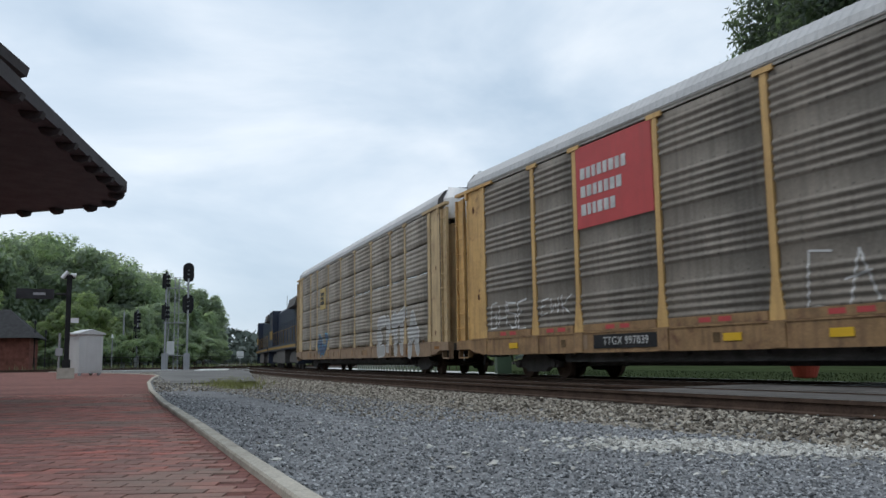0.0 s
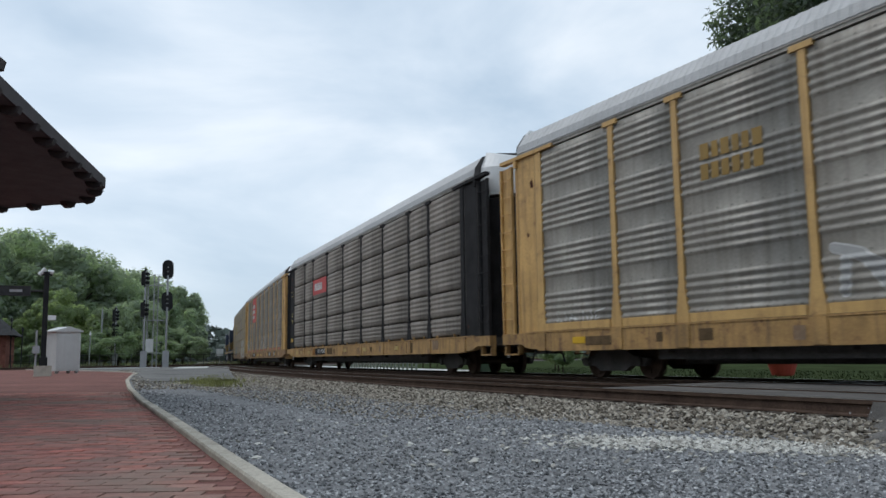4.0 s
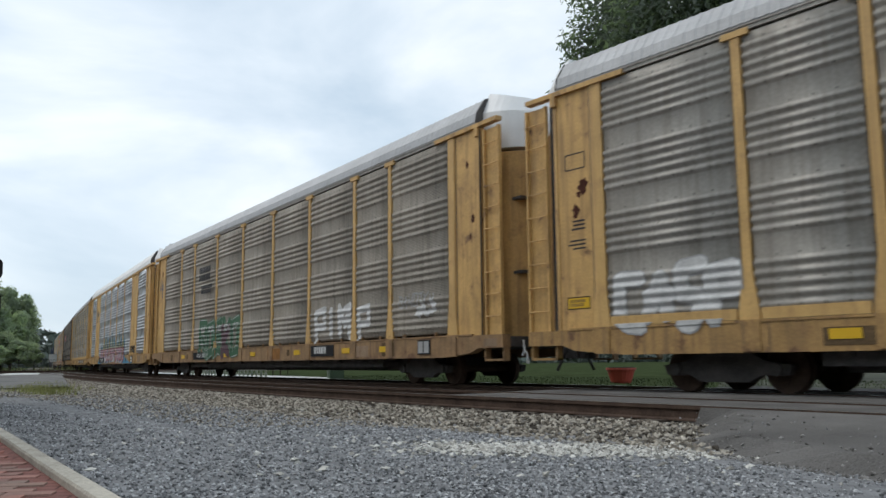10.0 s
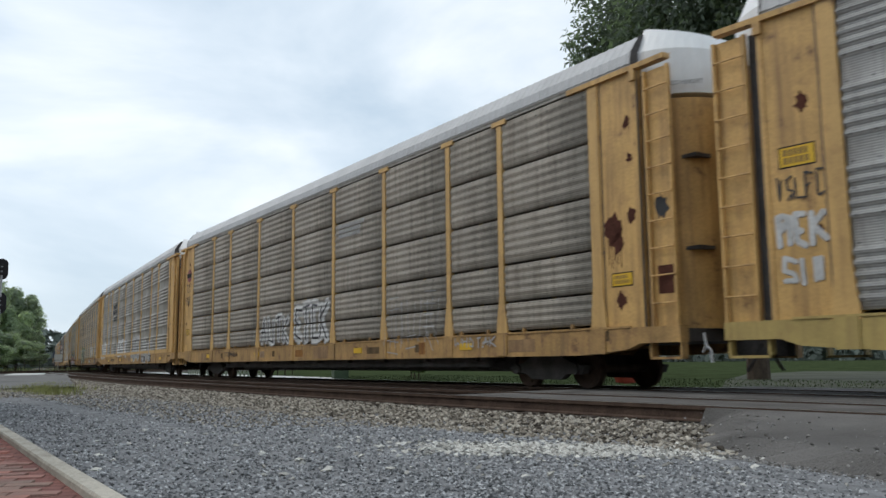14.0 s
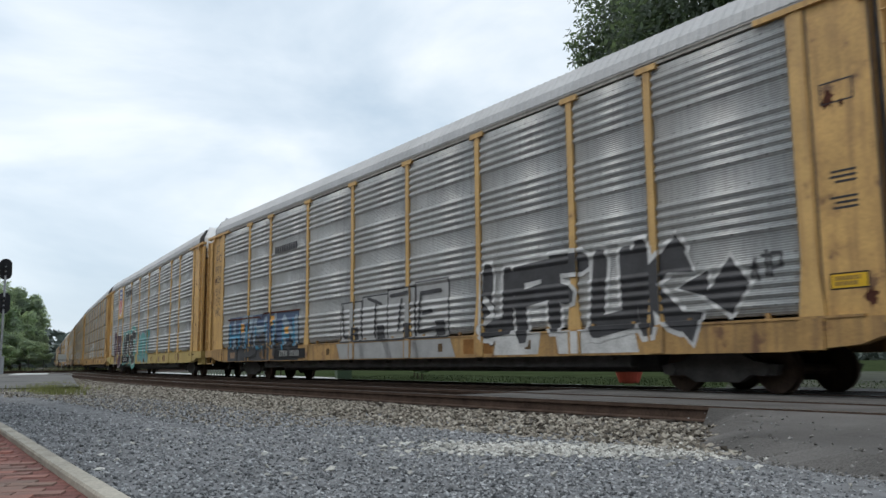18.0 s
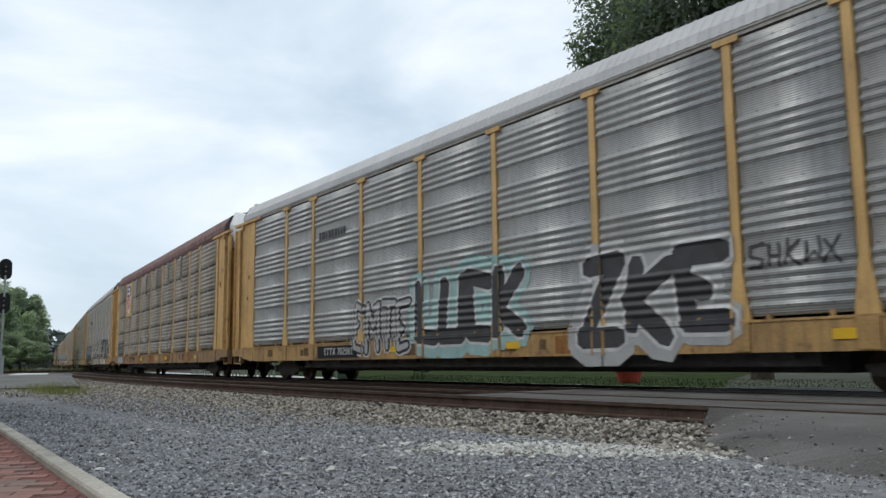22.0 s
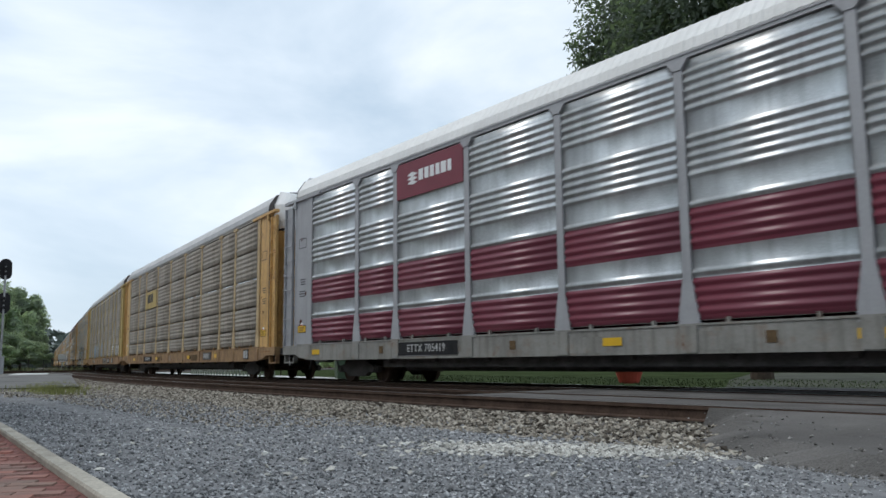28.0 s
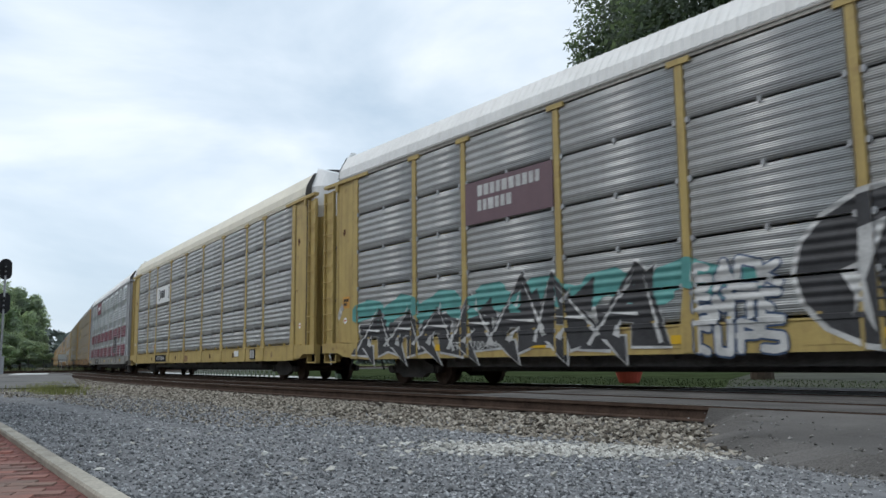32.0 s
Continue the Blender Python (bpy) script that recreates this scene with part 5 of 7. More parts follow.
part("emblem_cross", Geo().box(12.53, 12.67, 1.526, 1.53, 4.0, 4.5).box(12.36, 12.84, 1.526, 1.53, 4.18, 4.32), BLUE_FADED, c)
reporting(c, "ETTX 711215", 6.3, 0.83, 0.32, SP_GREY, 1.5655)
bars(c, 3.3, 1.75, 1.66, 1.94, 1, SP_GREY, 1.575, 51)
bars(c, 2.9, 1.7, 1.42, 1.6, 1, SP_GREY, 1.575, 52)
bars(c, 2.8, 2.1, 1.24, 1.38, 1, SP_GREY, 1.575, 53)
tag_paint(c, "grouped", 6.95, 3.6, 1.1, 2.1, strokes("VUMSO", 111), 5, SP_STEEL, SP_WHITE, 0.12, 0.03, seed=37, cap=0.95)
tag_paint(c, "grouped", 0.75, -0.45, 1.15, 2.15, [((0.15, 0.2), (0.85, 0.2)), ((0.15, 0.5), (0.85, 0.5)), ((0.15, 0.8), (0.85, 0.8))], 1, SP_STEEL, SP_GREY, 0.1, 0.06, seed=38)
tag_paint(c, "grouped", -1.65, -3.7, 1.14, 2.2, strokes("SFDR", 113), 4, None, SP_GREY, 0.10, 0.035, seed=39)
tag_paint(c, "grouped", -1.5, -4.7, 0.64, 1.03, strokes("TONYMAN", 114), 7, SP_CHAR, SP_GREY, 0.06, 0.09, seed=39)
tag_paint(c, "grouped", -7.5, -8.75, 1.28, 1.82, strokes("CENTR", 115), 5, SP_WHITE, None, 0.06, 0.0, seed=39)
tag_paint(c, "grouped", -9.85, -11.9, 1.16, 1.75, strokes("KOSTINE", 116), 7, SP_WHITE, None, 0.07, 0.0, seed=40)
board(c, "maker_plate", -5.1, -6.3, 0.68, 0.98, BLACKISH, 1.571)
bars(c, -5.25, -6.2, 0.72, 0.96, 1, SP_GREY, 1.578, 41)
spot_marks(c, 12.6, None, 10)
CARS.append((c, 2))

# posts between near yellow and far brown: some distance haze is in their colour
c = autorack("seamed grey-brown car carrier with dull yellow posts and a yellow plate", panel=ZINC_BROWN, posts=DULL, sill=RUSTY, roof=ROOF_ZINC, ends=ENDS, eave=ZINC, style="seamed")
reporting(c, "ETTX 710470", 6.3, 0.82, 0.2, SP_WHITE, 1.556, BLACKISH, 2.2)
board(c, "logo_panel", 7.24, 4.6, 3.42, 4.3, OCHRE, 1.555)
bars(c, 6.75, 5.3, 3.62, 4.2, 1, SP_BLACK, 1.562, 18)
reflectors(c, (10.0, 4.0, -2.6, -7.0))
spot_marks(c, -12.6, None, 11)
CARS.append((c, 1))

c = autorack("bright silver car carrier with dark red bands and grey posts", panel=SILVER_RED, posts=GREYPAINT, sill=GREY_SILL, roof=ROOF_WHITE, ends=GREYPAINT, eave=GREYPAINT, tee=False)
board(c, "maroon_sign", 7.24, 4.48, 4.45, 5.32, MAROON, 1.556)
bars(c, 6.25, 4.65, 4.74, 5.08, 1, WHITE, 1.562, 19)
g = Geo()
for k in range(3):
    g.prism([(6.75, 4.98 - 0.1 * k), (6.55, 5.05 - 0.1 * k), (6.3, 4.98 - 0.1 * k), (6.5, 4.93 - 0.1 * k)], 1.552, 1.562, "y")
part("sign_emblem", g, WHITE, c)
reporting(c, "ETTX 705419", 6.0, 0.83, 0.25, SP_WHITE, 1.556, BLACKISH, 2.5)
reflectors(c, (11.6, 0.2, -4.4, -9.5))
tag_paint(c, "grouped", -5.4, -7.0, 1.35, 2.35, strokes("OA", 121), 2, SP_CHAR, SP_GREY, 0.15, 0.03, seed=40)
spot_marks(c, 12.6, None, 12)
CARS.append((c, 0))

c = autorack("light grey seamed car carrier with ochre posts and a cream roof", panel=PALE_SHEET, posts=OCHRE, sill=OCHRE, roof=ROOF_CREAM, ends=OCHRE, eave=ROOF_CREAM, style="seamed", crown=1.06)
board(c, "white_sign", 7.24, 4.48, 3.5, 4.3, WHITE, 1.556)
bars(c, 6.5, 5.2, 3.66, 4.16, 1, SP_BLACK, 1.562, 20)
g = Geo()
for x, s in ((6.75, 1), (4.6, -1)):
    g.box(x - 0.03, x + 0.03, 1.556, 1.562, 3.65, 4.2).box(min(x, x - s * 0.15), max(x, x - s * 0.15), 1.556, 1.562, 4.14, 4.2).box(min(x, x - s * 0.15), max(x, x - s * 0.15), 1.556, 1.562, 3.65, 3.71)
tagged(part("bracket_mark", g, SP_BLACK, c), "", "", "", "stuff")
reporting(c, "ETTX 710246", 6.0, 0.83, 0.25, SP_WHITE, 1.556, BLACKISH, 2.4)
board(c, "notice_plate", -6.2, -6.7, 0.78, 0.98, WHITE, 1.57)
seam_clips(c)
CARS.append((c, -1))

c = autorack("grey seamed car carrier with huge black and white tag", panel=PALE_SHEET, posts=OCHRE, sill=OCHRE, roof=ROOF_WHITE, ends=OCHRE, eave=ZINC, style="seamed", crown=1.05)
board(c, "plum_sign", 7.24, 4.48, 3.42, 4.33, PLUM, 1.556)
for r, wd in ((0, 2.1), (1, 1.5)):
    bars(c, 6.8, 6.8 - wd, 3.95 - 0.32 * r, 4.25 - 0.32 * r, 1, SP_WHITE, 1.562, 21 + r)
shapes_paint(c, "seamed", 11.9, 2.2, 0.62, 2.28, *peaks(7, 131), 7, SP_CHAR, SP_WHITE, SP_WHITE, 0.06)
tag_paint(c, "seamed", 12.0, -0.6, 1.45, 2.2, [((k * 0.5, 0.4 + 0.2 * math.sin(2 * k)), (k * 0.5 + 0.6, 0.4 + 0.2 * math.sin(2 * k + 1))) for k in range(22)], 12, SP_TEAL, None, 0.36, 0.0, None, seed=44, lift=-0.001)
for k, wd in enumerate(("SACK", "SMTE", "CUPS")):
    tag_paint(c, "seamed", 1.4, -0.2, 1.5 - 0.46 * k, 2.0 - 0.46 * k, strokes(wd, 132 + k), 4, SP_WHITE, SP_NAVY, 0.12, 0.06, None, seed=42, lift=0.002)
oval = [(0.5 + 0.5 * math.cos(k * math.pi / 8), 0.5 + 0.5 * math.sin(k * math.pi / 8)) for k in range(16)]
slivers = [[(0.3, 0.75), (0.42, 0.8), (0.25, 0.2)], [(0.55, 0.85), (0.68, 0.75), (0.62, 0.15)], [(0.2, 0.5), (0.3, 0.55), (0.35, 0.1)], [(0.75, 0.7), (0.85, 0.6), (0.7, 0.25)]]
for k in range(3):
    shapes_paint(c, "seamed", -0.4 - 3.3 * k, -3.6 - 3.3 * k, 0.62, 2.75, [oval], slivers, 1, SP_CHAR, SP_WHITE, SP_WHITE, 0.09)
board(c, "placard", 12.75, 12.4, 1.95, 2.25, RED_ORANGE, 1.52)
bars(c, 12.7, 12.45, 2.0, 2.2, 2, SP_BLACK, 1.524, 43)
for k in range(4):
    blotch(c, 12.95 - 0.05 * k, 1.75 + 0.07 * k, 0.09, (SP_WHITE, SP_GREY)[k % 2], 1.52 + 0.001 * k, 60 + k, "paste_up")
reporting(c, "ETTX 700484", 7.0, 0.84, 0.25, SP_WHITE)
reflectors(c, (8.2, 5.0, 1.6, -1.8))
seam_clips(c)
CARS.append((c, -2))


def shield(car, x, z, s):
    """A shield: blue field above, red and white stripes below."""
    def outline(k, z_cut0=-9.0, z_cut1=9.0):
        half = [(0.0, 1.0), (0.22, 0.90), (0.50, 0.98), (0.62, 0.72), (0.58, 0.4), (0.64, 0.0), (0.62, -0.45), (0.46, -0.78), (0.2, -0.9), (0.0, -1.0)]
        pts = half + [(-a, b) for a, b in reversed(half[1:-1])]
        return [(x + a * s * k * 1.12, z + min(max(b, z_cut0), z_cut1) * s * k) for a, b in pts]
    part("shield_rim", Geo().prism(outline(1.06), 1.55, 1.560, "y"), WHITE, car)
    part("shield_field", Geo().prism(outline(1.0, 0.18), 1.55, 1.566, "y"), BLUE, car)
    part("shield_ground", Geo().prism(outline(0.97, -9, 0.17), 1.55, 1.564, "y"), WHITE, car)
    for k in range(6):
        a = -0.575 + 0.23 * k
        low = -0.84 + 0.5 * abs(a) ** 2
        part("shield_stripe", Geo().box(x + (a - 0.055) * s, x + (a + 0.055) * s, 1.55, 1.569, z + low * s, z + 0.15 * s), RED, car)
    bars(car, x + 0.40 * s, x - 0.45 * s, z + 0.55 * s, z + 0.82 * s, 1, WHITE, 1.571, 31)
    bars(car, x + 0.48 * s, x - 0.52 * s, z + 0.24 * s, z + 0.5 * s, 1, WHITE, 1.571, 32)


shield(SHIELD_A, 8.3, 4.42, 0.87)
shield(SHIELD_B, 8.3, 4.4, 0.82)


# ---- engines ----
def engine(label):
    e_ = thing("diesel_locomotive", label, "locomotive", None, "engines at the head of the train")
    part("frame", Geo().box(-10.6, 10.6, -1.5, 1.5, 1.35, 1.75).box(-10.9, -10.6, -1.4, 1.4, 0.35, 1.75).box(10.6, 10.9, -1.4, 1.4, 0.35, 1.75), NAVY, e_)
    part("sill_stripe", Geo().box(-10.4, 10.4, 1.5, 1.512, 1.45, 1.62).box(-10.4, 10.4, -1.512, -1.5, 1.45, 1.62), GOLD, e_)
    hood = part("hood", Geo().prism([(-1.05, 1.75), (1.05, 1.75), (1.05, 4.35), (0.8, 4.6), (-0.8, 4.6), (-1.05, 4.35)], -9.6, 6.0, "x"), NAVY, e_)
    g = Geo()
    for x in np.arange(-9.0, 5.0, 1.1):
        g.box(x, x + 0.9, 1.05, 1.075, 2.0, 3.4).box(x, x + 0.9, -1.075, -1.05, 2.0, 3.4)
    tagged(part("hood_side", g, NAVY, hood), "", "", "", "stuff")
    part("radiator", Geo().prism([(-1.5, 4.1), (1.5, 4.1), (1.35, 4.72), (-1.35, 4.72)], -9.4, -5.0, "x"), UNDER, hood, "dark radiator wing")
    part("exhaust_stack", Geo().box(-1.8, -0.6, -0.3, 0.3, 4.6, 4.85), UNDER, hood)
    cab = part("cab", Geo().prism([(6.0, 1.75), (8.6, 1.75), (8.6, 3.3), (8.3, 4.55), (6.0, 4.62)], -1.52, 1.52, "y"), NAVY, e_)
    for y in (1.52, -1.52):
        part("cab_window", Geo().box(6.5, 7.2, min(y, y * 1.01), max(y, y * 1.01), 3.3, 4.1), UNDER, cab, "dark glass cab window")
    part("yellow_cab_band", Geo().box(6.0, 8.5, 1.52, 1.53, 2.3, 3.0), GOLD, cab)
    part("nose", Geo().prism([(8.6, 1.75), (10.2, 1.75), (10.2, 2.9), (8.6, 3.2)], -1.0, 1.0, "y"), NAVY, e_)
    part("fuel_tank", Geo().box(-3.0, 3.4, -1.4, 1.4, 0.4, 1.35), UNDER, e_)
    for y in (1.47, -1.47):
        g = Geo()
        for x in np.arange(-10.0, 6.0, 1.9):
            g.tube((x, y, 1.75), (x, y, 2.75), 0.018, 6)
        g.tube((-10.0, y, 2.75), (6.0, y, 2.75), 0.018, 6)
        part("handrail", g, GOLD, e_)
    part("antenna", Geo().tube((6.6, 0.3, 4.6), (6.6, 0.3, 5.9), 0.02, 6).tube((7.0, -0.3, 4.6), (7.0, -0.3, 5.6), 0.02, 6), UNDER, e_)
    for x in (6.6, -6.6):
        g = Geo()
        for y in (1.12, -1.12):
            g.prism([(-2.3, 0.45), (2.3, 0.45), (2.3, 0.85), (1.0, 1.15), (-1.0, 1.15), (-2.3, 0.85)], y - 0.08, y + 0.08, "y")
        g.box(-0.3, 0.3, -1.1, 1.1, 0.6, 1.3)
        t = put("truck", g.mesh("truck", UNDER), UNDER, e_, pose(x, 0, 0))
        for dx in (-1.9, 0, 1.9):
            add_wheelset(WHEELS_LOCO, t, dx, 0.53, ROLLING_LOCO)
    put("coupler", COUPLER, UNDER, e_, pose(-3.1, 0, 0.1))
    return e_


ENGINES = [engine("dark blue diesel locomotive with gold stripe"), engine("dark blue and gold leading diesel locomotive")]

# flaked paint and rust on the ends
for car, gap in CARS:
    for k in range(4):
        rn = random.Random(gap * 7 + k)
        blotch(car, rn.choice((12.62, -12.62)) + rn.uniform(-0.3, 0.3), rn.uniform(1.2, 4.9), rn.uniform(0.04, 0.12), RUST, 1.519, gap * 9 + k)
    if gap == 7:
        for x, z, r in ((-12.45, 2.75, 0.22), (-12.55, 2.45, 0.16), (-12.9, 2.9, 0.12), (-12.85, 4.5, 0.1), (-12.6, 1.5, 0.12), (12.6, 3.0, 0.07), (12.5, 3.8, 0.08), (12.8, 2.2, 0.06), (12.45, 4.4, 0.05)):
            blotch(car, x, z, r, RUST, 1.52, int(z * 10))
        for k in range(5):
            x = -12.62 + 0.07 * k
            part("rust_run", Geo().box(x - 0.008, x + 0.008, 1.515, 1.519, 2.05 + 0.06 * (k % 3), 2.5), RUST, car)
        part("rust_patch", Geo().box(-13.72, -13.4, 1.485, 1.494, 1.55, 2.0), RUST, car)
        blotch(car, -13.55, 2.95, 0.17, SP_BLACK, 1.494, 5)
        caution(car, -12.4, -12.85, 1.75, 1.95)
    if gap in (13, 11, 8, 7, 6):
        cap_words(car)
    if gap == 6:
        caution(car, 12.85, 12.35, 3.15, 3.42)
        tag_paint(car, "flat", 12.95, 12.22, 2.65, 3.05, strokes("VSLFC", 76), 5, SP_CHAR, None, 0.035, 0.0, None, seed=4)
        tag_paint(car, "flat", 12.98, 12.22, 2.0, 2.5, strokes("MEK", 77), 3, SP_WHITE, SP_WHITE, 0.06, 0.03, None, seed=5)
        tag_paint(car, "flat", 12.9, 12.3, 1.5, 1.9, strokes("SIM", 78), 3, SP_WHITE, SP_WHITE, 0.06, 0.03, None, seed=6)
    if gap in (0, -1, -2, 1):
        for e in (1, -1):
            disc = part("warning_disc", Geo().tube((e * 12.62, 1.515, 1.62), (e * 12.62, 1.5195, 1.62), 0.085, 18), WHITE, car, "round white warning sticker")
            part("warning_bar", Geo().box(e * 12.62 - 0.06, e * 12.62 + 0.06, 1.515, 1.5215, 1.605, 1.64), VERMILION, disc)
    if gap == -1:
        blotch(car, 7.34, 1.42, 0.07, VERMILION, 1.592, 3)
    if gap == 2:
        blotch(car, 7.34, 1.4, 0.07, VERMILION, 1.592, 4)
    # dark strips that stand in for the shadow lines beside the end posts
    for e in (1, -1):
        for x in (12.225, 13.115):
            part("joint", Geo().box(e * x - 0.011, e * x + 0.011, 1.50, 1.5185, 1.02, 5.33), UNDER, car)
    # patched, stained and worn stretches of the sill
    rn = random.Random(gap * 31 + 5)
    tones = (RUSTY, GRIME, RUST_ORANGE, SILL_YELLOW, TAN, RUSTY) if gap not in (0, -1, -2) else (GREY_SILL, GREY_SILL, UNDER, GREYPAINT) if gap == 0 else (OCHRE, OCHRE, RUSTY, OCHRE)
    for k in range(9):
        x = -12.6 + 2.8 * k + rn.uniform(-0.9, 0.9)
        w_ = rn.uniform(0.1, 0.55)
        low = 0.64 if abs(x) < 11.0 else 0.8
        part("sill_patch", Geo().box(x - w_, x + w_, 1.53, 1.5535 + 0.0004 * k, low + rn.uniform(0, 0.1), 1.02 - rn.uniform(0, 0.12)), rn.choice(tones), car)
    nx = {2: -8.2, 0: -6.8, 13: -8.3, 11: -8.1, 9: -10.9, 8: -7.6, 1: -10.9, -1: -8.3}.get(gap)
    if nx is not None:
        np_ = board(car, "notice_plate", nx + 0.26, nx - 0.26, 0.68, 1.0, BLACKISH, 1.577)
        part("notice_grid", Geo().box(nx + 0.02, nx + 0.23, 1.57, 1.58, 0.71, 0.97).box(nx - 0.23, nx - 0.02, 1.57, 1.58, 0.71, 0.97), SP_GREY, np_)
    if gap in (8, 1, 11, 13):
        board(car, "maker_plate", -5.1, -6.3, 0.70, 0.98, UNDER, 1.571)
        bars(car, -5.25, -6.2, 0.72, 0.96, 1, SP_GREY, 1.578, 41)
    # dark stake pockets and drop brackets on the sill
    for x in (2.9, -2.9, 8.0, -6.0):
        board(car, "stake_pocket", x + 0.09, x - 0.09, 0.74, 0.92, GRIME, 1.558)
# ---- platform, station roof and yard ----
def polar(left_deg, dist):
    a = radians(left_deg + 0.4)
    return -math.sin(a) * dist, math.cos(a) * dist


KERB = ((2.3, -2.0), (1.0, 0.0), (-1.12, 3.22), (-2.15, 4.85), (-3.42, 6.88), (-4.95, 9.3), (-5.75, 10.55), (-8.75, 15.5), (-12.3, 21.6), (-16.3, 28.9), (-18.6, 33.4), (-21.2, 37.5), (-25.5, 42.5), (-32.0, 49.0), (-41.0, 57.5))


def offset_line(pts, d):
    out = []
    for i, p in enumerate(pts):
        a, b = Vector(pts[max(i - 1, 0)]), Vector(pts[min(i + 1, len(pts) - 1)])
        t = (b - a).normalized()
        out.append((p[0] - t.y * d, p[1] + t.x * d))
    return out


inner = offset_line(KERB, 0.092)
g = Geo()
for (x0, y0), (x1, y1) in zip(KERB, inner):
    g.v += [(x0, y0, -0.2), (x0, y0, -0.012), (x0 + (x1 - x0) * 0.08, y0 + (y1 - y0) * 0.08, 0.0), (x0 + (x1 - x0) * 0.92, y0 + (y1 - y0) * 0.92, 0.0), (x1, y1, -0.012), (x1, y1, -0.2)]
for i in range(len(KERB) - 1):
    g.f += [[6 * i + j, 6 * i + j + 1, 6 * i + j + 7, 6 * i + j + 6] for j in range(5)]
tagged(part("kerb", g, CONCRETE, None), "pale concrete kerb along the brick platform", "", "", "structure")


def brick_paving():
    """Brick courses as a material for the far part of the platform, where single bricks blur."""
    m = mat("brick_paving", (0.25, 0.115, 0.095), 0.88, 0, 0.3, 0.5, 30, 0.15)
    N, K = m.node_tree.nodes, m.node_tree.links
    b = N["Principled BSDF"]
    src = b.inputs["Base Color"].links[0].from_socket
    tc, mp, bk = N.new("ShaderNodeTexCoord"), N.new("ShaderNodeMapping"), N.new("ShaderNodeTexBrick")
    mp.inputs["Rotation"].default_value = (0, 0, radians(-12))
    K.new(tc.outputs["Object"], mp.inputs["Vector"])
    K.new(mp.outputs[0], bk.inputs["Vector"])
    for k, v in (("Scale", 1.0), ("Mortar Size", 0.006), ("Brick Width", 0.215), ("Row Height", 0.107)):
        bk.inputs[k].default_value = v
    bk.inputs["Color1"].default_value, bk.inputs["Color2"].default_value, bk.inputs["Mortar"].default_value = (1, 1, 1, 1), (0.75, 0.8, 0.85, 1), (0.35, 0.35, 0.35, 1)
    mx = N.new("ShaderNodeMix")
    mx.data_type, mx.blend_type = "RGBA", "MULTIPLY"
    mx.inputs["Factor"].default_value = 1.0
    K.new(src, mx.inputs[6])
    K.new(bk.outputs["Color"], mx.inputs[7])
    K.new(mx.outputs[2], b.inputs["Base Color"])
    return m


PAVING = brick_paving()
g = Geo()
rim = offset_line(KERB, 0.085)
g.v = [(x, y, -0.042) for x, y in rim] + [(-70, 60, -0.042), (-70, -20, -0.042), (14, -20, -0.042)]
g.f = [list(range(len(g.v)))]
platform = tagged(part("platform", g, PAVING, None), "worn red brick station platform", "", "", "structure")

# station roof: deep eaves over the platform, seen from below
roof = thing("station_roof", "dark wooden station canopy with deep eaves and rafter ends", "roof")
EAVES = ((-4.4, 3.4), (-5.7, 7.12), (-6.62, 9.7), (-7.5, 12.2), (-8.45, 13.3), (-10.6, 13.55), (-16.5, 14.1), (-16.5, 3.4))
g = Geo()
mid_ = (-11.5, 8.5)
g.v = [(x, y, 3.27) for x, y in EAVES] + [(x + (mid_[0] - x) * 0.5, y + (mid_[1] - y) * 0.5, 3.42) for x, y in EAVES]
n = len(EAVES)
g.f = [[i, (i + 1) % n, n + (i + 1) % n, n + i] for i in range(n)] + [list(range(n, 2 * n))]
part("soffit", g, BROWNWOOD, roof)
g = Geo()
for i in range(n):
    (x0, y0), (x1, y1) = EAVES[i], EAVES[(i + 1) % n]
    k = len(g.v)
    ox0, oy0, ox1, oy1 = (x0 - mid_[0]) * 0.006, (y0 - mid_[1]) * 0.006, (x1 - mid_[0]) * 0.006, (y1 - mid_[1]) * 0.006
    g.v += [(x0, y0, 3.26), (x1, y1, 3.26), (x1, y1, 3.42), (x0, y0, 3.42), (x0 + ox0, y0 + oy0, 3.26), (x1 + ox1, y1 + oy1, 3.26), (x1 + ox1, y1 + oy1, 3.42), (x0 + ox0, y0 + oy0, 3.42)]
    g.f += [[k + q for q in f] for f in ((0, 1, 2, 3), (7, 6, 5, 4), (0, 4, 5, 1), (3, 2, 6, 7))]
part("fascia", g, DARKWOOD, roof)
g = Geo()
g.v = [(x, y, 3.42) for x, y in EAVES] + [(x + (mid_[0] - x) * 0.55, y + (mid_[1] - y) * 0.55, 4.5) for x, y in EAVES]
g.f = [[i, (i + 1) % n, n + (i + 1) % n, n + i] for i in range(n)]
part("roof_slope", g, SLATE, roof)


def along_edges(pts, step):
    for i in range(len(pts) - 1):
        a, b = Vector(pts[i]), Vector(pts[i + 1])
        cnt = max(1, int((b - a).length / step))
        for k in range(cnt):
            yield a + (b - a) * ((k + 0.5) / cnt), math.degrees(math.atan2(b.y - a.y, b.x - a.x))


tail = Geo().prism([(0.03, 3.2), (0.06, 3.27), (-0.2, 3.27), (-0.16, 3.2), (-0.06, 3.165)], -0.06, 0.06, "y").mesh("rafter_end", DARKWOOD)
for p, a in along_edges(EAVES[1:7], 0.62):
    put("rafter_end", tail, DARKWOOD, roof, pose(p.x, p.y, 0, 0, 0, a + 90 + 180))
upper = Geo()
upper.prism([(0, 5.42), (0.16, 5.46), (0.2, 5.62), (0.0, 5.72), (-1.4, 6.1), (-1.4, 5.9)], -0.1, -7.5, "y")
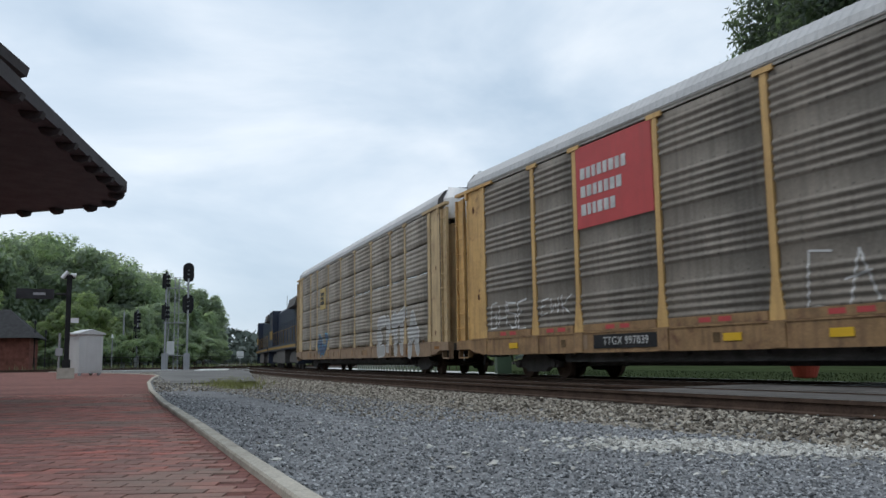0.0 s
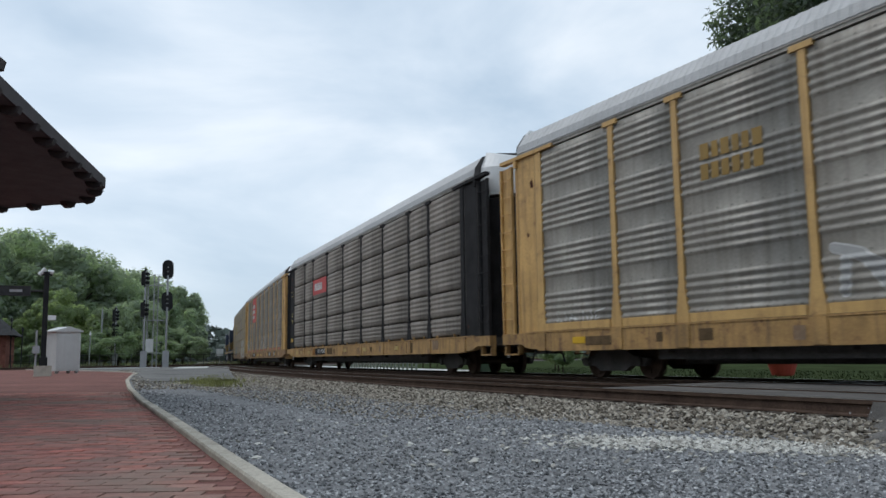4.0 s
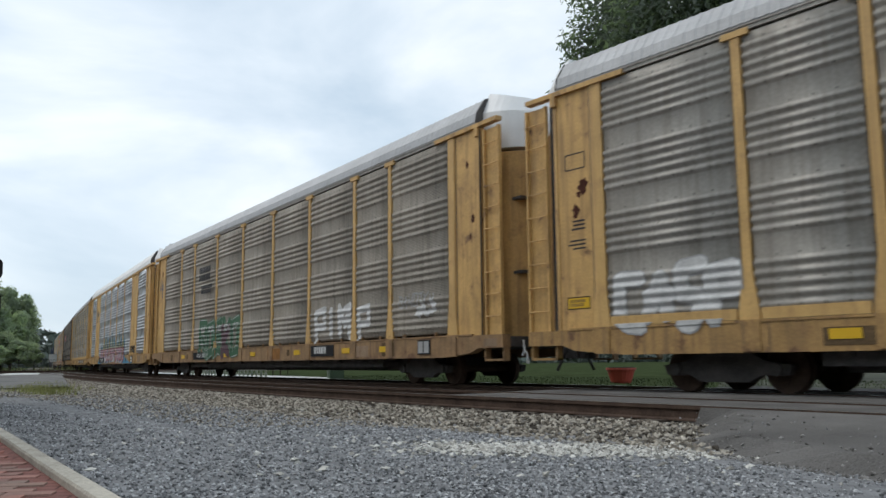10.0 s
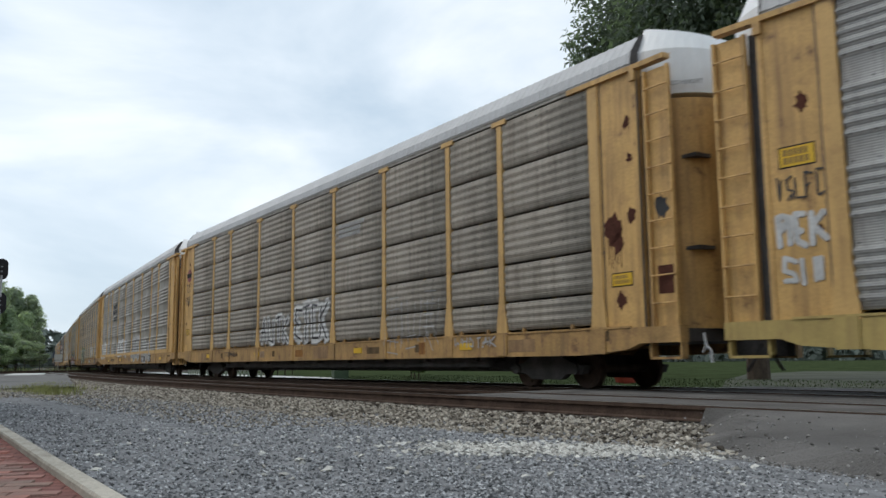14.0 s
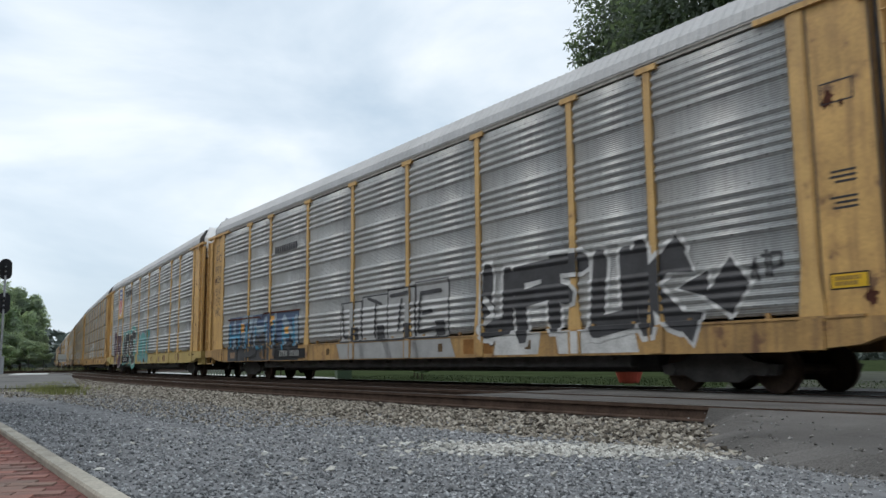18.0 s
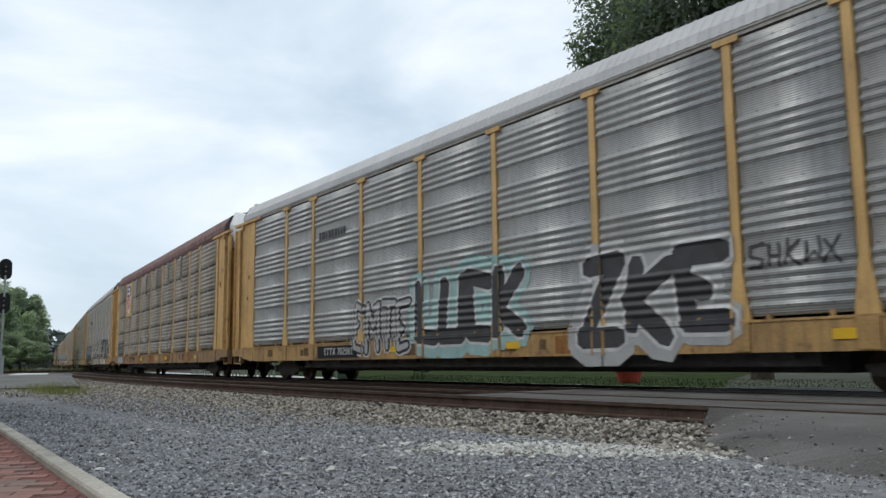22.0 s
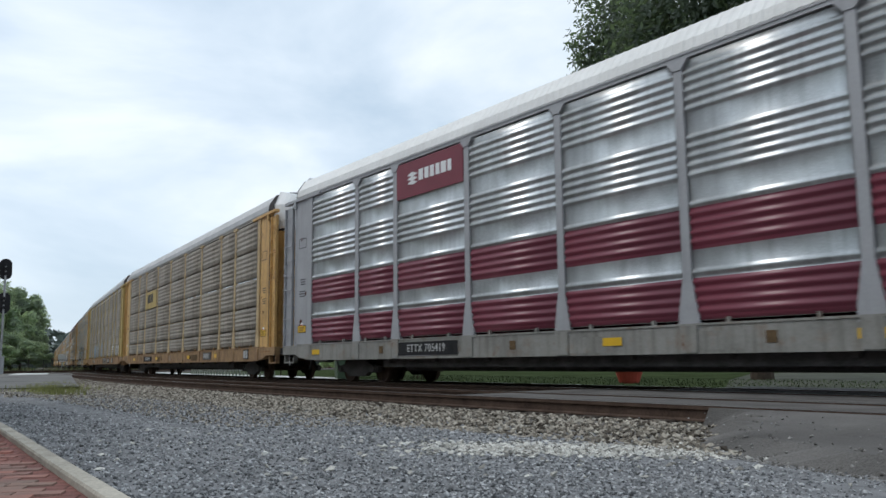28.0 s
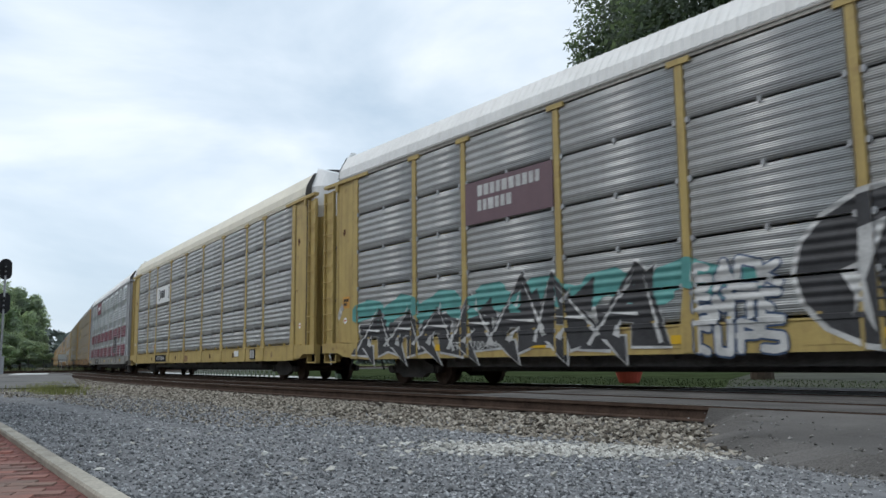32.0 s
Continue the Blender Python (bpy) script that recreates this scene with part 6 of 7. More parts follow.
part("upper_eave", upper, DARKWOOD, roof).matrix_basis = pose(-9.75, 12.5, -0.05, 0, 0, 16)
g = Geo().box(-16.0, -10.6, 3.5, 10.5, 0.0, 3.35)
wall_ = part("station_wall", g, BRICK, None)
tagged(wall_, "red brick station wall under the canopy", "", "", "structure")
part("upper_wall", Geo().box(-16.0, -11.4, 3.6, 10.2, 3.35, 5.9), BRICK, wall_)

# asphalt patch and pale slab beyond the platform's end
g = Geo()
g.v = [(x, y, -0.024) for x, y in ((-11.6, 20.2), (-9.6, 22.5), (-13.4, 31.0), (-20.5, 47.0), (-27.0, 62.0), (-44.0, 64.0), (-41.0, 57.5), (-32.0, 49.0), (-25.5, 42.5), (-21.2, 37.5), (-18.6, 33.4), (-12.3, 21.6))]
g.f = [list(range(len(g.v)))]
tagged(part("service_road", g, DUSTY, None), "dusty grey asphalt beyond the platform end", "", "", "structure")
part("edge_strip", Geo().box(-1.0, 1.0, -0.35, 0.35, -0.1, 0.01), PALE, None).matrix_basis = pose(-35.0, 59.5, 0, 0, 0, 12) @ Matrix.Diagonal((3.2, 1, 1, 1))
tagged(bpy.data.objects["edge_strip"], "pale concrete edge strip", "", "", "structure")
slab = part("concrete_slab", Geo().box(-1.05, 1.05, -5.0, 5.0, -0.12, 0.015), PALE, None)
slab.matrix_basis = pose(-27.6, 57.0, 0, 0, 0, 24)
tagged(slab, "bleached concrete slab beside the track", "", "", "structure")

# equipment cabinet
cab = thing("equipment_cabinet", "grey-white metal equipment cabinet on short legs", "cabinet", pose(*polar(33.1, 46.0), -0.05, 0, 0, 62))
part("body", Geo().box(-0.62, 0.62, -0.48, 0.48, 0.12, 2.02), CABINET, cab)
part("lid", Geo().prism([(-0.72, 2.02), (0.72, 2.02), (0.72, 2.08), (0.0, 2.28), (-0.72, 2.08)], -0.56, 0.56, "y"), CABINET, cab, "pitched metal lid")
for y in (-0.481, 0.481):
    part("door", Geo().box(-0.52, 0.52, min(y, y * 1.03), max(y, y * 1.03), 0.2, 1.92), CABINET, cab)
part("door", Geo().box(0.62, 0.635, -0.4, 0.4, 0.2, 1.92), CABINET, cab)
for x in (-0.5, 0.5):
    for y in (-0.38, 0.38):
        part("leg", Geo().box(x - 0.06, x + 0.06, y - 0.06, y + 0.06, 0, 0.12), GALV, cab)

# platform lamp post with loudspeakers and signs
lx, ly = polar(34.2, 37.0)
post = thing("platform_lamp_post", "dark lamp post with floodlights on a concrete base", "lamp post", pose(lx, ly, -0.05, 0, 0, 34))
part("base", Geo().box(-0.32, 0.32, -0.32, 0.32, 0, 0.42), CONCRETE, post, "square concrete base")
part("pole", Geo().tube((0, 0, 0.42), (0, 0, 0.75), 0.16, 12).tube((0, 0, 0.75), (0, 0, 4.0), 0.10, 12).tube((0, 0, 4.0), (0, 0, 4.12), 0.13, 12), BLACKISH, post)
arm = part("arm", Geo().tube((-0.2, 0, 4.0), (0.2, 0, 4.0), 0.035, 8), BLACKISH, post)
for x, tilt in ((-0.16, -0.14), (0.14, 0.1)):
    part("floodlight", Geo().tube((x - 0.12, 0, 4.08 + tilt * 0.6), (x + 0.1, 0, 4.16 - tilt * 0.6), 0.07, 12, 0.09), WHITE, arm, "white floodlight")
part("name_sign", Geo().box(-1.9, -0.55, -0.03, 0.03, 3.15, 3.55).tube((-0.55, 0, 3.35), (0, 0, 3.35), 0.03, 6), SLATE, post, "dark hanging name board")
part("sign_bar", Geo().box(-1.3, -0.85, -0.036, -0.03, 3.3, 3.4), GREYPAINT, bpy.data.objects["name_sign"])
part("small_sign", Geo().box(0.1, 0.4, -0.03, 0.0, 2.2, 2.4), WHITE, post, "small white notice")
part("meter", Geo().box(-0.4, -0.14, -0.1, 0.1, 0.9, 1.2).tube((-0.27, 0, 0.42), (-0.27, 0, 1.8), 0.04, 8), GREYPAINT, post)

# old line curving behind the platform
OLD_A, OLD_B = Vector((-60.0, 37.4)), Vector((-30.0, 84.8))


def old_line(s, o=0.0):
    t = (OLD_B - OLD_A).normalized()
    p = OLD_A + t * s
    return p.x + t.y * o, p.y - t.x * o


S_OLD = [float(s) for s in np.arange(-60, 130, 5.0)]
old = thing("old_track", "rusty rails on dark ties and ballast, diverging line", "", None, "", "structure")
for o in (-0.7525, 0.7525):
    rail_bar("rail", S_OLD, o, old, old_line, 0.12)
g = Geo()
for s in S_OLD:
    g.v += [(*old_line(s, o), z) for o, z in ((-2.6, -0.22), (-1.7, -0.07), (1.7, -0.07), (2.6, -0.22))]
for i in range(len(S_OLD) - 1):
    g.f += [[4 * i + j, 4 * i + j + 1, 4 * i + j + 5, 4 * i + j + 4] for j in range(3)]
part("ballast", g, mat("dark_ballast", (0.09, 0.08, 0.072), 0.9, 0, 0.3, 4, 40, 0.3), old)
tie = Geo().box(-1.3, 1.3, -0.115, 0.115, -0.16, 0).mesh("tie", TIEWOOD)
ang = math.degrees(math.atan2(OLD_B.y - OLD_A.y, OLD_B.x - OLD_A.x))
for i in range(120):
    put("tie", tie, TIEWOOD, old, pose(*old_line(i * 0.9), -0.045, 0, 0, ang + 90))
edge = thing("far_platform_edge", "yellow tactile strip on the platform's far edge", "", None, "", "structure")
for k in range(14):
    x, y = old_line(-6 + 2.0 * k, 3.4)
    put("tile", Geo().box(-0.97, 0.97, -0.3, 0.3, -0.12, -0.02).mesh("tile", OCHRE), OCHRE, edge, pose(x, y, 0, 0, 0, ang))


# signals
def signal_head(parent, x, z, turn):
    g = Geo()
    pts = [(0.46 * math.cos(a), 0.46 * math.sin(a) + (0.36 if math.sin(a) > 0 else -0.36)) for a in (2 * math.pi * i / 20 for i in range(20))]
    g.prism(pts, -0.03, 0.03, "y")
    h = part("target", g, BLACKISH, parent, "black oval signal target")
    h.matrix_basis = pose(x, 0, z, 0, 0, turn)
    for dz in (-0.36, 0.0, 0.36):
        part("hood", Geo().tube((0, -0.03, dz), (0, -0.30, dz), 0.13, 12), BLACKISH, h)
    part("case", Geo().box(-0.18, 0.18, 0.03, 0.3, -0.6, 0.6), BLACKISH, h)
    return h


def mast(left_deg, dist, height, heads, turn, label):
    m = thing("signal_mast", label, "railway signal", pose(*polar(left_deg - 0.35, dist), -0.2, 0, 0, left_deg), "railway signals")
    part("pole", Geo().tube((0, 0, 0), (0, 0, height), 0.085, 10).tube((0, 0, height), (0, 0, height + 0.3), 0.03, 6), GALV, m)
    part("base_case", Geo().box(-0.25, 0.25, -0.25, 0.25, 0, 1.5), GREYPAINT, m)
    for z in heads:
        signal_head(m, 0.0, z, turn)
        part("bracket", Geo().box(-0.06, 0.06, -0.2, 0.1, z - 0.9, z - 0.7), GALV, m)
    return m


mast(27.45, 74.0, 8.5, (8.25, 5.6), 8, "grey signal mast with two black oval heads facing down the line")
mast(28.8, 74.0, 8.2, (7.5, 4.9), 75, "grey signal mast with two black heads turned sideways")
lad = thing("signal_ladder_frame", "galvanised ladder frame and walkway between the signals", "ladder", pose(*polar(27.95, 74.3), -0.2, 0, 0, 28.3))
for x in (-0.42, 0.05, 0.38):
    part("upright", Geo().tube((x, 0, 0), (x, 0, 7.9 - 0.4 * abs(x)), 0.045, 8), GALV, lad)
for k in range(22):
    part("rung", Geo().tube((0.05, 0, 0.5 + 0.33 * k), (0.38, 0, 0.5 + 0.33 * k), 0.016, 6), GALV, lad)
for z in (1.3, 4.0, 6.9):
    part("walkway", Geo().box(-0.85, 0.85, -0.25, 0.25, z, z + 0.06).tube((-0.85, -0.25, z + 0.9), (0.85, -0.25, z + 0.9), 0.02, 6), GALV, lad)
part("relay_case", Geo().box(-0.5, 0.1, -0.5, -0.1, 1.4, 2.5), CABINET, lad, "grey relay case")
mast(30.5, 92.0, 6.0, (5.3, 3.9), 70, "slim grey signal mast beyond the platform")
mast(31.3, 92.5, 5.9, (), 0, "plain grey mast beyond the platform")

# trackside board and small posts
sign = thing("trackside_board", "white trackside board on a thin post", "sign", pose(*polar(23.75, 128.0), -0.2, 0, 0, 23))
part("post", Geo().tube((0, 0, 0), (0, 0, 2.2), 0.05, 8), GALV, sign)
part("board", Geo().box(-0.5, 0.5, -0.06, -0.03, 1.3, 2.3), WHITE, sign)
for k, (a, d, h) in enumerate(((33.2, 88.0, 2.4), (31.6, 88.0, 3.2), (36.0, 82.0, 4.2), (35.4, 82.5, 3.4), (32.3, 84.0, 2.0))):
    b_ = thing("lamp_standard", "thin dark platform lamp standard", "lamp post", pose(*polar(a, d), -0.2), "platform lamp standards")
    part("pole", Geo().tube((0, 0, 0), (0, 0, h), 0.05, 8), BLACKISH if k > 1 else GALV, b_)
    part("head", Geo().tube((0, 0, h), (0, 0, h + 0.35), 0.12, 10, 0.07), WHITE if k < 2 else BLACKISH, b_)
fence = thing("wire_fence", "low grey wire fence behind the old line", "fence")
for k in range(34):
    x, y = old_line(18 + 1.6 * k, -7.0)
    part("post", Geo().tube((x, y, -0.2), (x, y, 1.15), 0.035, 6), SLATE, fence)
for z in (0.15, 0.6, 1.1):
    part("rail", Geo().tube((*old_line(18, -7.0), z), (*old_line(71, -7.0), z), 0.022, 6), SLATE, fence)

# brick house across the old line
hx, hy = polar(38.2, 84.0)
house = thing("brick_house", "small red brick house with a dark hipped slate roof", "house", pose(hx, hy, -0.2, 0, 0, 30))
walls = part("wall", Geo().box(-5.0, 3.2, -3.0, 3.0, 0, 3.1), BRICK, house)
g = Geo()
g.v = [(-5.7, -3.8, 3.0), (3.9, -3.8, 3.0), (3.9, 3.8, 3.0), (-5.7, 3.8, 3.0), (-3.0, 0, 5.6), (1.2, 0, 5.6)]
g.f = [[0, 1, 5, 4], [1, 2, 5], [2, 3, 4, 5], [3, 0, 4], [3, 2, 1, 0]]
part("roof", g, SLATE, house)


# ---- trees ----
def leaf_mesh(name, rx, rz, count, size, seed, clumps, material):
    """Many small bent leaves gathered in clumps inside an uneven crown."""
    rnd = np.random.RandomState(seed)
    cen = rnd.normal(size=(clumps, 3))
    cen /= np.linalg.norm(cen, axis=1)[:, None]
    cen *= (rnd.uniform(0.25, 1.0, clumps) ** 0.5)[:, None]
    cen[:, 2] *= np.where(cen[:, 2] < 0, 0.75, 1.0)
    rad = rnd.uniform(0.16, 0.34, clumps)
    pick = rnd.randint(0, clumps, count)
    d = rnd.normal(size=(count, 3))
    d /= np.linalg.norm(d, axis=1)[:, None]
    p = cen[pick] + d * (rad[pick] * rnd.uniform(0.55, 1.05, count))[:, None]
    p = p * np.array((rx, rx, rz))
    nrm = d + rnd.normal(scale=0.5, size=(count, 3)) + np.array((0, 0, 0.4))
    nrm /= np.linalg.norm(nrm, axis=1)[:, None]
    t1 = np.cross(nrm, rnd.normal(size=(count, 3)))
    t1 /= np.linalg.norm(t1, axis=1)[:, None]
    t2 = np.cross(nrm, t1)
    s = size * rnd.uniform(0.6, 1.4, count)[:, None]
    quad = np.stack([p - t1 * s, p - t2 * s * 0.45 - nrm * s * 0.15, p + t1 * s, p + t2 * s * 0.45 - nrm * s * 0.15], 1).reshape(-1, 3)
    me = bpy.data.meshes.new(name)
    me.from_pydata(quad.tolist(), [], np.arange(count * 4).reshape(-1, 4).tolist())
    me.materials.append(material)
    return me


def trunk_geo(h, r, seed, spread):
    rnd = random.Random(seed)
    g = Geo()
    z = 0.0
    p = Vector((0, 0, 0))
    pts = [p]
    for k in range(5):
        p = p + Vector((rnd.uniform(-0.12, 0.12), rnd.uniform(-0.12, 0.12), h / 5))
        pts.append(p)
    for k in range(5):
        g.tube(pts[k], pts[k + 1], r * (1 - 0.15 * k), 10, r * (1 - 0.15 * (k + 1)))
    for k in range(9):
        a, b = pts[2 + k % 4], rnd.uniform(0, 6.28)
        q = a + Vector((math.cos(b) * spread * 0.5, math.sin(b) * spread * 0.5, spread * rnd.uniform(0.3, 0.7)))
        g.tube(a, q, r * 0.32, 7, r * 0.16)
        g.tube(q, q + Vector((math.cos(b + 0.5) * spread * 0.35, math.sin(b + 0.5) * spread * 0.35, spread * 0.3)), r * 0.16, 6, r * 0.05)
    return g


TREE_KINDS = []
for k, (m_, cnt, cl) in enumerate(((LEAF_DARK, 15000, 46), (LEAF, 15000, 40), (LEAF_DARK, 15000, 60), (LEAF_LIGHT, 11000, 36))):
    TREE_KINDS.append((leaf_mesh("crown", 4.6, 5.4, cnt, 0.245, 11 + k, cl, m_), trunk_geo(7.5, 0.30, k, 4.2).mesh("trunk", BARK)))


def tree(x, y, height, kind, spread=1.0, label="broad-leaved tree with a dense dark green crown", turn=0.0):
    crown, trunk = TREE_KINDS[kind]
    s = height / 12.6
    t = thing("tree", label, "tree", pose(x, y, -0.25, 0, 0, turn), "trees beyond the platform")
    put("trunk", trunk, None, t, Matrix.Diagonal((s, s, s, 1)))
    put("crown", crown, None, t, pose(0, 0, 7.2 * s) @ Matrix.Diagonal((s * spread, s * spread, s, 1)))
    return t


random.seed(5)
# skyline of the wood, left to right: degrees left, distance, height
for a, d, h, k in ((50, 100, 15, 0), (47, 112, 16, 2), (44, 105, 15, 0), (41.5, 112, 16, 1), (40.2, 104, 14, 2), (39.0, 118, 16.5, 0), (37.6, 108, 15.5, 2), (36.4, 116, 17, 0), (35.0, 110, 15.5, 1), (33.9, 117, 16.8, 2),
                   (32.7, 109, 14.6, 0), (31.6, 118, 14.5, 2), (30.7, 108, 11.8, 1), (29.9, 120, 13.0, 0), (29.0, 112, 12.0, 2), (28.2, 122, 12.4, 0), (27.3, 112, 9.8, 1), (26.6, 118, 10.6, 0), (26.1, 124, 9.6, 2), (28.7, 100, 7.5, 0), (30.2, 98, 7.0, 2)):
    tree(*polar(a, d), h * 0.95, k, random.uniform(0.95, 1.2), turn=random.uniform(0, 360))
for a, d, h in ((39.5, 94, 8.0), (38.0, 97, 6.0), (34.0, 95, 6.5), (33.0, 97, 8.0), (36.2, 95, 5.0), (31.2, 96, 4.5), (42.5, 95, 7.0), (29.4, 97, 4.6), (35.2, 98, 5.0)):
    tree(*polar(a, d), h, 3, 1.25, "low light green tree at the edge of the wood", random.uniform(0, 360))

# unseen trees added round the station side, to darken reflections in the silver panels
for k in range(20):
    a = 53.0 + 6.6 * k
    tree(*polar(a, 62 + 14 * math.sin(1.9 * k)), 16.0 + 2.5 * math.sin(2.7 * k), (0, 2, 1)[k % 3], 1.25, turn=37.0 * k)

# undergrowth that closes the foot of the wood
for k in range(26):
    a = 25.6 + 0.95 * k
    tree(*polar(a, 96 + 5 * math.sin(2.3 * k)), 3.2 + 0.9 * math.sin(1.7 * k), (0, 2, 1)[k % 3], 1.75, "dense green shrub at the foot of the wood", 50.0 * k)

# tall dry grass behind the old line
rg = np.random.RandomState(12)
pts, faces = [], []
for _ in range(6500):
    x, y = old_line(rg.uniform(8, 120), rg.uniform(-14.0, -3.4))
    h, a, w_ = rg.uniform(0.25, 0.85), rg.uniform(0, 6.28), 0.05
    k = len(pts)
    pts += [(x - w_ * math.sin(a), y + w_ * math.cos(a), -0.25), (x + w_ * math.sin(a), y - w_ * math.cos(a), -0.25), (x + 0.3 * h * math.cos(a), y + 0.3 * h * math.sin(a), -0.24 + h)]
    faces.append([k, k + 1, k + 2])
me = bpy.data.meshes.new("tall_grass")
me.from_pydata(pts, [], faces)
me.materials.append(mat("straw_grass", (0.27, 0.29, 0.14), 0.9, 0, 0.35, 0.6, 8, 0))
tagged(new("tall_grass", me), "tall dry yellow-green grass behind the old line", "", "", "stuff")

# far wooded ridge; beyond the view its ring is unseen, added for reflections
rnd = np.random.RandomState(3)
g = Geo()
cnt = 64000
az = np.radians(rnd.uniform(-180, 180, cnt))
dist = rnd.uniform(330, 420, cnt)
top = 14.0 + 4.5 * np.sin(az * 21) * np.sin(az * 9 + 1) + (dist - 330) * 0.05
zz = rnd.uniform(0, 1, cnt) ** 0.8 * top
pp = np.stack((-np.sin(az) * dist, np.cos(az) * dist, zz), 1)
nn = rnd.normal(size=(cnt, 3)) + np.array((0, -0.3, 0.6))
nn /= np.linalg.norm(nn, axis=1)[:, None]
tt = np.cross(nn, rnd.normal(size=(cnt, 3)))
tt /= np.linalg.norm(tt, axis=1)[:, None]
bb = np.cross(nn, tt)
ss_ = rnd.uniform(0.9, 2.2, cnt)[:, None]
q4 = np.stack((pp - tt * ss_, pp - bb * ss_ * 0.7, pp + tt * ss_, pp + bb * ss_ * 0.7), 1).reshape(-1, 3)
bank = [(-math.sin(radians(a)) * 424, math.cos(radians(a)) * 424, z) for a in range(-180, 181, 2) for z in (-0.3, 7.5 + 1.5 * math.sin(a * 1.7))]
me = bpy.data.meshes.new("far_woods")
me.from_pydata(q4.tolist() + bank, [], np.arange(cnt * 4).reshape(-1, 4).tolist() + [[cnt * 4 + 2 * i, cnt * 4 + 2 * i + 1, cnt * 4 + 2 * i + 3, cnt * 4 + 2 * i + 2] for i in range(len(bank) // 2 - 1)])
me.materials.append(mat("far_leaf", (0.10, 0.125, 0.105), 0.8, 0, 0.3, 0.05, 1, 0))
tagged(new("far_woods", me), "hazy dark green wooded ridge", "", "", "stuff")

# the tall tree across the tracks
NEAR_CROWN = leaf_mesh("crown", 7.0, 7.6, 95000, 0.12, 77, 130, LEAF_TALL)
nt_ = thing("tall_tree", "tall leafy tree standing beyond the tracks", "tree", pose(11.6, 31.2, -0.25))
put("crown", NEAR_CROWN, None, nt_, pose(0, 0, 14.2))
part("trunk", trunk_geo(12.0, 0.42, 9, 6.0), BARK, nt_)

# grey dirt road beyond the crossing
WEATHERED = mat("weathered_pale_wood", (0.30, 0.33, 0.27), 0.85, 0, 0.25, 3, 30, 0.1)
g = Geo()
g.v = [(*line(s_, o_), -0.222) for s_, o_ in ((-60, 3.0), (11.0, 3.0), (13.3, 6.0), (15.6, 9.0), (19.6, 14.0), (27.0, 24.0), (31.0, 34.0), (-60, 34.0))]
g.f = [list(range(8))]
tagged(part("dirt_road", g, mat("grey_dirt", (0.072, 0.076, 0.056), 0.95, 0, 0.35, 0.5, 20, 0.3), None), "grey-green dusty dirt road beyond the crossing", "", "", "structure")

# pale lot and things beyond the train
g = Geo()
g.v = [(x, y, -0.2) for x, y in (polar(20.5, 36), polar(7.2, 30.5), polar(6.6, 44), polar(18, 90), polar(23, 90))]
g.f = [[0, 1, 2, 3, 4]]
tagged(part("pale_lot", g, PALE, None), "pale concrete lot beyond the tracks", "", "", "structure")
tub = thing("flower_tub", "round red flower tub on the grass", "planter", pose(*polar(-12.6, 29.0), -0.24))
part("tub", Geo().tube((0, 0, 0), (0, 0, 0.06), 0.30, 20, 0.34).tube((0, 0, 0.06), (0, 0, 0.44), 0.34, 20, 0.46).tube((0, 0, 0.44), (0, 0, 0.5), 0.5, 20, 0.5), mat("tub_red", (0.33, 0.05, 0.03), 0.6), tub)
part("soil", Geo().tube((0, 0, 0.48), (0, 0, 0.53), 0.42, 18), BARK, tub)
for k in range(9):
    tree(*line(31.0 + 3.2 * k, 7.5 + 1.5 * (k % 3)), 1.5 + 0.2 * (k % 4), (1, 3, 0)[k % 3], 1.3, "green shrub beyond the tracks", 40.0 * k)
pf = thing("picket_fence", "low weathered pale picket fence beyond the tracks", "fence")
for k in range(26):
    x, y = line(41.0 + 0.8 * k, 4.2)
    part("picket", Geo().prism([(x - 0.05, -0.24), (x + 0.05, -0.24), (x + 0.05, 0.55), (x, 0.65), (x - 0.05, 0.55)], y - 0.012, y + 0.012, "y"), WEATHERED, pf)
for z in (0.0, 0.4):
    part("rail", Geo().tube((*line(41.0, 4.23), z), (*line(61.0, 4.23), z), 0.03, 6), WEATHERED, pf)
ub = thing("utility_box", "green metal utility box on the grass", "utility box", pose(*line(36.6, 6.2), -0.24, 0, 0, 20))
part("body", Geo().box(-0.35, 0.35, -0.3, 0.3, 0, 0.95), mat("utility_green", (0.05, 0.085, 0.045), 0.6), ub)
part("lid", Geo().box(-0.38, 0.38, -0.33, 0.33, 0.95, 1.0), mat("utility_green_lid", (0.055, 0.09, 0.05), 0.6), ub)
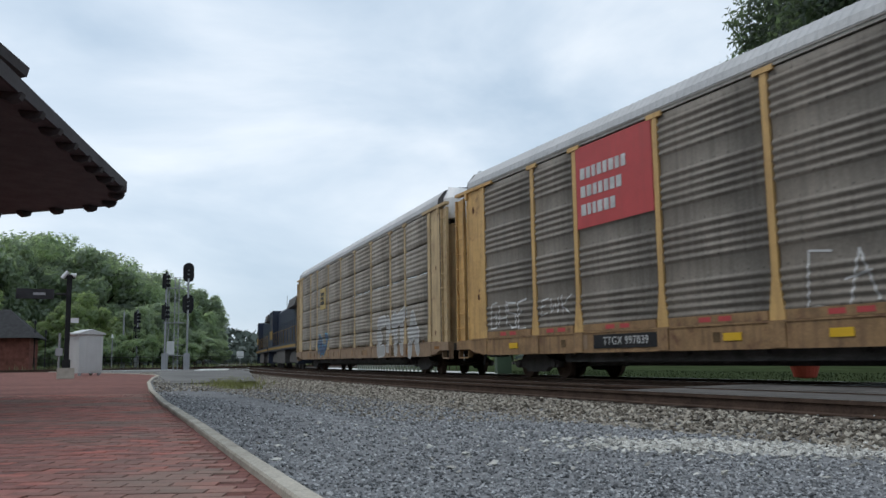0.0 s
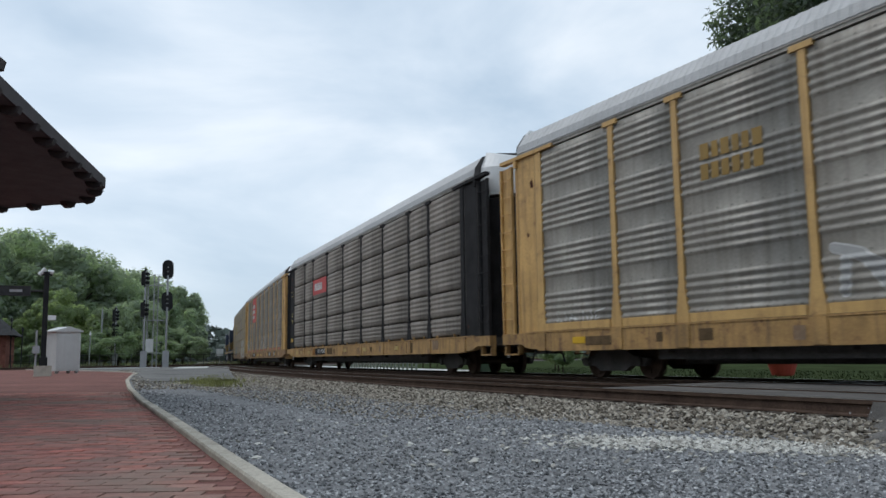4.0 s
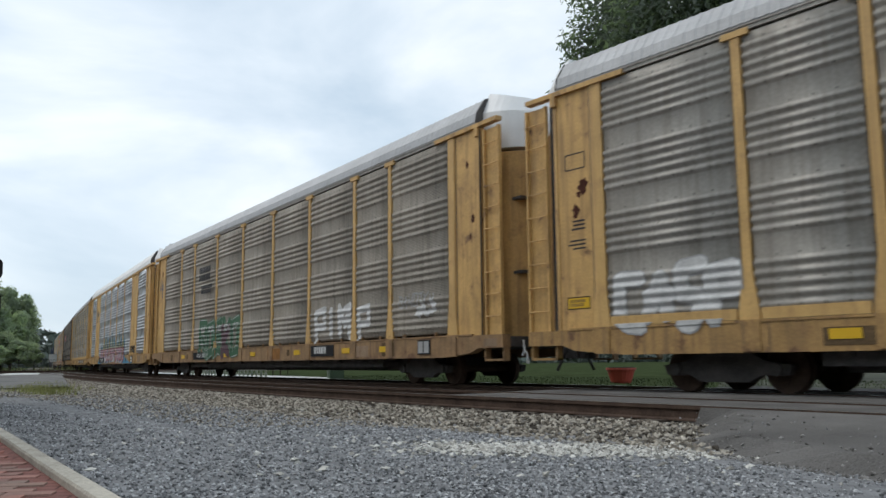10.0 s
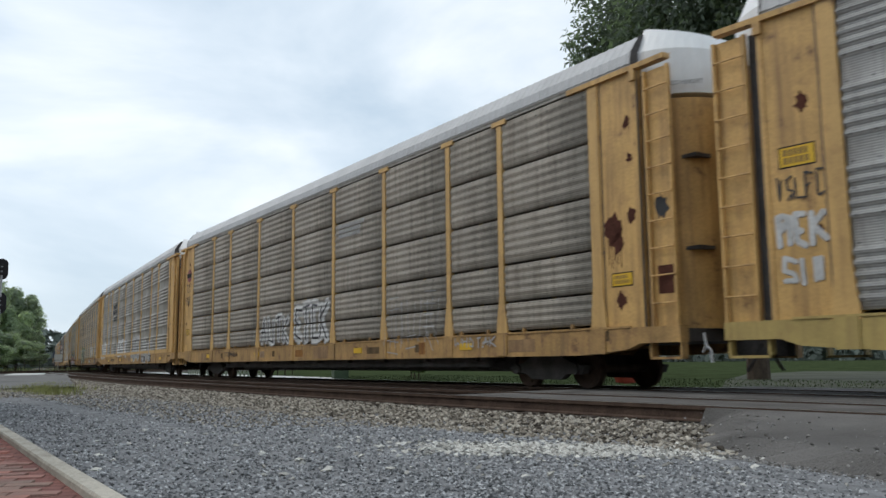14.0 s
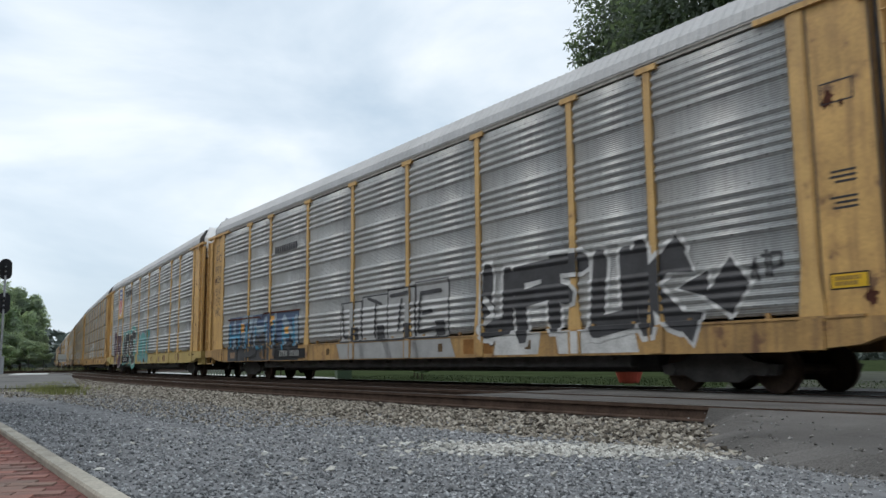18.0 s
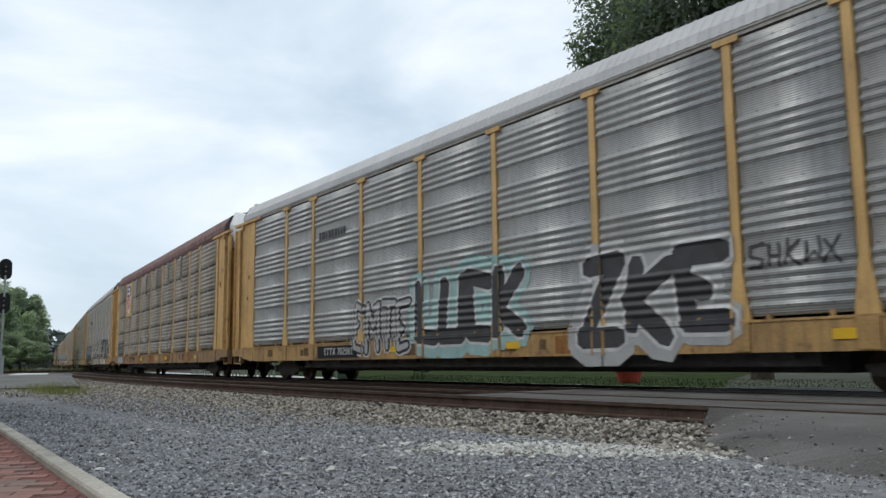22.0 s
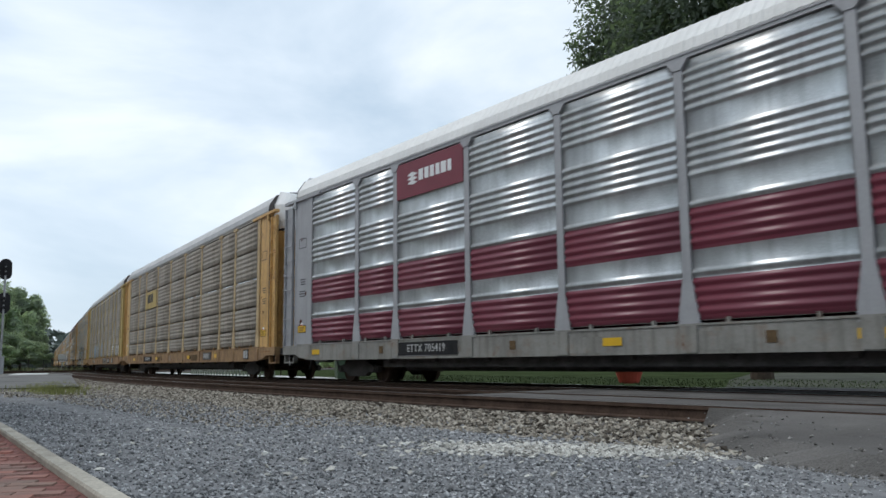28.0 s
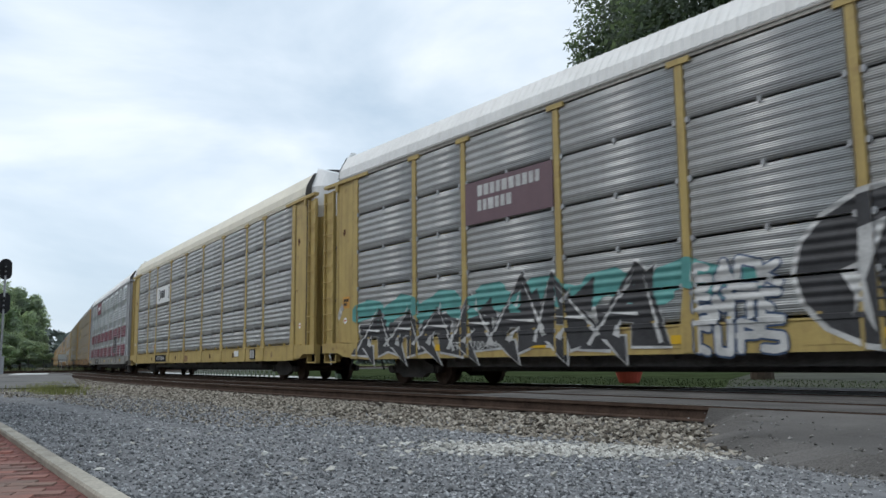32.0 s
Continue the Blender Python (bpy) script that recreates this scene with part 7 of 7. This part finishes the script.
# ---- loose stones ----
def scatter(name, pts, sizes, material, label, seed, flat=0.7):
    """Many small angular stones as one mesh: squashed, jittered octahedra."""
    rnd = np.random.RandomState(seed)
    n = len(pts)
    base = np.array(((1, 0, 0), (0, 1, 0), (-1, 0, 0), (0, -1, 0), (0, 0, 1), (0, 0, -1)), float)
    tri = np.array(((0, 1, 4), (1, 2, 4), (2, 3, 4), (3, 0, 4), (1, 0, 5), (2, 1, 5), (3, 2, 5), (0, 3, 5)))
    v = base[None] * rnd.uniform(0.55, 1.25, (n, 6, 1)) + rnd.normal(scale=0.16, size=(n, 6, 3))
    v[:, :, 2] *= flat
    a = rnd.uniform(0, 6.28, n)
    b = rnd.normal(scale=0.45, size=n)
    ca, sa, cb, sb = np.cos(a), np.sin(a), np.cos(b), np.sin(b)
    x, y, z = v[:, :, 0], v[:, :, 1], v[:, :, 2]
    y, z = y * cb[:, None] - z * sb[:, None], y * sb[:, None] + z * cb[:, None]
    x, y = x * ca[:, None] - y * sa[:, None], x * sa[:, None] + y * ca[:, None]
    v = np.stack((x, y, z), 2) * sizes[:, None, None] + pts[:, None, :]
    me = bpy.data.meshes.new(name)
    me.from_pydata(v.reshape(-1, 3).tolist(), [], (tri[None] + 6 * np.arange(n)[:, None, None]).reshape(-1, 3).tolist())
    me.materials.append(material)
    return tagged(new(name, me), label, "", "", "stuff")


def stone_mat(name, dark, mid, pale, warm=None):
    m = mat(name, mid, 0.92, 0, 0.2, 12, 120, 0.2)
    N, K = m.node_tree.nodes, m.node_tree.links
    b = N["Principled BSDF"]
    geo_ = N.new("ShaderNodeNewGeometry")
    r = N.new("ShaderNodeValToRGB")
    el = r.color_ramp.elements
    el[0].color, el[1].color = (*dark, 1), (*pale, 1)
    el[0].position, el[1].position = 0.0, 1.0
    for pos, c in ((0.35, mid), (0.72, tuple(0.5 * (p + q) for p, q in zip(mid, pale)))):
        e_ = el.new(pos)
        e_.color = (*c, 1)
    K.new(geo_.outputs["Random Per Island"], r.inputs["Fac"])
    K.new(r.outputs["Color"], b.inputs["Base Color"])
    return m


STONE_COARSE = stone_mat("coarse_ballast_stones", (0.052, 0.044, 0.036), (0.19, 0.166, 0.135), (0.49, 0.45, 0.38))
STONE_FINE = stone_mat("fine_gravel_stones", (0.088, 0.09, 0.092), (0.20, 0.203, 0.208), (0.50, 0.505, 0.51))
STONE_EDGE = stone_mat("brown_edge_grit", (0.09, 0.084, 0.078), (0.145, 0.137, 0.127), (0.30, 0.29, 0.275))
STONE_WHITE = stone_mat("white_limestone_chips", (0.20, 0.19, 0.17), (0.44, 0.425, 0.385), (0.66, 0.645, 0.60))


def yard_z(o):
    return float(np.interp(o, (-24.0, -10.0, -8.6, -6.8, -5.2), (-0.03, -0.03, -0.09, -0.195, -0.225)))


rs = np.random.RandomState(4)


def on_strip(s0, s1, o0, o1, n, zfun, lift):
    out = []
    for s, o in zip(rs.uniform(s0, s1, n), rs.uniform(o0, o1, n)):
        out.append((*line(s, o), zfun(o) + lift))
    return np.array(out)


def bed_z(o):
    return float(np.interp(o, (-7.6, -6.6, -5.6, -5.0, 3.0), (-0.19, -0.205, -0.195, -0.185, -0.19)))


def kerb_side(x, y):
    """Distance to the yard side of the kerb line (positive in the yard)."""
    best = 9e9
    for (x0, y0), (x1, y1) in zip(KERB[:-1], KERB[1:]):
        dx, dy = x1 - x0, y1 - y0
        ll = math.hypot(dx, dy)
        t = ((x - x0) * dx + (y - y0) * dy) / ll
        if -0.5 <= t <= ll + 0.5:
            c = ((x - x0) * dy - (y - y0) * dx) / ll
            if abs(c) < abs(best):
                best = c
    return best


def kerb_ok(x, y):
    return kerb_side(x, y) > 0.05


# coarse ballast shoulder beside the near track
p = np.concatenate((on_strip(3.6, 18, -7.9, -4.75, 10000, bed_z, 0.012), on_strip(18, 40, -7.3, -4.75, 9000, bed_z, 0.015), on_strip(40, 95, -7.3, -4.6, 6000, bed_z, 0.02)))
scatter("ballast_stones", p, rs.uniform(0.018, 0.042, len(p)) * np.repeat((1.0, 1.25, 1.8), (10000, 9000, 6000)), STONE_COARSE, "loose angular ballast stones beside the rails", 6)
p = on_strip(16, 52, -10.6, -7.2, 8000, yard_z, 0.008)
p = p[[kerb_ok(x, y) for x, y, _ in p.tolist()]]
scatter("ballast_stones", p, rs.uniform(0.012, 0.04, len(p)), STONE_COARSE, "loose stones strewn over the yard", 16)
p = on_strip(-3, 5.5, -9.2, -4.6, 260, lambda o: -0.05 if o > -6.5 else yard_z(o) + 0.02, 0.0)
edge = []
while len(edge) < 2600:
    o = rs.uniform(-9.8, -4.7)
    s_end, z_end = rim_at(o)
    into = rs.exponential(0.28) - 0.4
    s = s_end - into
    edge.append((*line(s, o), yard_z(o) - 0.012 + (z_end - yard_z(o) + 0.012) * min(max(into / 0.47, 0.05), 1.0) + 0.008))
edge = np.array(edge)
scatter("edge_gravel", edge, rs.uniform(0.006, 0.02, len(edge)), STONE_EDGE, "brown grit and gravel along the broken asphalt edge", 18)
p2 = on_strip(5, 34, -9.6, -7.2, 9000, yard_z, 0.006)
p2 = p2[[kerb_ok(x, y) for x, y, _ in p2.tolist()]]
scatter("gravel_stones", p2, rs.uniform(0.007, 0.022, len(p2)), STONE_FINE, "blue-grey gravel beside the ballast shoulder", 19)
scatter("gravel_chips", p[p[:, 1] > 2.2], rs.uniform(0.004, 0.012, int((p[:, 1] > 2.2).sum())), STONE_FINE, "stray gravel chips on the asphalt", 17)
p = np.concatenate((on_strip(9.5, 40, -4.3, -2.95, 5000, bed_z, 0.015), on_strip(10, 45, -2.8, -0.85, 6000, bed_z, 0.012)))
scatter("ballast_stones", p, rs.uniform(0.022, 0.045, len(p)), STONE_COARSE, "ballast stones between the ties and the tracks", 7)


# smaller mixed stones that blur the line between shoulder and yard
p = on_strip(7, 44, -9.4, -7.0, 9000, yard_z, 0.006)
p = p[[kerb_ok(x, y) for x, y, _ in p.tolist()]]
scatter("shoulder_stones", p, rs.uniform(0.010, 0.026, len(p)), STONE_COARSE, "mixed grey-brown stones between ballast and gravel", 26)


# gravel yard from the kerb to the ballast
def kerb_offset(s):
    for o in np.arange(-16.0, -5.2, 0.05):
        x, y = line(s, float(o))
        if y > -2.0 and kerb_side(x, y) > -0.04:
            return float(o)
    return -16.0


g = Geo()
ys = [float(s) for s in np.concatenate((np.arange(-14, 30, 0.75), np.arange(30, 84, 3.0)))]
for s in ys:
    k0 = kerb_offset(s)
    for t in range(12):
        o = k0 + (-5.2 - k0) * t / 11
        g.v.append((*line(s, o), yard_z(o)))
for i in range(len(ys) - 1):
    g.f += [[12 * i + j, 12 * i + j + 1, 12 * i + j + 13, 12 * i + j + 12] for j in range(11)]
tagged(part("gravel_yard", g, GRAVEL, None), "blue-grey crushed gravel yard beside the tracks", "", "", "structure")

pts = []
while len(pts) < 27000:
    d = 2.6 + 15 * rs.rand() ** 1.7
    a = rs.uniform(-31, 38)
    x, y = polar(a, d)
    o = float(np.dot((x, y), NRM)) - SIDE
    if kerb_side(x, y) < 0.03 or o > -7.0 or rs.rand() < min(max((x - 1.2 - 0.3 * math.sin(3 * y)) / 1.2, 0.0), 0.9):
        continue
    pts.append((x, y, yard_z(o) + 0.004))
while len(pts) < 33000:
    x, y = rs.uniform(-1.5, 6.0), rs.uniform(-3.5, 3.5)
    o = float(np.dot((x, y), NRM)) - SIDE
    if 0.03 < kerb_side(x, y) < 50 and o < -9.0 and math.hypot(x, y) > 0.6:
        pts.append((x, y, yard_z(o) + 0.004))
p = np.array(pts)
far_ = np.hypot(p[:, 0], p[:, 1])
scatter("gravel_stones", p, rs.uniform(0.005, 0.0145, len(p)) * (0.75 + far_ * 0.06), STONE_FINE, "fine blue-grey gravel chips strewn over the yard", 8)
# pale patch of limestone chips
pts = []
for _ in range(2100):
    t = rs.rand()
    x, y = 0.0 + 1.75 * t + rs.normal(scale=0.25), 5.9 + 0.62 * t + rs.normal(scale=0.34)
    pts.append((x, y, yard_z(float(np.dot((x, y), NRM)) - SIDE) + 0.008))
for _ in range(160):
    x, y = rs.uniform(-2.5, 2.0), rs.uniform(4.0, 7.5)
    pts.append((x, y, yard_z(float(np.dot((x, y), NRM)) - SIDE) + 0.008))
p = np.array([q for q in pts if kerb_ok(q[0], q[1])])
scatter("limestone_chips", p, rs.uniform(0.006, 0.034, len(p)), STONE_WHITE, "patch of pale limestone chips", 9, 0.5)

# grass tufts in the gravel
pts, faces = [], []
for cx, cy, rad, cnt_ in ((-10.4, 22.4, 0.7, 900), (-9.2, 19.6, 0.6, 700), (-8.0, 17.6, 0.45, 260), (-12.2, 26.6, 0.6, 250)):
    for _ in range(cnt_):
        x, y = cx + rs.normal(scale=rad * 0.55), cy + rs.normal(scale=rad * 0.8)
        h, a, w_ = rs.uniform(0.03, 0.18), rs.uniform(0, 6.28), 0.012
        k = len(pts)
        pts += [(x - w_ * math.sin(a), y + w_ * math.cos(a), -0.12), (x + w_ * math.sin(a), y - w_ * math.cos(a), -0.12), (x + 0.5 * h * math.cos(a) * rs.rand(), y + 0.5 * h * math.sin(a) * rs.rand(), -0.1 + h)]
        faces.append([k, k + 1, k + 2])
me = bpy.data.meshes.new("weeds")
me.from_pydata(pts, [], faces)
me.materials.append(mat("dry_grass", (0.26, 0.27, 0.085), 0.8, 0, 0.35, 1, 8, 0))
tagged(new("weeds", me), "yellow-green weeds growing in the gravel", "", "", "stuff")


# grass beyond the tracks
pts, faces = [], []
for _ in range(9000):
    x, y = line(rs.uniform(10, 44), rs.uniform(3.2, 15))
    h, a = rs.uniform(0.03, 0.08), rs.uniform(0, 6.28)
    k = len(pts)
    pts += [(x - 0.03 * math.sin(a), y + 0.03 * math.cos(a), -0.25), (x + 0.03 * math.sin(a), y - 0.03 * math.cos(a), -0.25), (x + 0.05 * math.cos(a), y + 0.05 * math.sin(a), -0.24 + h)]
    faces.append([k, k + 1, k + 2])
me = bpy.data.meshes.new("grass")
me.from_pydata(pts, [], faces)
me.materials.append(mat("mown_grass", (0.07, 0.095, 0.045), 0.9, 0, 0.3, 0.4, 8, 0))
tagged(new("grass", me), "short mown grass beyond the tracks", "", "", "stuff")


# ---- paving bricks ----
def brick_mat(name, island):
    m = mat(name, (0.39, 0.20, 0.172), 0.9, 0, 0.3, 6, 60, 0.25)
    N, K = m.node_tree.nodes, m.node_tree.links
    b = N["Principled BSDF"]
    src = b.inputs["Base Color"].links[0].from_socket
    r = N.new("ShaderNodeValToRGB")
    el = r.color_ramp.elements
    el[0].color, el[1].color = (0.68, 0.70, 0.72, 1), (1.3, 0.95, 0.88, 1)
    e_ = el.new(0.45)
    e_.color = (0.95, 0.9, 0.88, 1)
    pick = N.new("ShaderNodeNewGeometry") if island else N.new("ShaderNodeObjectInfo")
    K.new(pick.outputs["Random Per Island" if island else "Random"], r.inputs["Fac"])
    mx = N.new("ShaderNodeMix")
    mx.data_type, mx.blend_type = "RGBA", "MULTIPLY"
    mx.inputs["Factor"].default_value = 1.0
    K.new(src, mx.inputs[6])
    K.new(r.outputs["Color"], mx.inputs[7])
    pos, worn = N.new("ShaderNodeNewGeometry"), N.new("ShaderNodeTexNoise")
    worn.inputs["Scale"].default_value, worn.inputs["Detail"].default_value = 0.9, 5
    K.new(pos.outputs["Position"], worn.inputs["Vector"])
    mr = N.new("ShaderNodeMapRange")
    mr.inputs["From Min"].default_value, mr.inputs["From Max"].default_value, mr.inputs["To Max"].default_value = 0.42, 0.62, 0.75
    K.new(worn.outputs["Fac"], mr.inputs["Value"])
    grey = N.new("ShaderNodeMix")
    grey.data_type = "RGBA"
    K.new(mr.outputs[0], grey.inputs["Factor"])
    K.new(mx.outputs[2], grey.inputs[6])
    grey.inputs[7].default_value = (0.245, 0.20, 0.165, 1)
    K.new(grey.outputs[2], b.inputs["Base Color"])
    return m


BRICK_ONE, BRICK_MANY = brick_mat("paving_brick", False), brick_mat("paving_bricks", True)
one = Geo()
w_, d_ = 0.1025, 0.0508
one.v = [(-w_, -d_, -0.03), (w_, -d_, -0.03), (w_, d_, -0.03), (-w_, d_, -0.03), (-w_ + 0.004, -d_ + 0.004, 0), (w_ - 0.004, -d_ + 0.004, 0), (w_ - 0.004, d_ - 0.004, 0), (-w_ + 0.004, d_ - 0.004, 0)]
one.f = [[4, 5, 6, 7], [0, 1, 5, 4], [1, 2, 6, 5], [2, 3, 7, 6], [3, 0, 4, 7]]
one_me = one.mesh("brick", BRICK_ONE)
ca, sa = math.cos(radians(12)), math.sin(radians(12))
spots = []
for j in range(18, 150):
    for i in range(-62, 12):
        lx_, ly_ = (i + 0.5 * (j % 2)) * 0.207, j * 0.103
        x, y = lx_ * ca - ly_ * sa, lx_ * sa + ly_ * ca
        if kerb_side(x, y) > -0.205 or math.degrees(math.atan2(-x, y)) > 42 or y < 1.8:
            continue
        spots.append((math.hypot(x, y), x, y))
spots.sort()
many = Geo()
base_v = np.array(one.v)
for k, (d, x, y) in enumerate(spots):
    z, tx, ty = -0.034 + rs.normal(scale=0.0012), rs.normal(scale=0.35), rs.normal(scale=0.35)
    m = pose(x, y, z, tx, ty, 12 + rs.normal(scale=0.7))
    if 2.9 < d and k < 900 and len(platform.children) < 300:
        put("brick", one_me, None, platform, m)
    else:
        q = len(many.v)
        many.v += [tuple(m @ Vector(v)) for v in one.v]
        many.f += [[q + i for i in f] for f in one.f]
me = bpy.data.meshes.new("paving_bricks")
me.from_pydata(many.v, [], many.f)
me.materials.append(BRICK_MANY)
tagged(put("bricks", me, None, platform), "", "", "", "stuff")


# ---- what moves: the train rolls by ----
PACE = ((0, 2.95), (2, 2.63), (5, 2.05), (7, 1.4), (9, 1.02), (11, 0.49), (13, 0.28), (15, -0.15), (17, -0.2), (19, -0.4), (21.5, -0.26), (23.5, -0.33), (26, 0.14), (28, 0.09), (30, 0.22), (32, 0.68))
# slack of the couplers: how far a car trails its place
SLACK = {4: 0.06, 2: 0.18, -1: 0.16}


def lead(t):
    """Arc length of the gap before car 0 at t seconds: a steady speed with small swings."""
    return 23.8 + SPEED * (t - 28.0) + float(np.interp(t, [k[0] for k in PACE], [k[1] for k in PACE]))


def on_line(s_mid, half):
    """Pose of a vehicle whose trucks stand half a wheelbase before and behind s_mid."""
    (x0, y0), (x1, y1) = line(s_mid - half), line(s_mid + half)
    return pose((x0 + x1) / 2, (y0 + y1) / 2, 0, 0, 0, math.degrees(math.atan2(y1 - y0, x1 - x0)))


def roll_along(wheels, radius):
    first = wheels[0]
    walk(first, [(i / FPS, Matrix.Rotation(SPEED / radius * i / FPS, 4, "Y")) for i in range(32 * FPS + 1)])
    for w in wheels[1:]:
        w.rotation_mode = "QUATERNION"
        keys = w.animation_data_create()
        keys.action = first.animation_data.action
        keys.action_slot = first.animation_data.action_slot


def motions():
    times = [0.5 * i for i in range(65)]
    for car, gap in CARS:
        walk(car, [(t, on_line(lead(t) + gap * PITCH - PITCH / 2 - SLACK.get(gap, 0.0), 10.05)) for t in times])
    for k, e_ in enumerate(ENGINES):
        walk(e_, [(t, on_line(lead(t) + 14 * PITCH + 11.2 + 22.3 * k, 6.6)) for t in times])
    roll_along(ROLLING, 0.355)
    roll_along(ROLLING_LOCO, 0.53)


motions()
